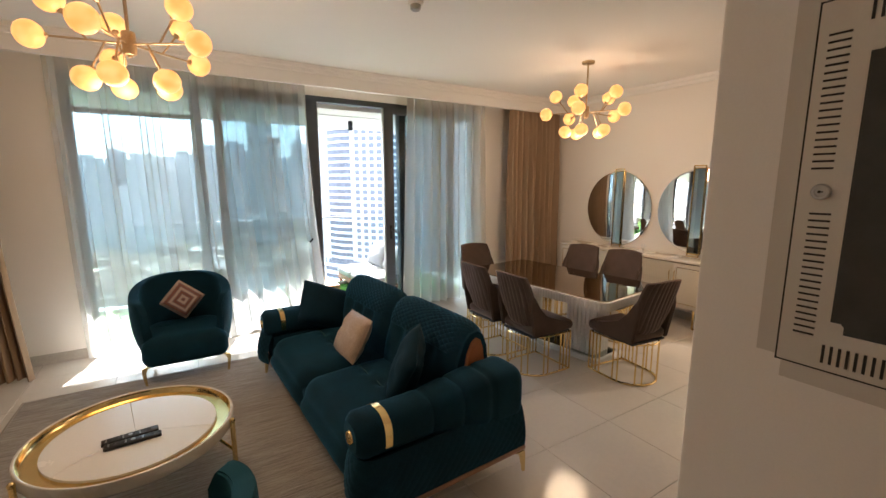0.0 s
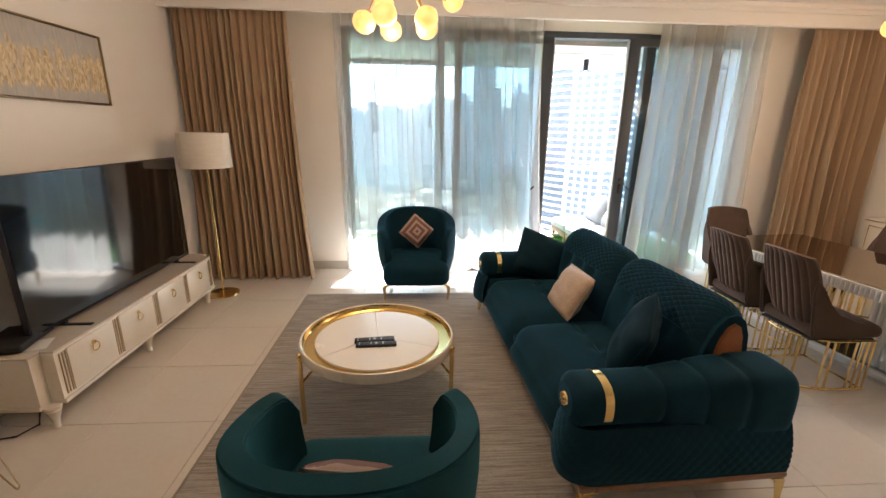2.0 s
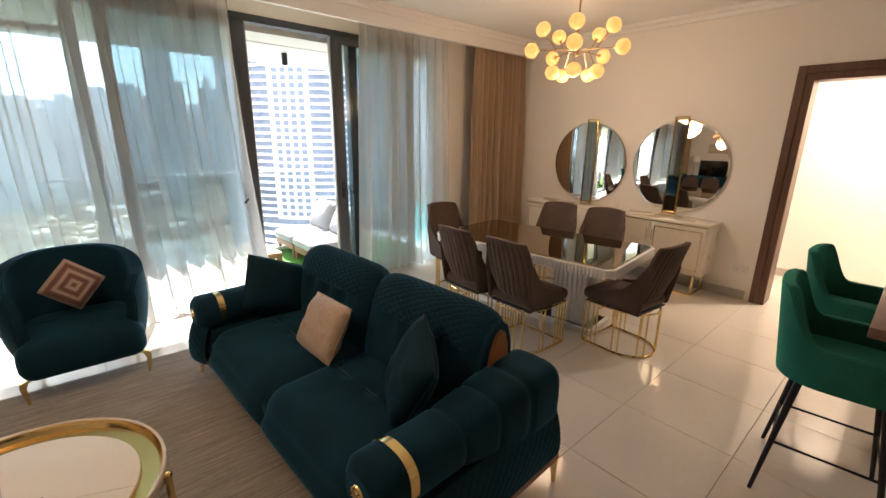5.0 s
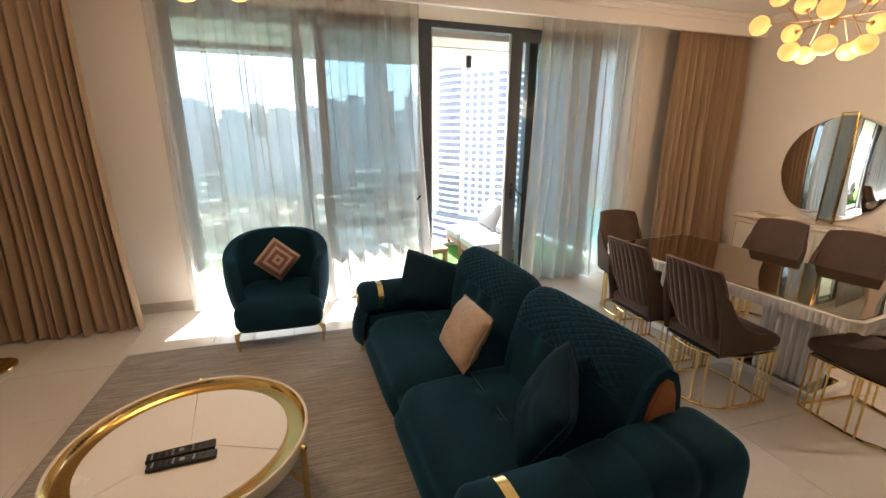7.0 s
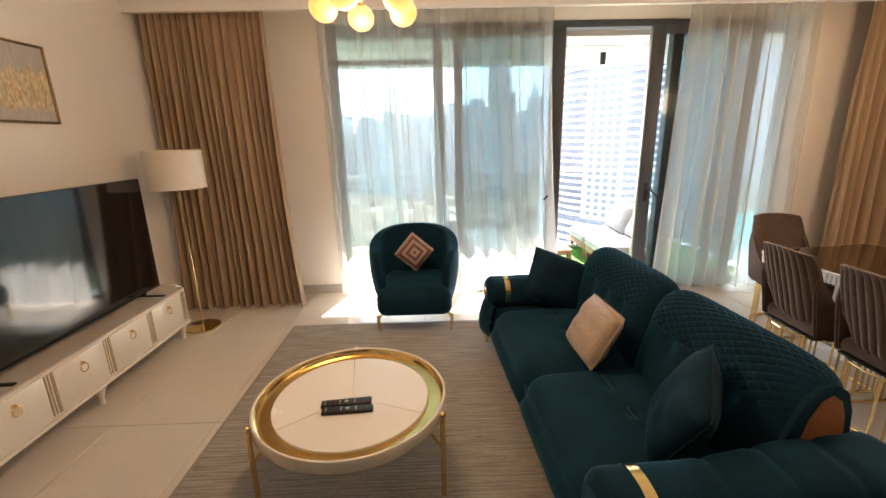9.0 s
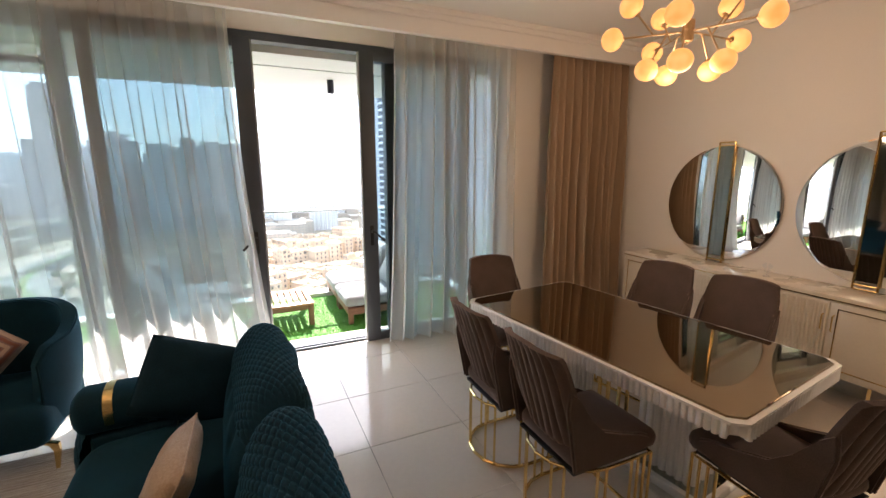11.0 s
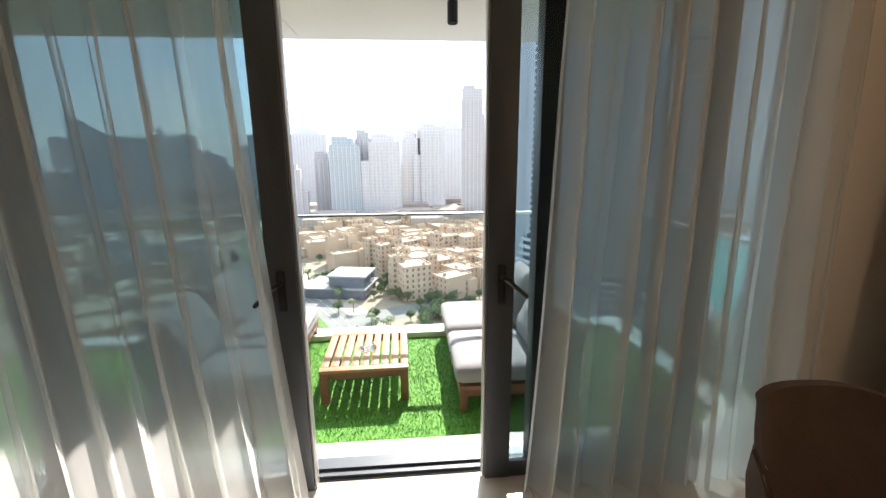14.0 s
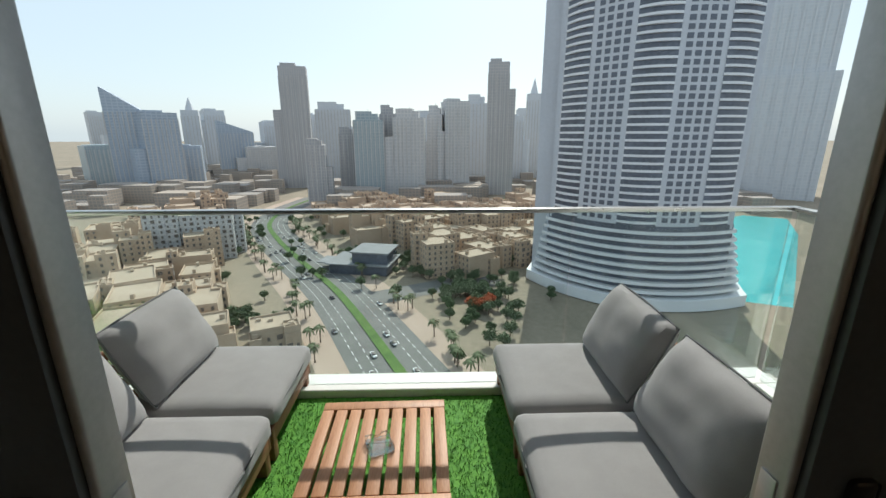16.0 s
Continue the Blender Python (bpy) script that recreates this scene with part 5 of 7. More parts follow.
# ---- sideboard ----
def sideboard():
    s = thing("sideboard", 5.56, 3.46, 0, 0, "cream lacquered sideboard with gold-lined doors", "sideboard")
    hx, hy = 0.175, 1.17
    part("body", B(-hx, hx, -hy, hy, 0.235, 0.775, bev=0.004), CREAM, s)
    part("top", B(-hx - 0.012, hx, -hy - 0.012, hy + 0.012, 0.775, 0.805, bev=0.004), CREAM, s)
    part("gold_lip", B(-hx - 0.014, -hx - 0.010, -hy - 0.012, hy + 0.012, 0.770, 0.776), GOLD, s, "thin gold lip")
    w = 2 * hy / 4
    for i in range(4):
        y0 = -hy + i * w
        if i in (0, 3):
            bm = B(-hx - 0.014, -hx, y0 + 0.012, y0 + w - 0.006, 0.25, 0.76, bev=0.003)
            d = part("door", bm, CREAM_D, s)
            bm = bmesh.new()
            a, b, c2, e = y0 + 0.05, y0 + w - 0.045, 0.29, 0.72
            for q in ((a, b, c2, c2 + 0.006), (a, b, e - 0.006, e), (a, a + 0.006, c2, e), (b - 0.006, b, c2, e)):
                box(bm, -hx - 0.018, -hx - 0.013, *q)
            part("inlay", bm, GOLD, d, "gold inlay line")
        else:
            bm = B(-hx - 0.012, -hx, y0 + 0.006, y0 + w - 0.006, 0.25, 0.76, bev=0.003)
            d = part("door", bm, CREAM_D, s)
            reed = mesh_of("reed", rod(bmesh.new(), (0, 0, 0.27), (0, 0, 0.74), 0.009, n=8), CREAM)
            for k in range(22):
                share("reed", reed, d, pose(-hx - 0.012, y0 + 0.03 + (w - 0.06) * k / 21, 0))
        yh = y0 + w - 0.03 if i % 2 == 0 else y0 + 0.03
        part("handle", tube(bmesh.new(), [(-hx - 0.012, yh, 0.55), (-hx - 0.035, yh, 0.56), (-hx - 0.035, yh, 0.66), (-hx - 0.012, yh, 0.67)], 0.005, 8), GOLD, d, "slim gold pull")
    for sy in (-1, 1):
        bm = bmesh.new()
        for a, b in (((-hx + 0.02, sy * (hy - 0.08), 0.235), (-hx + 0.02, sy * (hy - 0.08), 0.012)), ((hx - 0.03, sy * (hy - 0.08), 0.235), (hx - 0.03, sy * (hy - 0.08), 0.012)), ((-hx + 0.02, sy * (hy - 0.08), 0.012), (hx - 0.03, sy * (hy - 0.08), 0.012)), ((-hx + 0.02, sy * (hy - 0.08), 0.012), (-hx + 0.02, sy * (hy - 0.32), 0.012)), ((-hx + 0.02, sy * (hy - 0.32), 0.012), (-hx + 0.02, sy * (hy - 0.32), 0.235))):
            rod(bm, a, b, 0.011, n=8)
        part("leg_frame", bm, GOLD, s, "gold tube leg frame")


sideboard()


def round_mirror(y, z, r, spin, gy, label):
    m = thing("mirror", XR, y, z, 0, label, "mirror", "round mirrors above the sideboard")
    M = pose(-0.02, 0, 0, 0, -90, 0)
    part("backing", lathe(bmesh.new(), [(0, -0.018), (r - 0.01, -0.018), (r - 0.01, 0.008), (0, 0.008)], 64), WHITE, m, m=M)
    part("glass", lathe(bmesh.new(), [(0, 0.0125), (r - 0.022, 0.0125), (r - 0.0005, 0.0085), (r, 0.0075), (r, 0.004), (0, 0.004)], 96), MIRROR, m, "bevelled round mirror glass", m=M)
    # gold ladder frame with grey mirror strip laid over the glass
    bm = bmesh.new()
    h, w = r * 1.06, 0.068
    for k in (-1, 1):
        for d in (-0.010, 0.010):
            rod(bm, (-0.045, gy + k * w + d * 0.0, -h), (-0.045, gy + k * w + d * 0.0, h), 0.008, n=8)
    for zz in (-h, h, -h + 0.03, h - 0.03):
        rod(bm, (-0.045, gy - w, zz), (-0.045, gy + w, zz), 0.006, n=8)
    for zz in (-h + 0.03, h - 0.03):
        for k in (-1, 1):
            rod(bm, (-0.045, gy + k * w, zz), (-0.003, gy + k * w, zz), 0.006, n=8)
    part("gold_frame", bm, GOLD, m, "gold tube ladder frame")
    part("mirror_strip", B(-0.043, -0.039, gy - w + 0.006, gy + w - 0.006, -h + 0.03, h - 0.03), MIRROR_G, m, "grey mirrored strip", smooth=False)


round_mirror(3.925, 1.345, 0.515, 0, -0.02, "round wall mirror crossed by a gold-framed strip")
round_mirror(2.81, 1.36, 0.515, 0, 0.02, "round wall mirror crossed by a tall gold-framed strip")

# ornament and socket
o = new("ornament", mesh_of("ornament", lathe(bmesh.new(), [(0, 0), (0.022, 0.0), (0.024, 0.006), (0.008, 0.012), (0.006, 0.03), (0.020, 0.05), (0.016, 0.06), (0, 0.062)], 16), WHITE))
bm = bmesh.new()
o.matrix_basis = pose(5.53, 3.37, 0.805)
tagged(o, "small white butterfly ornament on the sideboard", "ornament")
for k in (-1, 1):
    part("wing", sheet(bmesh.new(), lambda u, v, k=k: Vector((0.0, k * (0.004 + 0.035 * u * math.sin(math.pi * (0.15 + 0.8 * v))), 0.045 + 0.05 * v + 0.02 * u)), 6, 8, 0.002), PLASTIC_W, o)
o = thing("wall_socket", XR, 2.03, 0.33, 0, "white double wall socket plate", "wall socket")
part("plate", B(-0.009, 0, -0.072, 0.072, -0.042, 0.042, bev=0.003), PLASTIC_W, o)
for k in (-0.035, 0.035):
    part("switch", B(-0.012, -0.008, k - 0.010, k + 0.010, 0.010, 0.026, bev=0.001), PLASTIC_W, o)
    part("pin_holes", box(box(B(-0.0095, -0.0088, k - 0.003, k + 0.003, -0.004, 0.005), -0.0095, -0.0088, k - 0.014, k - 0.008, -0.022, -0.018), -0.0095, -0.0088, k + 0.008, k + 0.014, -0.022, -0.018), BLACK, o)


# ---- bar ----
def bar_stool():
    s = thing("bar_stool", 3.05, 0.98, 0, 6, "emerald green velvet bar stool with dark metal legs", "bar stool", "bar stools at the counter")
    part("seat", soft(bmesh.new(), -0.21, 0.21, -0.21, 0.21, 0.625, 0.715, 0.045, 0.015, cuts=8), GREEN_V, s)
    def shell(u, v):
        ang = math.radians(-140 + 280 * u)
        k = abs(u * 2 - 1)
        sx, cy = math.sin(ang), math.cos(ang)
        n = 3.2
        rx = 0.262 + 0.012 * v
        px = math.copysign(abs(sx) ** (2 / n), sx) * rx
        py = math.copysign(abs(cy) ** (2 / n), cy) * 0.245
        drop = min(1, max(0, (k - 0.22) / 0.33))
        drop = drop * drop * (3 - 2 * drop)
        top = 1.04 - 0.225 * drop - 0.015 * k
        return Vector((px, py + 0.05 * v * max(0, cy), 0.615 + (top - 0.615) * v))
    bm = sheet(bmesh.new(), shell, 72, 14)
    bmesh.ops.recalc_face_normals(bm, faces=bm.faces)
    bmesh.ops.solidify(bm, geom=list(bm.faces), thickness=0.048)
    es = [e for e in bm.edges if len(e.link_faces) == 2 and e.calc_face_angle(0) > 1.0]
    bmesh.ops.bevel(bm, geom=es, offset=0.018, segments=3, affect="EDGES", clamp_overlap=True)
    part("shell", bm, GREEN_V, s)
    for sx in (-1, 1):
        for sy in (-1, 1):
            part("leg", rod(bmesh.new(), (sx * 0.15, sy * 0.14, 0.63), (sx * 0.245, sy * 0.225, 0.0), 0.017, 0.009, n=12), DARK_M, s)
    part("footrest", tube(bmesh.new(), [(-0.205, -0.19, 0.27), (0.205, -0.19, 0.27), (0.205, 0.19, 0.27), (-0.205, 0.19, 0.27)], 0.008, 8, True), DARK_M, s)
    part("seat_pan", B(-0.17, 0.17, -0.16, 0.16, 0.608, 0.628, bev=0.004), BLACK, s)
    return s


st = bar_stool()
copy_thing(st, pose(3.86, 1.00, 0, 0, 0, -3))
o = thing("bar_counter", 3.75, 0.62, 0, 0, "brown wood-topped breakfast bar with cream base", "bar counter")
part("worktop", B(-0.95, 0.95, -0.32, 0.32, 0.905, 0.95, bev=0.004), WOOD_B, o, "brown wood-grain worktop")
part("base", B(-0.90, 0.90, -0.30, -0.02, 0.0, 0.905, bev=0.003), CREAM, o)


# ---- service cabinet on the partition ----
def service_cabinet():
    c = thing("service_cabinet", 1.60, 0.19, 1.70, 0, "cream metal telecom cabinet set into the wall, slotted door", "service cabinet")
    # frame proud of the wall; local y runs along the wall, smaller y is nearer the camera side
    bm = B(-0.006, 0, -0.44, 0.370, -0.424, 0.445)
    es = [e for e in bm.edges if abs(e.verts[0].co.x - e.verts[1].co.x) > 0.005]
    bmesh.ops.bevel(bm, geom=es, offset=0.05, segments=6, affect="EDGES")
    bmesh.ops.bevel(bm, geom=[e for e in bm.edges if e.verts[0].co.x < -0.005 and e.verts[1].co.x < -0.005], offset=0.003, segments=2, affect="EDGES")
    part("surround", bm, CABINET, c)
    y0, y1, z0, z1 = -0.38, 0.327, -0.380, 0.373
    bm = B(-0.012, -0.0045, y0, y1, z0, z1, bev=0.003)
    d = part("door", bm, CABINET, c)
    part("door_gap", B(-0.0072, -0.0055, y0 - 0.004, y1 + 0.004, z0 - 0.004, z1 + 0.004), SHADOWGAP, c)
    slot_h = mesh_of("slot", B(-0.0128, -0.0115, -0.018, 0.018, -0.0021, 0.0021), SHADOWGAP, smooth=False)
    slot_v = mesh_of("slot", B(-0.0128, -0.0115, -0.0025, 0.0025, -0.020, 0.020), SHADOWGAP, smooth=False)
    for i in range(19):
        share("slot", slot_h, d, pose(0, 0.291, 0.045 + i * 0.0146))
        share("slot", slot_h, d, pose(0, 0.284, -0.308 + i * 0.0144))
        share("slot", slot_v, d, pose(0, 0.247 - i * 0.0130, -0.344))
        share("slot", slot_v, d, pose(0, 0.247 - i * 0.0130, 0.340))
    bm = B(-0.0135, -0.0118, y0 + 0.06, 0.242, -0.294, 0.285)
    es = [e for e in bm.edges if abs(e.verts[0].co.x - e.verts[1].co.x) > 0.0005]
    bmesh.ops.bevel(bm, geom=es, offset=0.022, segments=5, affect="EDGES")
    part("window", bm, material("smoked_acrylic", (0.035, 0.035, 0.032), 0.15, var=0.15, scale=3, fine=20, bump=0.0), d, "smoked acrylic window")
    k = part("lock", lathe(bmesh.new(), [(0, 0.0), (0.0165, 0.0), (0.0165, 0.006), (0.014, 0.009), (0.010, 0.009), (0.009, 0.007), (0, 0.007)], 24), STEEL, d, "round steel key lock", m=pose(-0.0118, 0.287, -0.003, 0, -90, 0))
    part("keyhole", rod(B(-0.0012, 0.0012, -0.005, 0.0, 0.0068, 0.0076), (0, 0.0015, 0.0068), (0, 0.0015, 0.0076), 0.003, n=10), SHADOWGAP, k)


service_cabinet()

# ---- smoke detector ----
o = thing("smoke_detector", 1.95, 2.92, ZC, 0, "small white ceiling smoke detector", "smoke detector")
part("base", lathe(bmesh.new(), [(0, 0), (0.055, 0), (0.055, -0.012), (0.048, -0.020), (0, -0.020)], 28), PLASTIC_W, o)
part("chamber", lathe(bmesh.new(), [(0.036, -0.020), (0.036, -0.045), (0.028, -0.055), (0, -0.055)], 24), ALU_L, o, "grey sensing chamber")

# ---- balcony things ----
o = thing("balcony_lamp", 2.705, 6.43, 2.612, 0, "small dark cylinder balcony ceiling lamp, unlit", "ceiling lamp")
part("body", lathe(bmesh.new(), [(0, 0), (0.035, 0), (0.035, -0.13), (0.031, -0.134), (0.028, -0.125), (0, -0.125)], 24), DARK_M, o)


def grass():
    g = tagged(new("artificial_grass"), "bright green artificial grass mat on the balcony", "artificial grass", kind="stuff")
    part("mat", B(-5.9, 4.33, 5.645, 7.165, -0.065, -0.052), GRASS, g, smooth=False)
    rnd = np.random.RandomState(4)
    n = 52000
    x, y = rnd.uniform(0.1, 4.3, n), rnd.uniform(5.65, 7.16, n)
    h, a = rnd.uniform(0.012, 0.026, n), rnd.uniform(0, math.tau, n)
    lx, ly = rnd.normal(0, 0.009, n), rnd.normal(0, 0.009, n)
    w = 0.0022
    v = np.empty((n, 3, 3))
    v[:, 0] = np.stack([x - w * np.cos(a), y - w * np.sin(a), np.full(n, -0.053)], 1)
    v[:, 1] = np.stack([x + w * np.cos(a), y + w * np.sin(a), np.full(n, -0.053)], 1)
    v[:, 2] = np.stack([x + lx, y + ly, -0.053 + h], 1)
    me = bpy.data.meshes.new("blades")
    me.from_pydata(v.reshape(-1, 3).tolist(), [], np.arange(n * 3).reshape(-1, 3).tolist())
    m = material("grass_blades", (0.04, 0.18, 0.014), 0.7, second=(0.12, 0.33, 0.04), scale=25, fine=300, bump=0.0)
    me.materials.append(m)
    b = new("blades", me)
    b.parent = g


grass()


def slat_table():
    t = thing("balcony_table", 2.045, 6.435, -0.052, 1, "low slatted acacia balcony table", "coffee table")
    hx, hy, zt = 0.305, 0.325, 0.258
    part("end_board", B(-hx, hx, -hy, -hy + 0.06, zt - 0.022, zt, bev=0.003), TEAK, t)
    part("end_board", B(-hx, hx, hy - 0.06, hy, zt - 0.022, zt, bev=0.003), TEAK, t)
    n = 9
    p = (2 * hx + 0.012) / n
    slat = mesh_of("slat", B(-p / 2 + 0.008, p / 2 - 0.008, -hy + 0.063, hy - 0.063, zt - 0.022, zt, bev=0.003), TEAK)
    for i in range(n):
        share("slat", slat, t, pose(-hx - 0.006 + p * (i + 0.5), 0, random.uniform(-0.0008, 0.0008)))
    for sy in (-1, 1):
        part("apron", B(-hx + 0.02, hx - 0.02, sy * (hy - 0.03) - 0.011, sy * (hy - 0.03) + 0.011, zt - 0.075, zt - 0.0225, bev=0.002), TEAK_D, t)
    for sx in (-1, 1):
        part("apron", B(sx * (hx - 0.03) - 0.011, sx * (hx - 0.03) + 0.011, -hy + 0.045, hy - 0.045, zt - 0.075, zt - 0.0225, bev=0.002), TEAK_D, t)
        for sy in (-1, 1):
            part("leg", B(sx * (hx - 0.03) - 0.028, sx * (hx - 0.03) + 0.028, sy * (hy - 0.03) - 0.028, sy * (hy - 0.03) + 0.028, 0, zt - 0.023, bev=0.003), TEAK_D, t)


slat_table()


def ashtray():
    a = thing("ashtray", 2.05, 6.43, 0.2062, 20, "square clear glass ashtray on the table", "ashtray")
    bm = B(-0.055, 0.055, -0.055, 0.055, 0, 0.010, bev=0.003)
    for k in (-1, 1):
        for lo, hi in ((-0.055, -0.014), (0.014, 0.055)):
            box(bm, k * 0.049 - 0.006, k * 0.049 + 0.006, lo, hi, 0.009, 0.034, bev=0.003)
            box(bm, lo, hi, k * 0.049 - 0.006, k * 0.049 + 0.006, 0.009, 0.034, bev=0.003)
        box(bm, k * 0.049 - 0.006, k * 0.049 + 0.006, -0.014, 0.014, 0.009, 0.022, bev=0.002)
        box(bm, -0.014, 0.014, k * 0.049 - 0.006, k * 0.049 + 0.006, 0.009, 0.022, bev=0.002)
    part("body", bm, CRYSTAL, a)


ashtray()


def lounge_seat(x, y, rz, label, seed):
    """Low armless outdoor seat; its back is at local +x."""
    s = thing("outdoor_seat", x, y, -0.052, rz, label, "outdoor sofa", "grey balcony seats")
    hx, hy = 0.40, 0.325
    for sx in (-1, 1):
        part("rail", B(sx * (hx - 0.02) - 0.013, sx * (hx - 0.02) + 0.013, -hy, hy, 0.115, 0.195, bev=0.004), TEAK_D, s)
        for sy in (-1, 1):
            part("leg", B(sx * (hx - 0.04) - 0.026, sx * (hx - 0.04) + 0.026, sy * (hy - 0.04) - 0.026, sy * (hy - 0.04) + 0.026, 0, 0.19, bev=0.004), TEAK_D, s)
    for sy in (-1, 1):
        part("rail", B(-hx + 0.006, hx - 0.006, sy * (hy - 0.014) - 0.013, sy * (hy - 0.014) + 0.013, 0.115, 0.193, bev=0.004), TEAK_D, s)
    part("slat_deck", B(-hx + 0.02, hx - 0.02, -hy + 0.02, hy - 0.02, 0.18, 0.196), TEAK_D, s)
    c = part("seat_cushion", soft(bmesh.new(), -hx - 0.015, hx - 0.08, -hy + 0.003, hy - 0.003, 0.197, 0.325, 0.045, 0.018, cuts=11, side=0.012), GREY_F, s)
    part("piping", tube(bmesh.new(), [(-hx - 0.012 + 0.03 * 0, -hy + 0.05, 0.285), (-hx - 0.0225, 0, 0.287), (-hx - 0.012, hy - 0.05, 0.285)], 0.004, 6), PIPING, c)
    # slatted sloping back
    for i in range(4):
        z = 0.26 + 0.085 * i
        part("back_slat", B(-0.010, 0.010, -hy + 0.01, hy - 0.01, z, z + 0.05, bev=0.003), TEAK_D, s, m=pose(hx - 0.02 - 0.26 * 0.17 + 0.17 * 1.0 * (z - 0.20) * 0.9, 0, 0, 0, 6, 0))
    for sy in (-1, 1):
        part("back_post", rod(bmesh.new(), (hx - 0.03, sy * (hy - 0.06), 0.10), (hx + 0.085, sy * (hy - 0.06), 0.60), 0.018, n=4), TEAK_D, s)
    M = pose(hx - 0.145, 0, 0.515, 0, 0, 90) @ pose(0, 0, 0, 27, 0, 0)
    b = part("back_cushion", pillow(bmesh.new(), 0.62, 0.44, 0.20, 20, 0, seed, 0.008, -0.03), GREY_F, s, m=M)
    edge = []
    for k in range(4):
        for i in range(14):
            q = i / 14 * 2 - 1
            u, v = ((q, -1), (1, q), (-q, 1), (-1, -q))[k]
            edge.append((u * 0.31 * (1 + 0.03 * (1 - v * v)), 0, v * 0.22 * (1 + 0.03 * (1 - u * u))))
    part("piping", tube(bmesh.new(), edge, 0.005, 6, True), PIPING, b, "dark grey piped seam")
    return s


lounge_seat(3.085, 6.935, 0, "low acacia outdoor seat with grey cushions by the railing", 3)
lounge_seat(3.085, 6.255, 0, "low acacia outdoor seat with grey cushions near the door", 4)
lounge_seat(1.105, 6.955, 180, "low acacia outdoor seat with grey cushions by the railing", 5)
lounge_seat(1.105, 6.275, 180, "low acacia outdoor seat with grey cushions near the door", 6)

# ---- city ----
GZ = -80.0
SAND = material("sandy_ground", (0.20, 0.17, 0.12), 0.95, second=(0.31, 0.255, 0.19), scale=0.02, fine=0.4, bump=0.0, world_space=True)
PAVE = material("pink_paving", (0.36, 0.27, 0.21), 0.9, second=(0.46, 0.36, 0.29), scale=0.08, fine=1.5, bump=0.0, world_space=True)
ASPH = material("asphalt", (0.17, 0.165, 0.155), 0.9, var=0.25, scale=0.06, fine=1.0, bump=0.0, world_space=True)
LAWN = material("lawn", (0.05, 0.11, 0.02), 0.9, second=(0.12, 0.20, 0.05), scale=0.2, fine=3, bump=0.0, world_space=True)
PAINT = material("road_paint", (0.7, 0.7, 0.68), 0.8, var=0.1)
OLDTOWN = material("sand_render", (0.43, 0.315, 0.225), 0.9, second=(0.52, 0.40, 0.30), scale=0.05, fine=0.8, bump=0.0, world_space=True)
OLDROOF = material("sand_roof", (0.36, 0.28, 0.205), 0.9, second=(0.47, 0.38, 0.29), scale=0.1, fine=0.9, bump=0.0, world_space=True)
DARKWIN = material("dark_windows", (0.13, 0.11, 0.10), 0.3, var=0.3, scale=0.4, fine=2, bump=0.0, world_space=True)
TOWER_W = material("tower_cladding", (0.50, 0.51, 0.545), 0.5, var=0.05, scale=0.05, fine=0.8, bump=0.0)
TOWER_S = material("tower_slab", (0.68, 0.68, 0.70), 0.6, var=0.05, scale=0.1, fine=1, bump=0.0)
TOWER_G = material("tower_window", (0.11, 0.12, 0.15), 0.2, var=0.3, scale=0.08, fine=0.6, bump=0.0)
WATER = material("turquoise_water", (0.06, 0.42, 0.44), 0.2, second=(0.12, 0.52, 0.52), scale=0.05, fine=0.7, bump=0.0, world_space=True)
LEAF = material("tree_leaves", (0.07, 0.11, 0.05), 0.8, second=(0.14, 0.17, 0.09), scale=0.3, fine=3, bump=0.0, world_space=True)
RED_LEAF = material("flame_tree_leaves", (0.40, 0.09, 0.04), 0.8, second=(0.50, 0.16, 0.06), scale=0.3, fine=3, bump=0.0, world_space=True)
PALM = material("palm_fronds", (0.07, 0.095, 0.04), 0.8, second=(0.14, 0.16, 0.08), scale=0.3, fine=3, bump=0.0, world_space=True)
BARK = material("bark", (0.14, 0.10, 0.07), 0.9, var=0.2)


def facade_material(name, base, glass, rough, rows=3.6, cols=3.2, vertical=False):
    """Far facades: courses of windows too small to build, in object space."""
    m = material(name, base, rough, var=0.03, scale=0.02, fine=0.05, bump=0.0)
    n, l = m.node_tree.nodes, m.node_tree.links
    b = n["Principled BSDF"]
    old = b.inputs["Base Color"].links[0].from_socket
    br = n.new("ShaderNodeTexBrick")
    br.offset = 0.0
    br.inputs["Scale"].default_value = 1.0
    br.inputs["Brick Width"].default_value, br.inputs["Row Height"].default_value = cols, rows
    br.inputs["Mortar Size"].default_value = 0.55
    br.inputs["Mortar Smooth"].default_value = 0.2
    g = Vector(glass)
    br.inputs["Color1"].default_value, br.inputs["Color2"].default_value = (*g, 1), (*(g * 1.08), 1)
    sp, cb, ad = n.new("ShaderNodeSeparateXYZ"), n.new("ShaderNodeCombineXYZ"), n.new("ShaderNodeMath")
    l.new(n["Texture Coordinate"].outputs["Object"], sp.inputs[0])
    l.new(sp.outputs[0], ad.inputs[0])
    l.new(sp.outputs[1], ad.inputs[1])
    l.new(ad.outputs[0], cb.inputs[0])
    l.new(sp.outputs[2], cb.inputs[1])
    l.new(cb.outputs[0], br.inputs["Vector"])
    l.new(old, br.inputs["Mortar"])
    l.new(br.outputs["Color"], b.inputs["Base Color"])
    return m


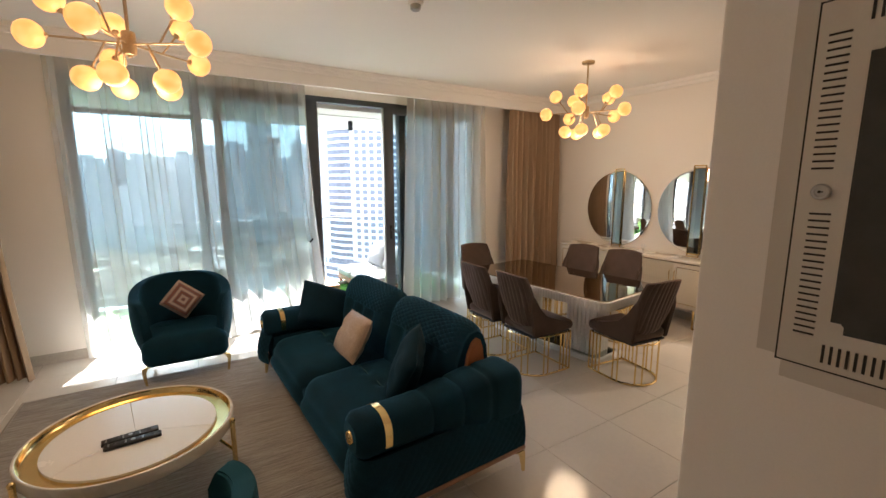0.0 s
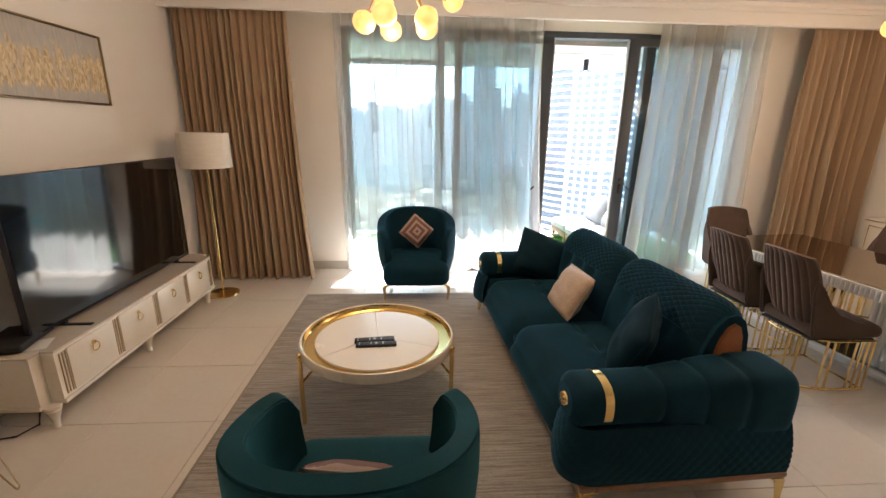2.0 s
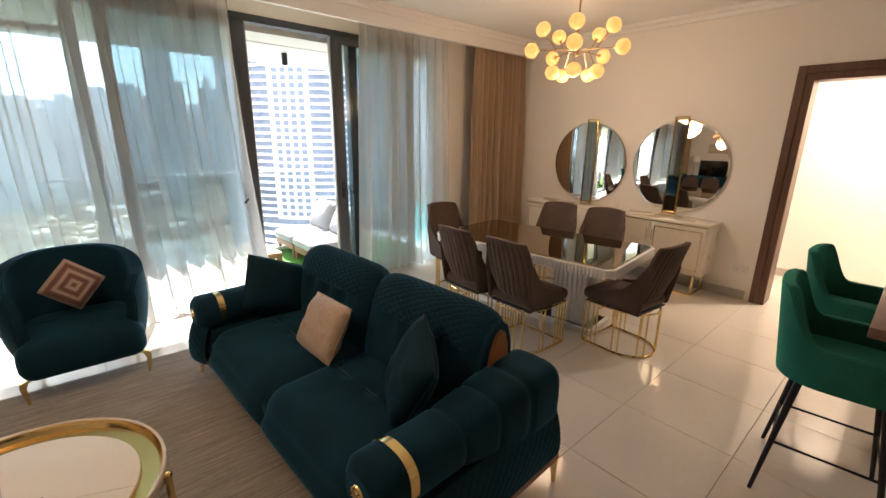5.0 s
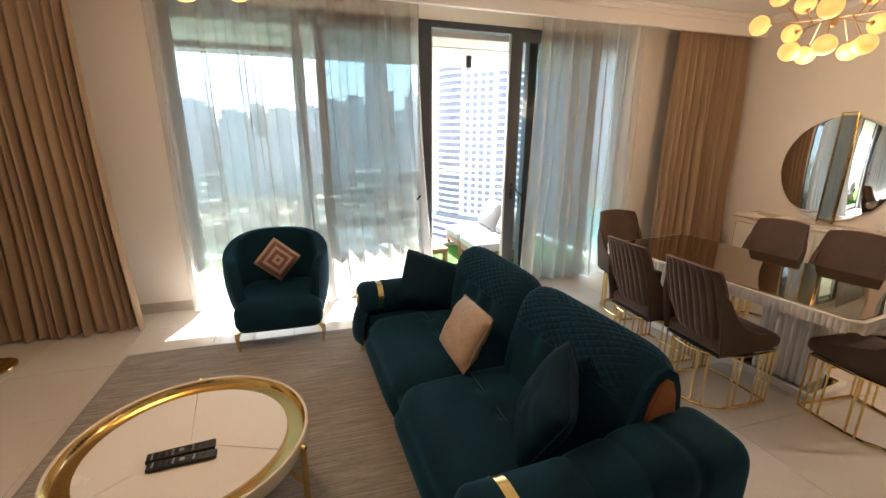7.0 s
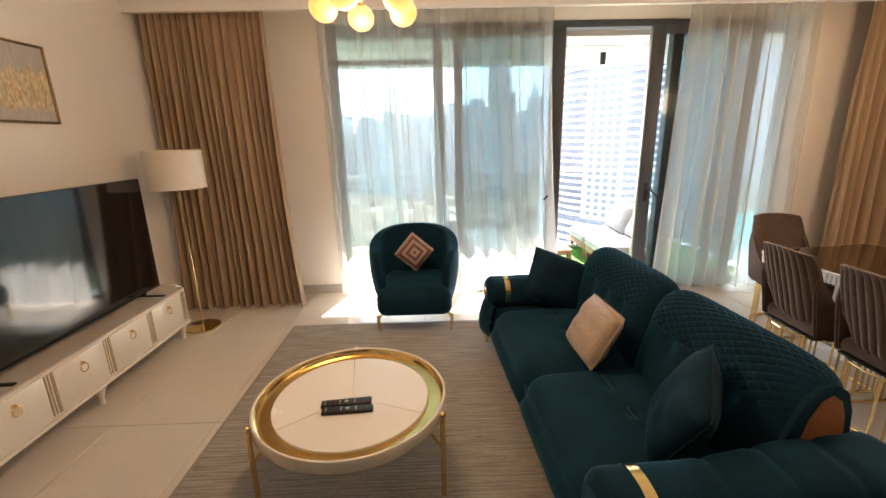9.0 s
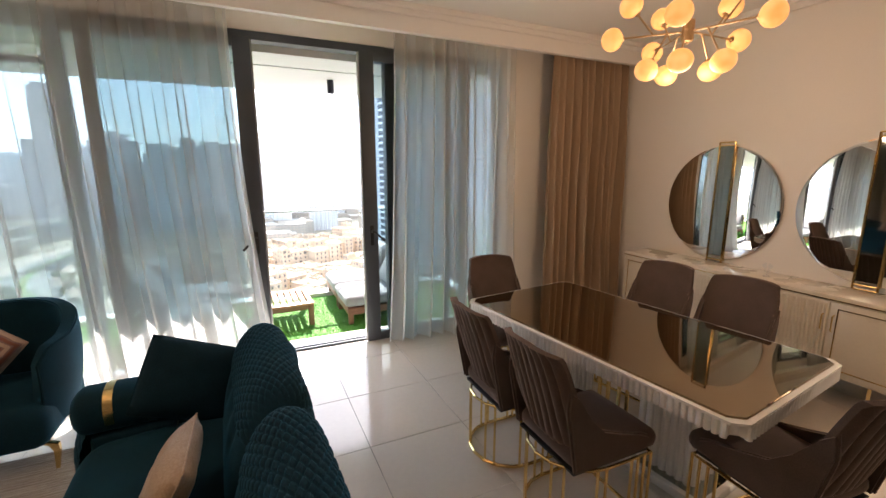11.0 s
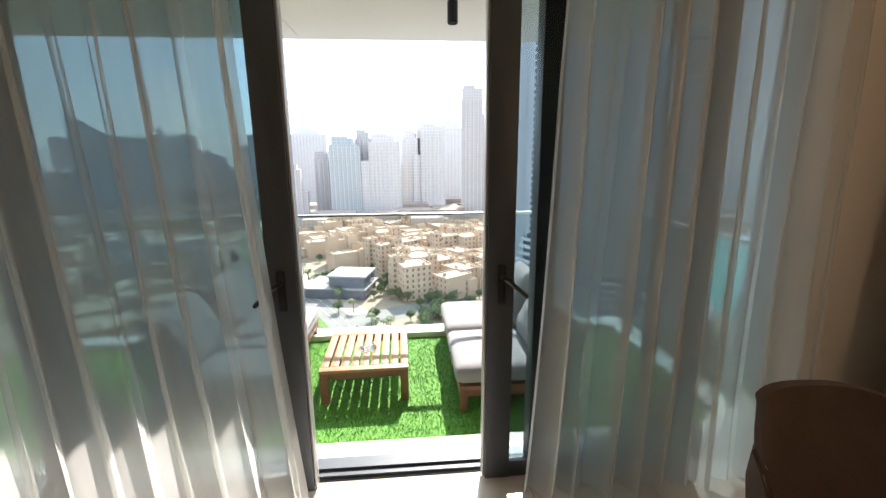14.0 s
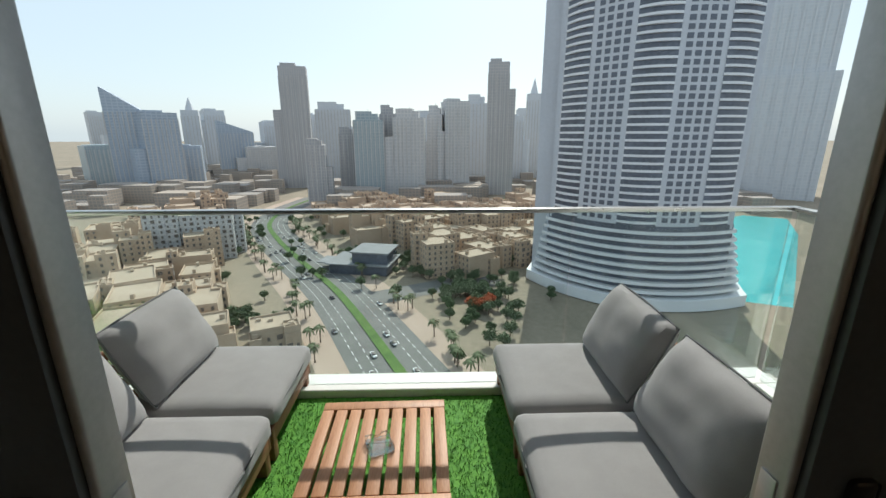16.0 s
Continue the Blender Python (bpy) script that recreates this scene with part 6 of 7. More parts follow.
# wall and window tones lifted close together, painting distance haze into the colour
FAR_HAZED = [facade_material("far_stone_facade", (0.46, 0.43, 0.42), (0.34, 0.34, 0.355), 0.7),
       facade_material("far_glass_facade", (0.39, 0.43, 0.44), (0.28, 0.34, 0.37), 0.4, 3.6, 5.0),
       facade_material("far_haze_paled_facade", (0.56, 0.54, 0.53), (0.45, 0.45, 0.46), 0.7, 4.0, 4.0),
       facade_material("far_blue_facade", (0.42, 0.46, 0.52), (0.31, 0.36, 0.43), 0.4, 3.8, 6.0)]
# palest facade: the haze of distance is put into its base colour
HAZE_FACADE = facade_material("haze_painted_facade", (0.58, 0.59, 0.61), (0.52, 0.54, 0.57), 0.8, 4.0, 4.5)

structure("ground", B(-4200, 4200, 30, 4800, GZ - 2, GZ), SAND, "sandy city ground reaching to the hazy horizon", "ground")


def ribbon(pts, half, z, name, mat, label, kind="structure", off=0.0, n=90):
    def at(t):
        k = t * (len(pts) - 1)
        i = min(int(k), len(pts) - 2)
        f = k - i
        p0, p1, p2, p3 = [Vector(pts[max(0, min(len(pts) - 1, q))]) for q in (i - 1, i, i + 1, i + 2)]
        return 0.5 * ((2 * p1) + (p2 - p0) * f + (2 * p0 - 5 * p1 + 4 * p2 - p3) * f * f + (3 * p1 - p0 - 3 * p2 + p3) * f ** 3)
    bm = bmesh.new()
    rows = []
    for i in range(n + 1):
        t = i / n
        p = at(t)
        d = (at(min(1, t + 0.004)) - at(max(0, t - 0.004))).normalized()
        s = Vector((d.y, -d.x))
        rows.append([bm.verts.new((*(p + s * (off + k * half)), z)) for k in (-1, 1)])
    for a, b in zip(rows, rows[1:]):
        bm.faces.new((a[0], a[1], b[1], b[0]))
    if name:
        structure(name, bm, mat, label, name.split("_")[0])
    else:
        return bm, at
    return at


BOULEVARD = [(30, 34), (14, 85), (-11, 140), (-47, 213), (-86, 275), (-122, 335), (-150, 395), (-160, 470), (-150, 560)]
ribbon(BOULEVARD, 27, GZ + 0.06, "pavement", PAVE, "broad pinkish paved walks along the boulevard")
road_at = ribbon(BOULEVARD, 16, GZ + 0.12, "road", ASPH, "wide grey asphalt boulevard curving through the city")
ribbon(BOULEVARD, 2.0, GZ + 0.45, "median", LAWN, "planted green central reservation")
SIDE = [(-30, 205), (10, 225), (40, 232)]
ribbon(SIDE, 9, GZ + 0.09, "road_side", ASPH, "asphalt side street joining the boulevard")
dash = mesh_of("lane_dash", B(-0.12, 0.12, -1.6, 1.6, 0, 0.02), PAINT, smooth=False)
marks = tagged(new("lane_markings"), "broken white lane lines on the boulevard", "road marking", kind="structure")
for i in range(10, 92):
    t = i / 115
    p, q = road_at(t), road_at(t + 0.004)
    d = (q - p).normalized()
    s = Vector((d.y, -d.x))
    for k in (-11.6, -7.2, 7.2, 11.6):
        c = p + s * k
        share("lane_dash", dash, marks, pose(c.x, c.y, GZ + 0.13, 0, 0, math.degrees(math.atan2(-d.x, d.y))))


def car(name, x, y, rz, paint, label):
    c = thing(name, x, y, GZ + 0.13, rz, label, "car", "cars on the boulevard")
    bm = soft(bmesh.new(), -0.9, 0.9, -2.2, 2.2, 0.35, 0.95, 0.25, cuts=3)
    part("body", bm, paint, c)
    part("cabin", soft(bmesh.new(), -0.78, 0.78, -1.2, 1.0, 0.85, 1.48, 0.3, cuts=3), DARKWIN, c)
    w = mesh_of("wheel", rod(bmesh.new(), (-0.1, 0, 0), (0.1, 0, 0), 0.33, n=10), BLACK)
    for sx in (-0.82, 0.82):
        for sy in (-1.4, 1.4):
            share("wheel", w, c, pose(sx, sy, 0.33))
    return c


paints = [material("car_white", (0.75, 0.75, 0.74), 0.3, var=0.03), material("car_dark", (0.05, 0.05, 0.06), 0.3, var=0.1), material("car_silver", (0.4, 0.4, 0.42), 0.3, 0.5, var=0.05)]
protos = [car("car", 0, 60 + 8 * i, 0, p, l) for i, (p, l) in enumerate(zip(paints, ("white saloon car driving on the boulevard", "dark saloon car driving on the boulevard", "silver saloon car driving on the boulevard")))]
rnd = random.Random(12)
for i in range(40):
    t = rnd.uniform(0.22, 0.85)
    p, q = road_at(t), road_at(t + 0.003)
    d = (q - p).normalized()
    s = Vector((d.y, -d.x))
    c = p + s * rnd.choice((-13.6, -9.4, -5.0, 5.0, 9.4, 13.6))
    m = pose(c.x, c.y, GZ + 0.13, 0, 0, math.degrees(math.atan2(-d.x, d.y)))
    if i < 3:
        protos[i].matrix_basis = m
    else:
        copy_thing(protos[rnd.choice((0, 0, 1, 2))], m)


# trees
def leaf_tree(mat, seed, r, h, label, name="tree"):
    t = thing(name, 0, 40, GZ, 0, label, "tree", "street trees")
    rnd = random.Random(seed)
    bm = rod(bmesh.new(), (0, 0, 0), (0, 0, h * 0.5), 0.25, 0.14, n=7)
    for k in range(5):
        a = rnd.uniform(0, math.tau)
        rod(bm, (0, 0, h * (0.3 + 0.04 * k)), (r * 0.5 * math.cos(a), r * 0.5 * math.sin(a), h * (0.6 + 0.05 * k)), 0.12, 0.05, n=5)
    part("trunk", bm, BARK, t)
    vs, fs = [], []
    for k in range(420):
        d = Vector((rnd.gauss(0, 1), rnd.gauss(0, 1), rnd.gauss(0, 0.8))).normalized() * r * rnd.uniform(0.45, 1.05)
        d *= 0.8 + 0.35 * noise.noise(d * 0.6 + Vector((seed, 0, 0)))
        c = Vector((d.x, d.y, h * 0.68 + d.z * 0.75))
        for _ in range(2):
            o = len(vs)
            for _ in range(3):
                vs.append(c + Vector((rnd.uniform(-1, 1), rnd.uniform(-1, 1), rnd.uniform(-1, 1))) * 0.55)
            fs.append((o, o + 1, o + 2))
    me = bpy.data.meshes.new("crown")
    me.from_pydata([tuple(v) for v in vs], [], fs)
    me.materials.append(mat)
    share("crown", me, t, Matrix.Identity(4))
    return t


def palm_tree():
    t = thing("palm_tree", 0, 40, GZ, 0, "tall date palm beside the boulevard", "palm tree", "street palms")
    part("trunk", lathe(bmesh.new(), [(0.32, 0), (0.24, 1.5), (0.20, 6.5), (0.26, 7.2), (0.0, 7.3)], 8), BARK, t)
    bm = bmesh.new()
    rnd = random.Random(5)
    for k in range(26):
        a = k * 2.4 + rnd.uniform(-0.2, 0.2)
        up = rnd.uniform(-0.2, 1.0)
        prev = None
        for i in range(6):
            s = i / 5
            rr = 3.0 * s
            z = 7.2 + up * 1.8 * s - 2.2 * s * s
            w = 0.38 * math.sin(math.pi * (0.12 + 0.85 * s))
            c = Vector((rr * math.cos(a), rr * math.sin(a), z))
            sd = Vector((-math.sin(a), math.cos(a), -0.35)) * w
            cur = (bm.verts.new(c - sd), bm.verts.new(c + sd))
            if prev:
                bm.faces.new((prev[0], prev[1], cur[1], cur[0]))
            prev = cur
    part("fronds", bm, PALM, t, smooth=False)
    return t


trees = [leaf_tree(LEAF, 1, 3.4, 7, "bushy green street tree with uneven crown"), leaf_tree(LEAF, 2, 2.6, 5.5, "small green street tree with uneven crown"), leaf_tree(RED_LEAF, 3, 3.6, 7, "orange-red flowering flame tree")]
palm = palm_tree()
spots = []
rnd = random.Random(77)
for i in range(80):
    t = rnd.uniform(0.20, 0.72)
    p, q = road_at(t), road_at(t + 0.003)
    d = (q - p).normalized()
    s = Vector((d.y, -d.x))
    spots.append((p + s * rnd.choice((-1, 1)) * rnd.uniform(18.5, 26), i))
for k, (c, i) in enumerate(spots):
    if k == 0:
        palm.matrix_basis = pose(c.x, c.y, GZ)
    else:
        copy_thing(palm, pose(c.x, c.y, GZ, 0, 0, rnd.uniform(0, 360)) @ Matrix.Scale(1, 4))
green = [(24 + rnd.gauss(0, 9), 205 + rnd.gauss(0, 22)) for _ in range(90)] + [(-86 + rnd.gauss(0, 9), 178 + rnd.gauss(0, 10)) for _ in range(26)] + [(-5 + rnd.gauss(0, 6), 262 + rnd.gauss(0, 18)) for _ in range(26)] + [(rnd.uniform(-190, 140), rnd.uniform(200, 430)) for _ in range(115)] + [(rnd.uniform(-60, 60), rnd.uniform(235, 330)) for _ in range(35)]
for k, (x, y) in enumerate(green):
    if k < 2:
        trees[k].matrix_basis = pose(x, y, GZ)
    else:
        copy_thing(trees[rnd.choice((0, 1))], pose(x, y, GZ, 0, 0, rnd.uniform(0, 360)))
trees[2].matrix_basis = pose(23, 187, GZ)
for x, y in ((27, 189), (20.5, 190), (30, 194)):
    copy_thing(trees[2], pose(x, y, GZ, 0, 0, x * 30))


# ---- low sandy houses ----
def low_house(x, y, rz, w, d, h, seed, label, mat=None):
    b = thing("apartment_house", x, y, GZ, rz, label, "apartment house", "sand-coloured low-rise houses")
    rnd = random.Random(seed)
    mat = mat or OLDTOWN
    blocks = [(-w / 2, w / 2, -d / 2, d / 2, h)]
    for _ in range(rnd.randint(2, 4)):
        bw, bd, bh = rnd.uniform(0.25, 0.5) * w, rnd.uniform(0.3, 0.6) * d, h + rnd.choice((-6.6, -3.3, 3.3, 3.3, 0))
        cx, cy = rnd.choice((-1, 1)) * w * 0.42, rnd.choice((-1, 1)) * d * 0.42
        blocks.append((cx - bw / 2, cx + bw / 2, cy - bd / 2, cy + bd / 2, max(6.5, bh + rnd.uniform(0.05, 0.3))))
    wall, roof, win = bmesh.new(), bmesh.new(), bmesh.new()
    for x0, x1, y0, y1, hh in blocks:
        box(wall, x0, x1, y0, y1, 0, hh)
        for q in ((x0, x1, y0, y0 + 0.35), (x0, x1, y1 - 0.35, y1), (x0, x0 + 0.35, y0 + 0.35, y1 - 0.35), (x1 - 0.35, x1, y0 + 0.35, y1 - 0.35)):
            box(wall, *q, hh - 0.1, hh + 0.9)
        box(roof, x0 + 0.4, x1 - 0.4, y0 + 0.4, y1 - 0.4, hh - 0.2, hh + 0.03)
        for _ in range(2):
            cx, cy = rnd.uniform(x0 + 2, x1 - 2), rnd.uniform(y0 + 2, y1 - 2)
            box(roof, cx - 0.9, cx + 0.9, cy - 0.7, cy + 0.7, hh, hh + rnd.uniform(0.8, 2.4))
        for f in range(int(hh // 3.3)):
            z = 1.1 + 3.3 * f
            n = max(2, int((x1 - x0) / 3.4))
            for i in range(n):
                cx = x0 + (x1 - x0) * (i + 0.5) / n
                ww = 0.55 if (i + f) % 3 else 1.1
                box(win, cx - ww, cx + ww, y0 - 0.04, y0 + 0.02, z, z + (1.6 if (i + f) % 3 else 2.1))
            n = max(2, int((y1 - y0) / 3.4))
            for i in range(n):
                cy = y0 + (y1 - y0) * (i + 0.5) / n
                for xx in (x0, x1):
                    box(win, xx - 0.04, xx + 0.04, cy - 0.6, cy + 0.6, z, z + 1.7)
    part("wall", wall, mat, b, smooth=False)
    part("roof", roof, OLDROOF, b, smooth=False)
    w2 = part("window_rows", win, DARKWIN, b, "rows of small dark windows", smooth=False)
    w2["kind"] = "stuff"
    return b


rnd = random.Random(31)
protos = [low_house(0, 30 + 4 * i, 0, rnd.uniform(18, 30), rnd.uniform(14, 20), rnd.choice((13.2, 16.5, 16.5, 19.8)), i, "sand-coloured low-rise apartment house with flat roofs and parapets") for i in range(6)]
places = []
for gx in range(-9, 10):
    for gy in range(0, 14):
        x = gx * 27 + rnd.uniform(-6, 6) + (gy % 2) * 12
        y = 150 + gy * 23 + rnd.uniform(-5, 5)
        near = min((Vector((x, y)) - road_at(t / 60)).length for t in range(61))
        if near < 42 or (x - 97) ** 2 / 64 ** 2 + (y - 205) ** 2 / 52 ** 2 < 1 or (-62 < x < -2 and 225 < y < 300):
            continue
        if x > 118 and y < 430 or (-5 < x < 50 and y < 235) or (x > 30 and y < 190):
            continue
        if x / y > 0.9 or x / y < -0.95:
            continue
        places.append((x, y))
for k, (x, y) in enumerate(places):
    m = pose(x, y, GZ, 0, 0, rnd.choice((0, 90, 180, 270)) + 28 + rnd.uniform(-8, 8))
    if k < len(protos):
        protos[k].matrix_basis = m
    else:
        copy_thing(protos[rnd.randrange(len(protos))], m)
for k in range(len(places), len(protos)):
    protos[k].matrix_basis = pose(-160 - 30 * k, 500, GZ)
low_house(-155, 285, 20, 44, 20, 30, 91, "pale cream mid-rise apartment block", FAR_HAZED[2])
low_house(-62, 160, 25, 16, 14, 9, 92, "white and cream low house with crenellated roof", OLDROOF)

# glass pavilion
p = thing("glass_pavilion", -38, 255, GZ, -12, "low dark glass showroom pavilion with pale flat roof", "pavilion")
part("lower_floor", B(-20, 16, -12, 12, 0, 6, bev=0.3), TOWER_G, p)
part("upper_floor", B(-6, 16, -10, 10, 6.6, 13, bev=0.3), TOWER_G, p)
PAV_ROOF = material("grey_roof_deck", (0.24, 0.24, 0.245), 0.8, var=0.2, scale=0.1, fine=0.8, bump=0.0)
part("slab", B(-22, 17.5, -13.5, 13.5, 6, 6.6), PAV_ROOF, p)
part("roof", B(-7, 17, -11, 11, 13, 13.8), PAV_ROOF, p)
part("canopy", B(-30, -20, -8, 6, 5, 5.5), PAV_ROOF, p)


# ---- curved tower ----
def tower():
    t = thing("curved_tower", 105, 212, GZ, -24.3, "tall curved grey residential tower with white balconies", "tower")
    H, fl = 260, 3.35
    R = 42.0
    def front(x):
        return -20 * (1 - (x / R) ** 2)
    def slab_outline(k, e=0.0):
        pts = []
        for i in range(33):
            x = -R + 2 * R * i / 32
            pts.append(((x) * k, front(x) * k - e))
        pts += [(R * k, 26 * k), (-R * k, 26 * k)]
        return pts
    def prism(bm, pts, z0, z1):
        a = [bm.verts.new((x, y, z0)) for x, y in pts]
        b = [bm.verts.new((x, y, z1)) for x, y in pts]
        bm.faces.new(b)
        bm.faces.new(a[::-1])
        for i in range(len(pts)):
            j = (i + 1) % len(pts)
            bm.faces.new((a[i], a[j], b[j], b[i]))
        return bm
    part("core", prism(bmesh.new(), slab_outline(1.0), 38, H), TOWER_W, t, smooth=False)
    # podium: stacked curved decks
    for i in range(9):
        z = 4 + 4.0 * i
        k = 1.20 - 0.018 * i
        part("podium_deck", prism(bmesh.new(), slab_outline(k), z, z + 1.5), TOWER_S, t, smooth=False)
    part("podium_wall", prism(bmesh.new(), slab_outline(1.02), 0, 40), TOWER_G, t, smooth=False)
    part("canopy_deck", prism(bmesh.new(), slab_outline(1.27), 0.5, 6.0), TOWER_S, t, "broad white base", smooth=False)
    # balcony bays and window bays
    bays = [(-0.94, -0.64), (-0.20, 0.20), (0.64, 0.94)]
    for bx0, bx1 in bays:
        x0, x1 = bx0 * R, bx1 * R
        n = 10
        def strip(z0, z1, out, mat):
            bm = bmesh.new()
            pts = [(x0 + (x1 - x0) * i / n, front(x0 + (x1 - x0) * i / n) - out * math.sin(math.pi * (0.08 + 0.84 * i / n)) - 0.05) for i in range(n + 1)]
            pts += [(x1, front(x1) + 0.5), (x0, front(x0) + 0.5)]
            return prism(bm, pts, z0, z1)
        part("bay_glazing", strip(40, H, 0.25, None), TOWER_G, t, "recessed dark balcony glazing", smooth=False)
        slab = mesh_of("balcony", strip(0.0, 1.05, 2.2, None), TOWER_S, smooth=False)
        for f in range(int((H - 44) / fl)):
            share("balcony", slab, t, pose(0, 0, 41 + f * fl))
    k = 0
    pane_me = mesh_of("window", B(-1.3, 1.3, -0.12, 0.1, -0.2, 1.95), TOWER_G, smooth=False)
    rest = bmesh.new()
    for b0, b1 in ((-0.60, -0.24), (0.24, 0.60)):
        for c in range(4):
            x = (b0 + (b1 - b0) * (c + 0.5) / 4) * R
            ang = math.degrees(math.atan2(40 * x / R ** 2, 1))
            for f in range(int((H - 44) / fl)):
                m = pose(x, front(x), 42 + f * fl, 0, 0, ang)
                if f < 37:
                    share("window", pane_me, t, m)
                else:
                    bmesh.ops.create_cube(rest, size=1, matrix=m @ Matrix.LocRotScale((0, -0.01, 0.9), None, (2.6, 0.22, 2.15)))
    part("upper_windows", rest, TOWER_G, t, smooth=False)["kind"] = "stuff"
    for x in (-0.97 * R, 0.97 * R):
        part("corner_pier", B(x - 1.3, x + 1.3, front(x) - 0.6, front(x) + 4, 38, H), TOWER_W, t, smooth=False)
    # slim wing behind the left edge
    part("rear_wing", B(-52, -40, 8, 26, 0, 214), TOWER_W, t, smooth=False)


tower()


# ---- skyline ----
PALE_FIN = material("pale_concrete_fin", (0.50, 0.485, 0.475), 0.8, var=0.15, scale=0.02, fine=0.3, bump=0.0, world_space=True)


def high_rise(x, y, w, h, mat, label, seed, style=0):
    b = thing("high_rise", x, y + w / 2, GZ, math.degrees(math.atan2(x, y)) * -1.0 + random.Random(seed).uniform(-14, 14), label, "high-rise", "distant high-rises")
    rnd = random.Random(seed)
    d = w * rnd.uniform(0.7, 1.0)
    if style == 1:
        # sail: sloping top
        bm = B(-w / 2, w / 2, -d / 2, d / 2, 0, h)
        for v in bm.verts:
            if v.co.z > 1 and v.co.x > 0:
                v.co.z = h * 0.80
        part("shaft", bm, mat, b, smooth=False)
    else:
        part("shaft", B(-w / 2, w / 2, -d / 2, d / 2, 0, h * (0.93 if style == 0 else 1.0)), mat, b, smooth=False)
        if style == 0:
            part("crown", B(-w * 0.33, w * 0.33, -d * 0.33, d * 0.33, h * 0.93, h), mat, b, smooth=False)
            part("mast", rod(bmesh.new(), (0, 0, h), (0, 0, h * 1.05), 0.5, 0.2, n=6), mat, b)
        if style != 2:
            sd = rnd.choice((-1, 1))
            part("wing", B(sd * w * 0.62 - w * 0.2, sd * w * 0.62 + w * 0.2, -d * 0.42, d * 0.3, 0, h * rnd.uniform(0.55, 0.82)), mat, b, smooth=False)
            part("upper_block", B(-w * 0.42, w * 0.12, -d * 0.4, d * 0.4, h * (0.93 if style == 0 else 1.0), h * 1.025), mat, b, smooth=False)
        if style == 2:
            part("spire", rod(bmesh.new(), (0, 0, h), (0, 0, h * 1.18), w * 0.28, 0.3, n=8), mat, b)
    fin = mesh_of("fin", B(-0.6, 0.6, -d / 2 - 0.8, -d / 2, 0, h * (0.78 if style == 1 else 0.92)), PALE_FIN, smooth=False)
    n = max(3, int(w / 5))
    for i in range(n + 1):
        share("fin", fin, b, pose(-w / 2 + w * i / n, 0, 0))
    return b


SKYLINE = [(-507, 661, 54, 64, 1, 3), (-416, 596, 41, 141, 3, 1), (-375, 595, 42, 109, 3, 3), (-371, 655, 38, 64, 3, 3), (-421, 776, 27, 121, 4, 2),
           (-363, 792, 59, 105, 3, 1), (-318, 791, 52, 58, 2, 3), (-203, 662, 39, 176, 0, 3), (-134, 505, 22, 74, 0, 0), (-173, 766, 59, 131, 4, 0),
           (-105, 548, 21, 87, 0, 0), (-74, 520, 35, 104, 1, 0), (-53, 556, 21, 113, 0, 0), (-24, 518, 36, 107, 2, 0)]
SKYLINE += [(8, 580, 19, 114, 2, 0), (34, 579, 32, 122, 2, 3), (74, 673, 32, 135, 4, 0), (91, 577, 27, 169, 0, 3), (149, 752, 31, 110, 4, 3),
            (190, 800, 25, 150, 4, 2), (-316, 877, 52, 104, 4, 3), (-255, 930, 48, 120, 4, 3), (-10, 840, 40, 120, 4, 0), (-470, 900, 30, 105, 4, 3)]
mats = FAR_HAZED + [HAZE_FACADE]
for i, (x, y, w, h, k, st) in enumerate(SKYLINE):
    high_rise(x, y, w, h, mats[k], "grey high-rise tower on the skyline, haze painted into its facade" if k == 4 else ("slender stone-clad high-rise on the skyline" if k in (0, 2) else "blue-grey glass high-rise on the skyline"), i, st)
rnd = random.Random(8)
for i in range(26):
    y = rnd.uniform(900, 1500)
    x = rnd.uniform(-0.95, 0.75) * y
    high_rise(x, y, rnd.uniform(30, 50), rnd.uniform(60, 135), HAZE_FACADE, "high-rise far off, haze painted into its pale facade", 100 + i, 3)
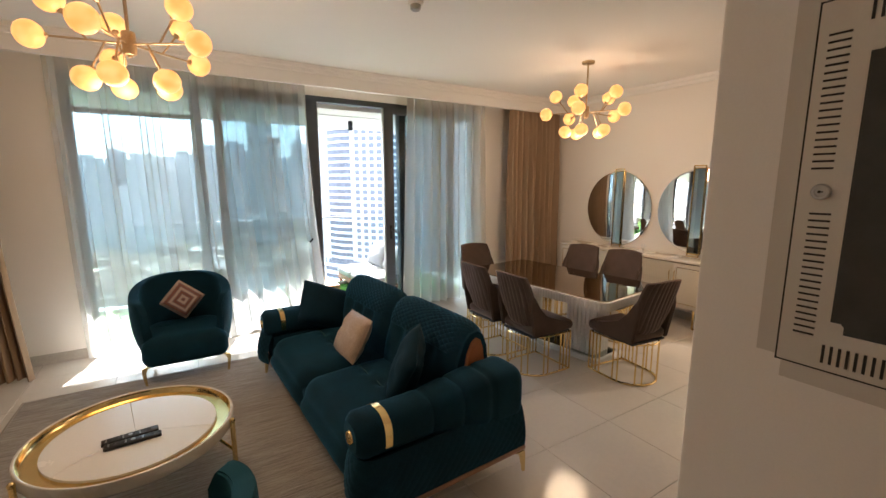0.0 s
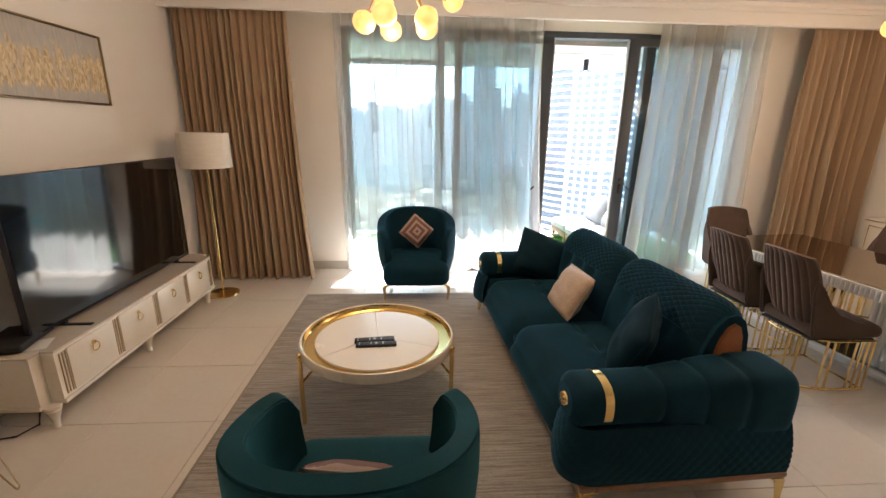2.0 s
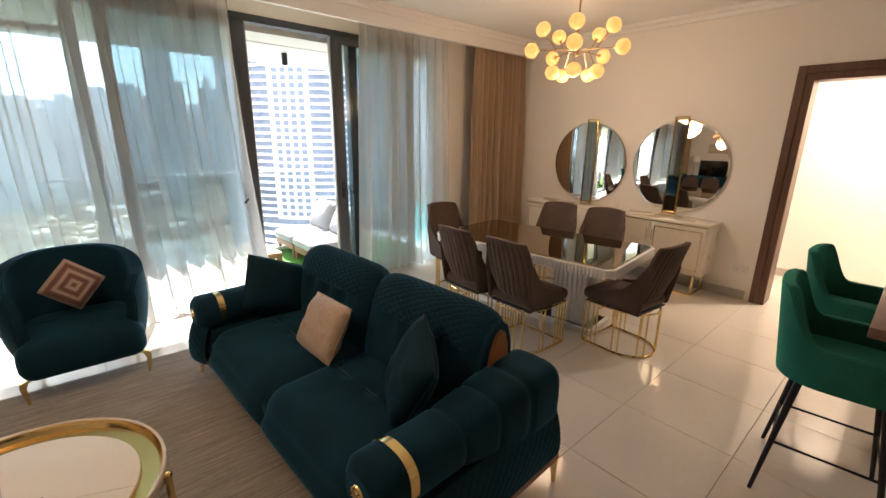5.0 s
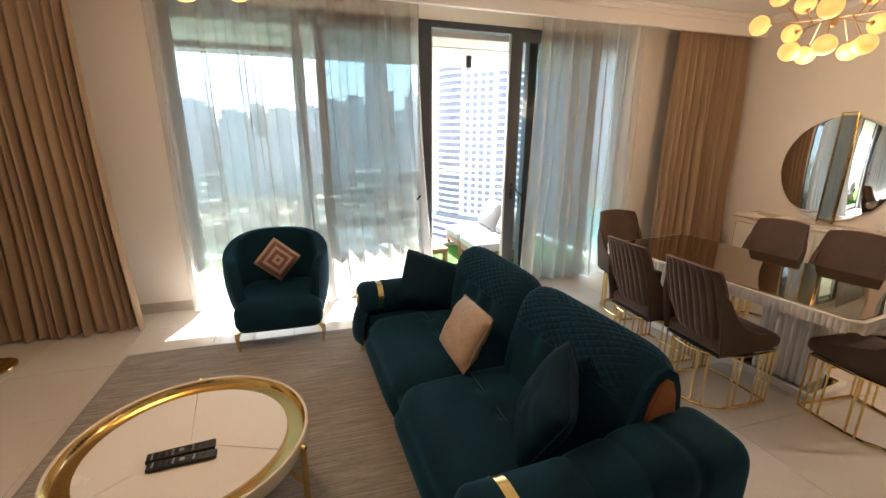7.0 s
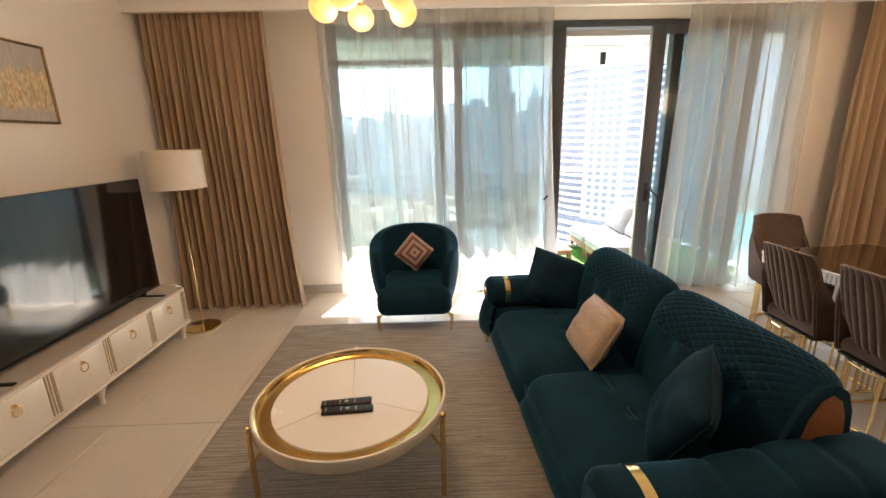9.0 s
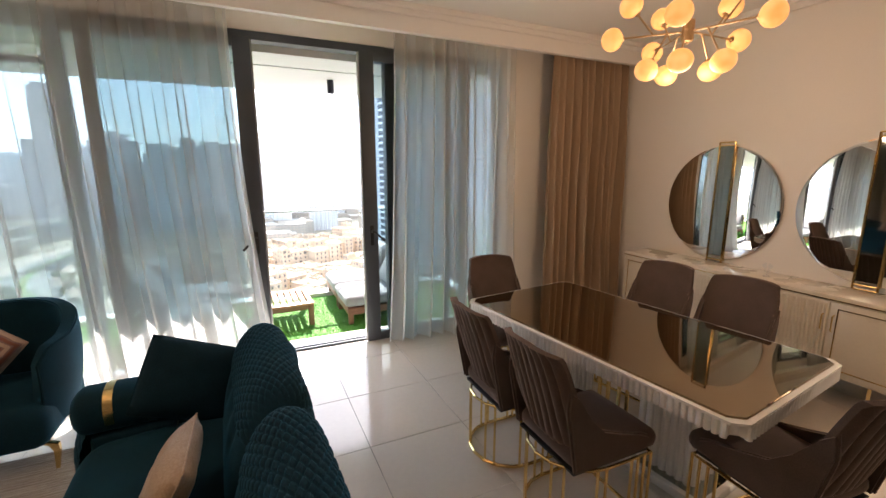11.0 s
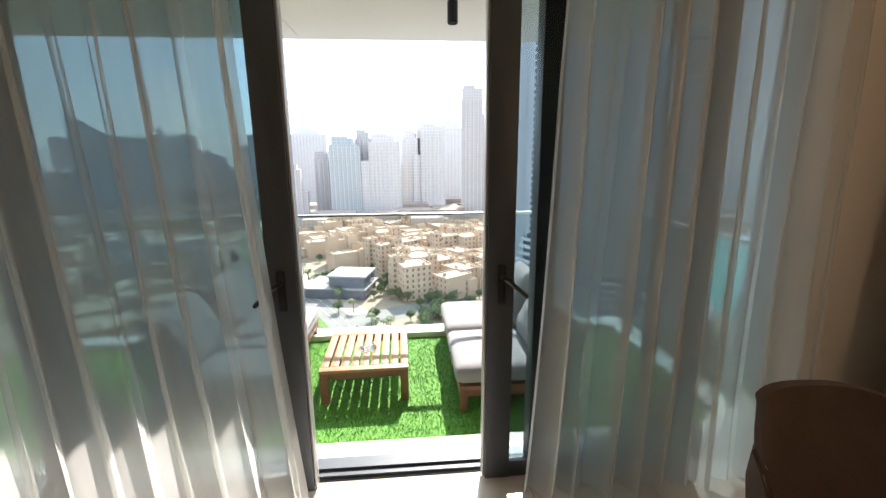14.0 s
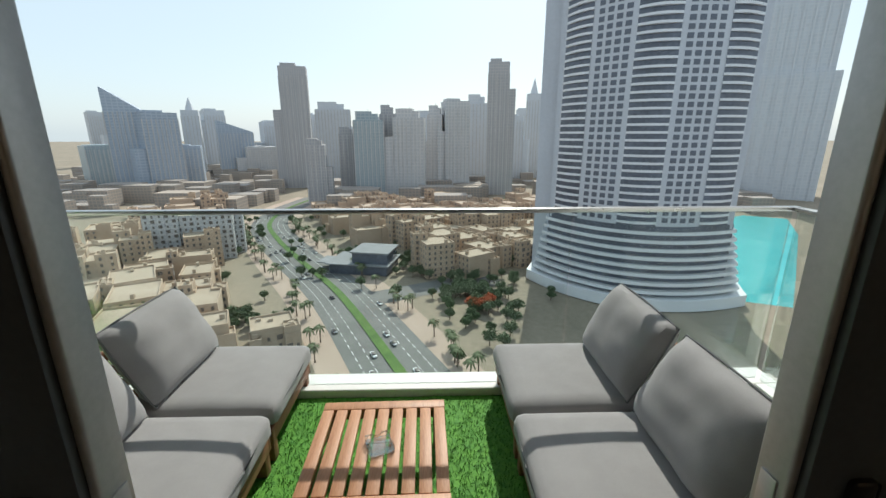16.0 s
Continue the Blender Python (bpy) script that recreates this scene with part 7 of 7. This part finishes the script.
# very tall stepped tower, its haze put into the pale facade colour
b = thing("stepped_tower", 455, 560, GZ, -38, "very tall stepped tower, haze painted into its pale facade", "tower")
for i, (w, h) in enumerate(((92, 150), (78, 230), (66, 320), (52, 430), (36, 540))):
    part("tier", B(-w / 2, w / 2, -w / 2.6, w / 2.6, 0 if i == 0 else (150, 230, 320, 430)[i - 1], h), HAZE_FACADE, b, smooth=False)
    fin = mesh_of("fin", B(-1, 1, -w / 2.6 - 1.5, -w / 2.6, 0 if i == 0 else (150, 230, 320, 430)[i - 1], h - 2), HAZE_FACADE, smooth=False)
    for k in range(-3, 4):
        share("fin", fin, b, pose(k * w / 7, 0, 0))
bm = bmesh.new()
rnd = random.Random(17)
for i in range(420):
    y = rnd.uniform(430, 900)
    x = rnd.uniform(-0.95, 0.8) * y
    if min((Vector((x, y)) - road_at(t / 30)).length for t in range(31)) < 45 or (60 < x < 160 and y < 560):
        continue
    s, h = rnd.uniform(8, 22), rnd.uniform(5, 22)
    box(bm, x - s, x + s, y - s * 0.6, y + s * 0.6, GZ - 1, GZ + h)
blk = new("far_blocks", mesh_of("far_blocks", bm, facade_material("far_sand_facade", (0.38, 0.32, 0.265), (0.27, 0.245, 0.225), 0.9, 3.4, 4.0), smooth=False))
tagged(blk, "sea of low sandy city blocks in the distance", "city blocks", kind="stuff")
# lake, park
bm = bmesh.new()
pts = [(158, 196), (176, 188), (215, 232), (305, 335), (350, 400), (320, 420), (275, 395), (215, 305), (176, 238)]
bm.faces.new([bm.verts.new((x, y, GZ + 0.1)) for x, y in pts])
structure("water", bm, WATER, "turquoise ornamental lake beside the tower", "water")
bm = bmesh.new()
bm.faces.new([bm.verts.new((x, y, GZ + 0.1)) for x, y in ((85, 505), (150, 500), (165, 545), (100, 560))])
structure("lawn", bm, LAWN, "green park lawn among the towers", "lawn")

# ---- floor tiles ----
def tiles():
    px, py, gap = 0.625, 0.61, 0.0035
    me = mesh_of("tile", B(-px / 2 + gap / 2, px / 2 - gap / 2, -py / 2 + gap / 2, py / 2 - gap / 2, -0.006, 0.0, bev=0.0012, seg=1), TILE, smooth=False)
    for i in range(-7, 9):
        for j in range(-6, 7):
            x, y = 2.335 + px * (i + 0.5), 1.905 + py * (j + 0.5)
            if x - px / 2 > 7.1 or x + px / 2 < XL - 0.1 or y - py / 2 > YW - 0.01 or y + py / 2 < YB:
                continue
            share("tile", me, floor, pose(x, y, random.uniform(-0.0004, 0.0004), 0, 0, random.choice((0, 180))))


tiles()
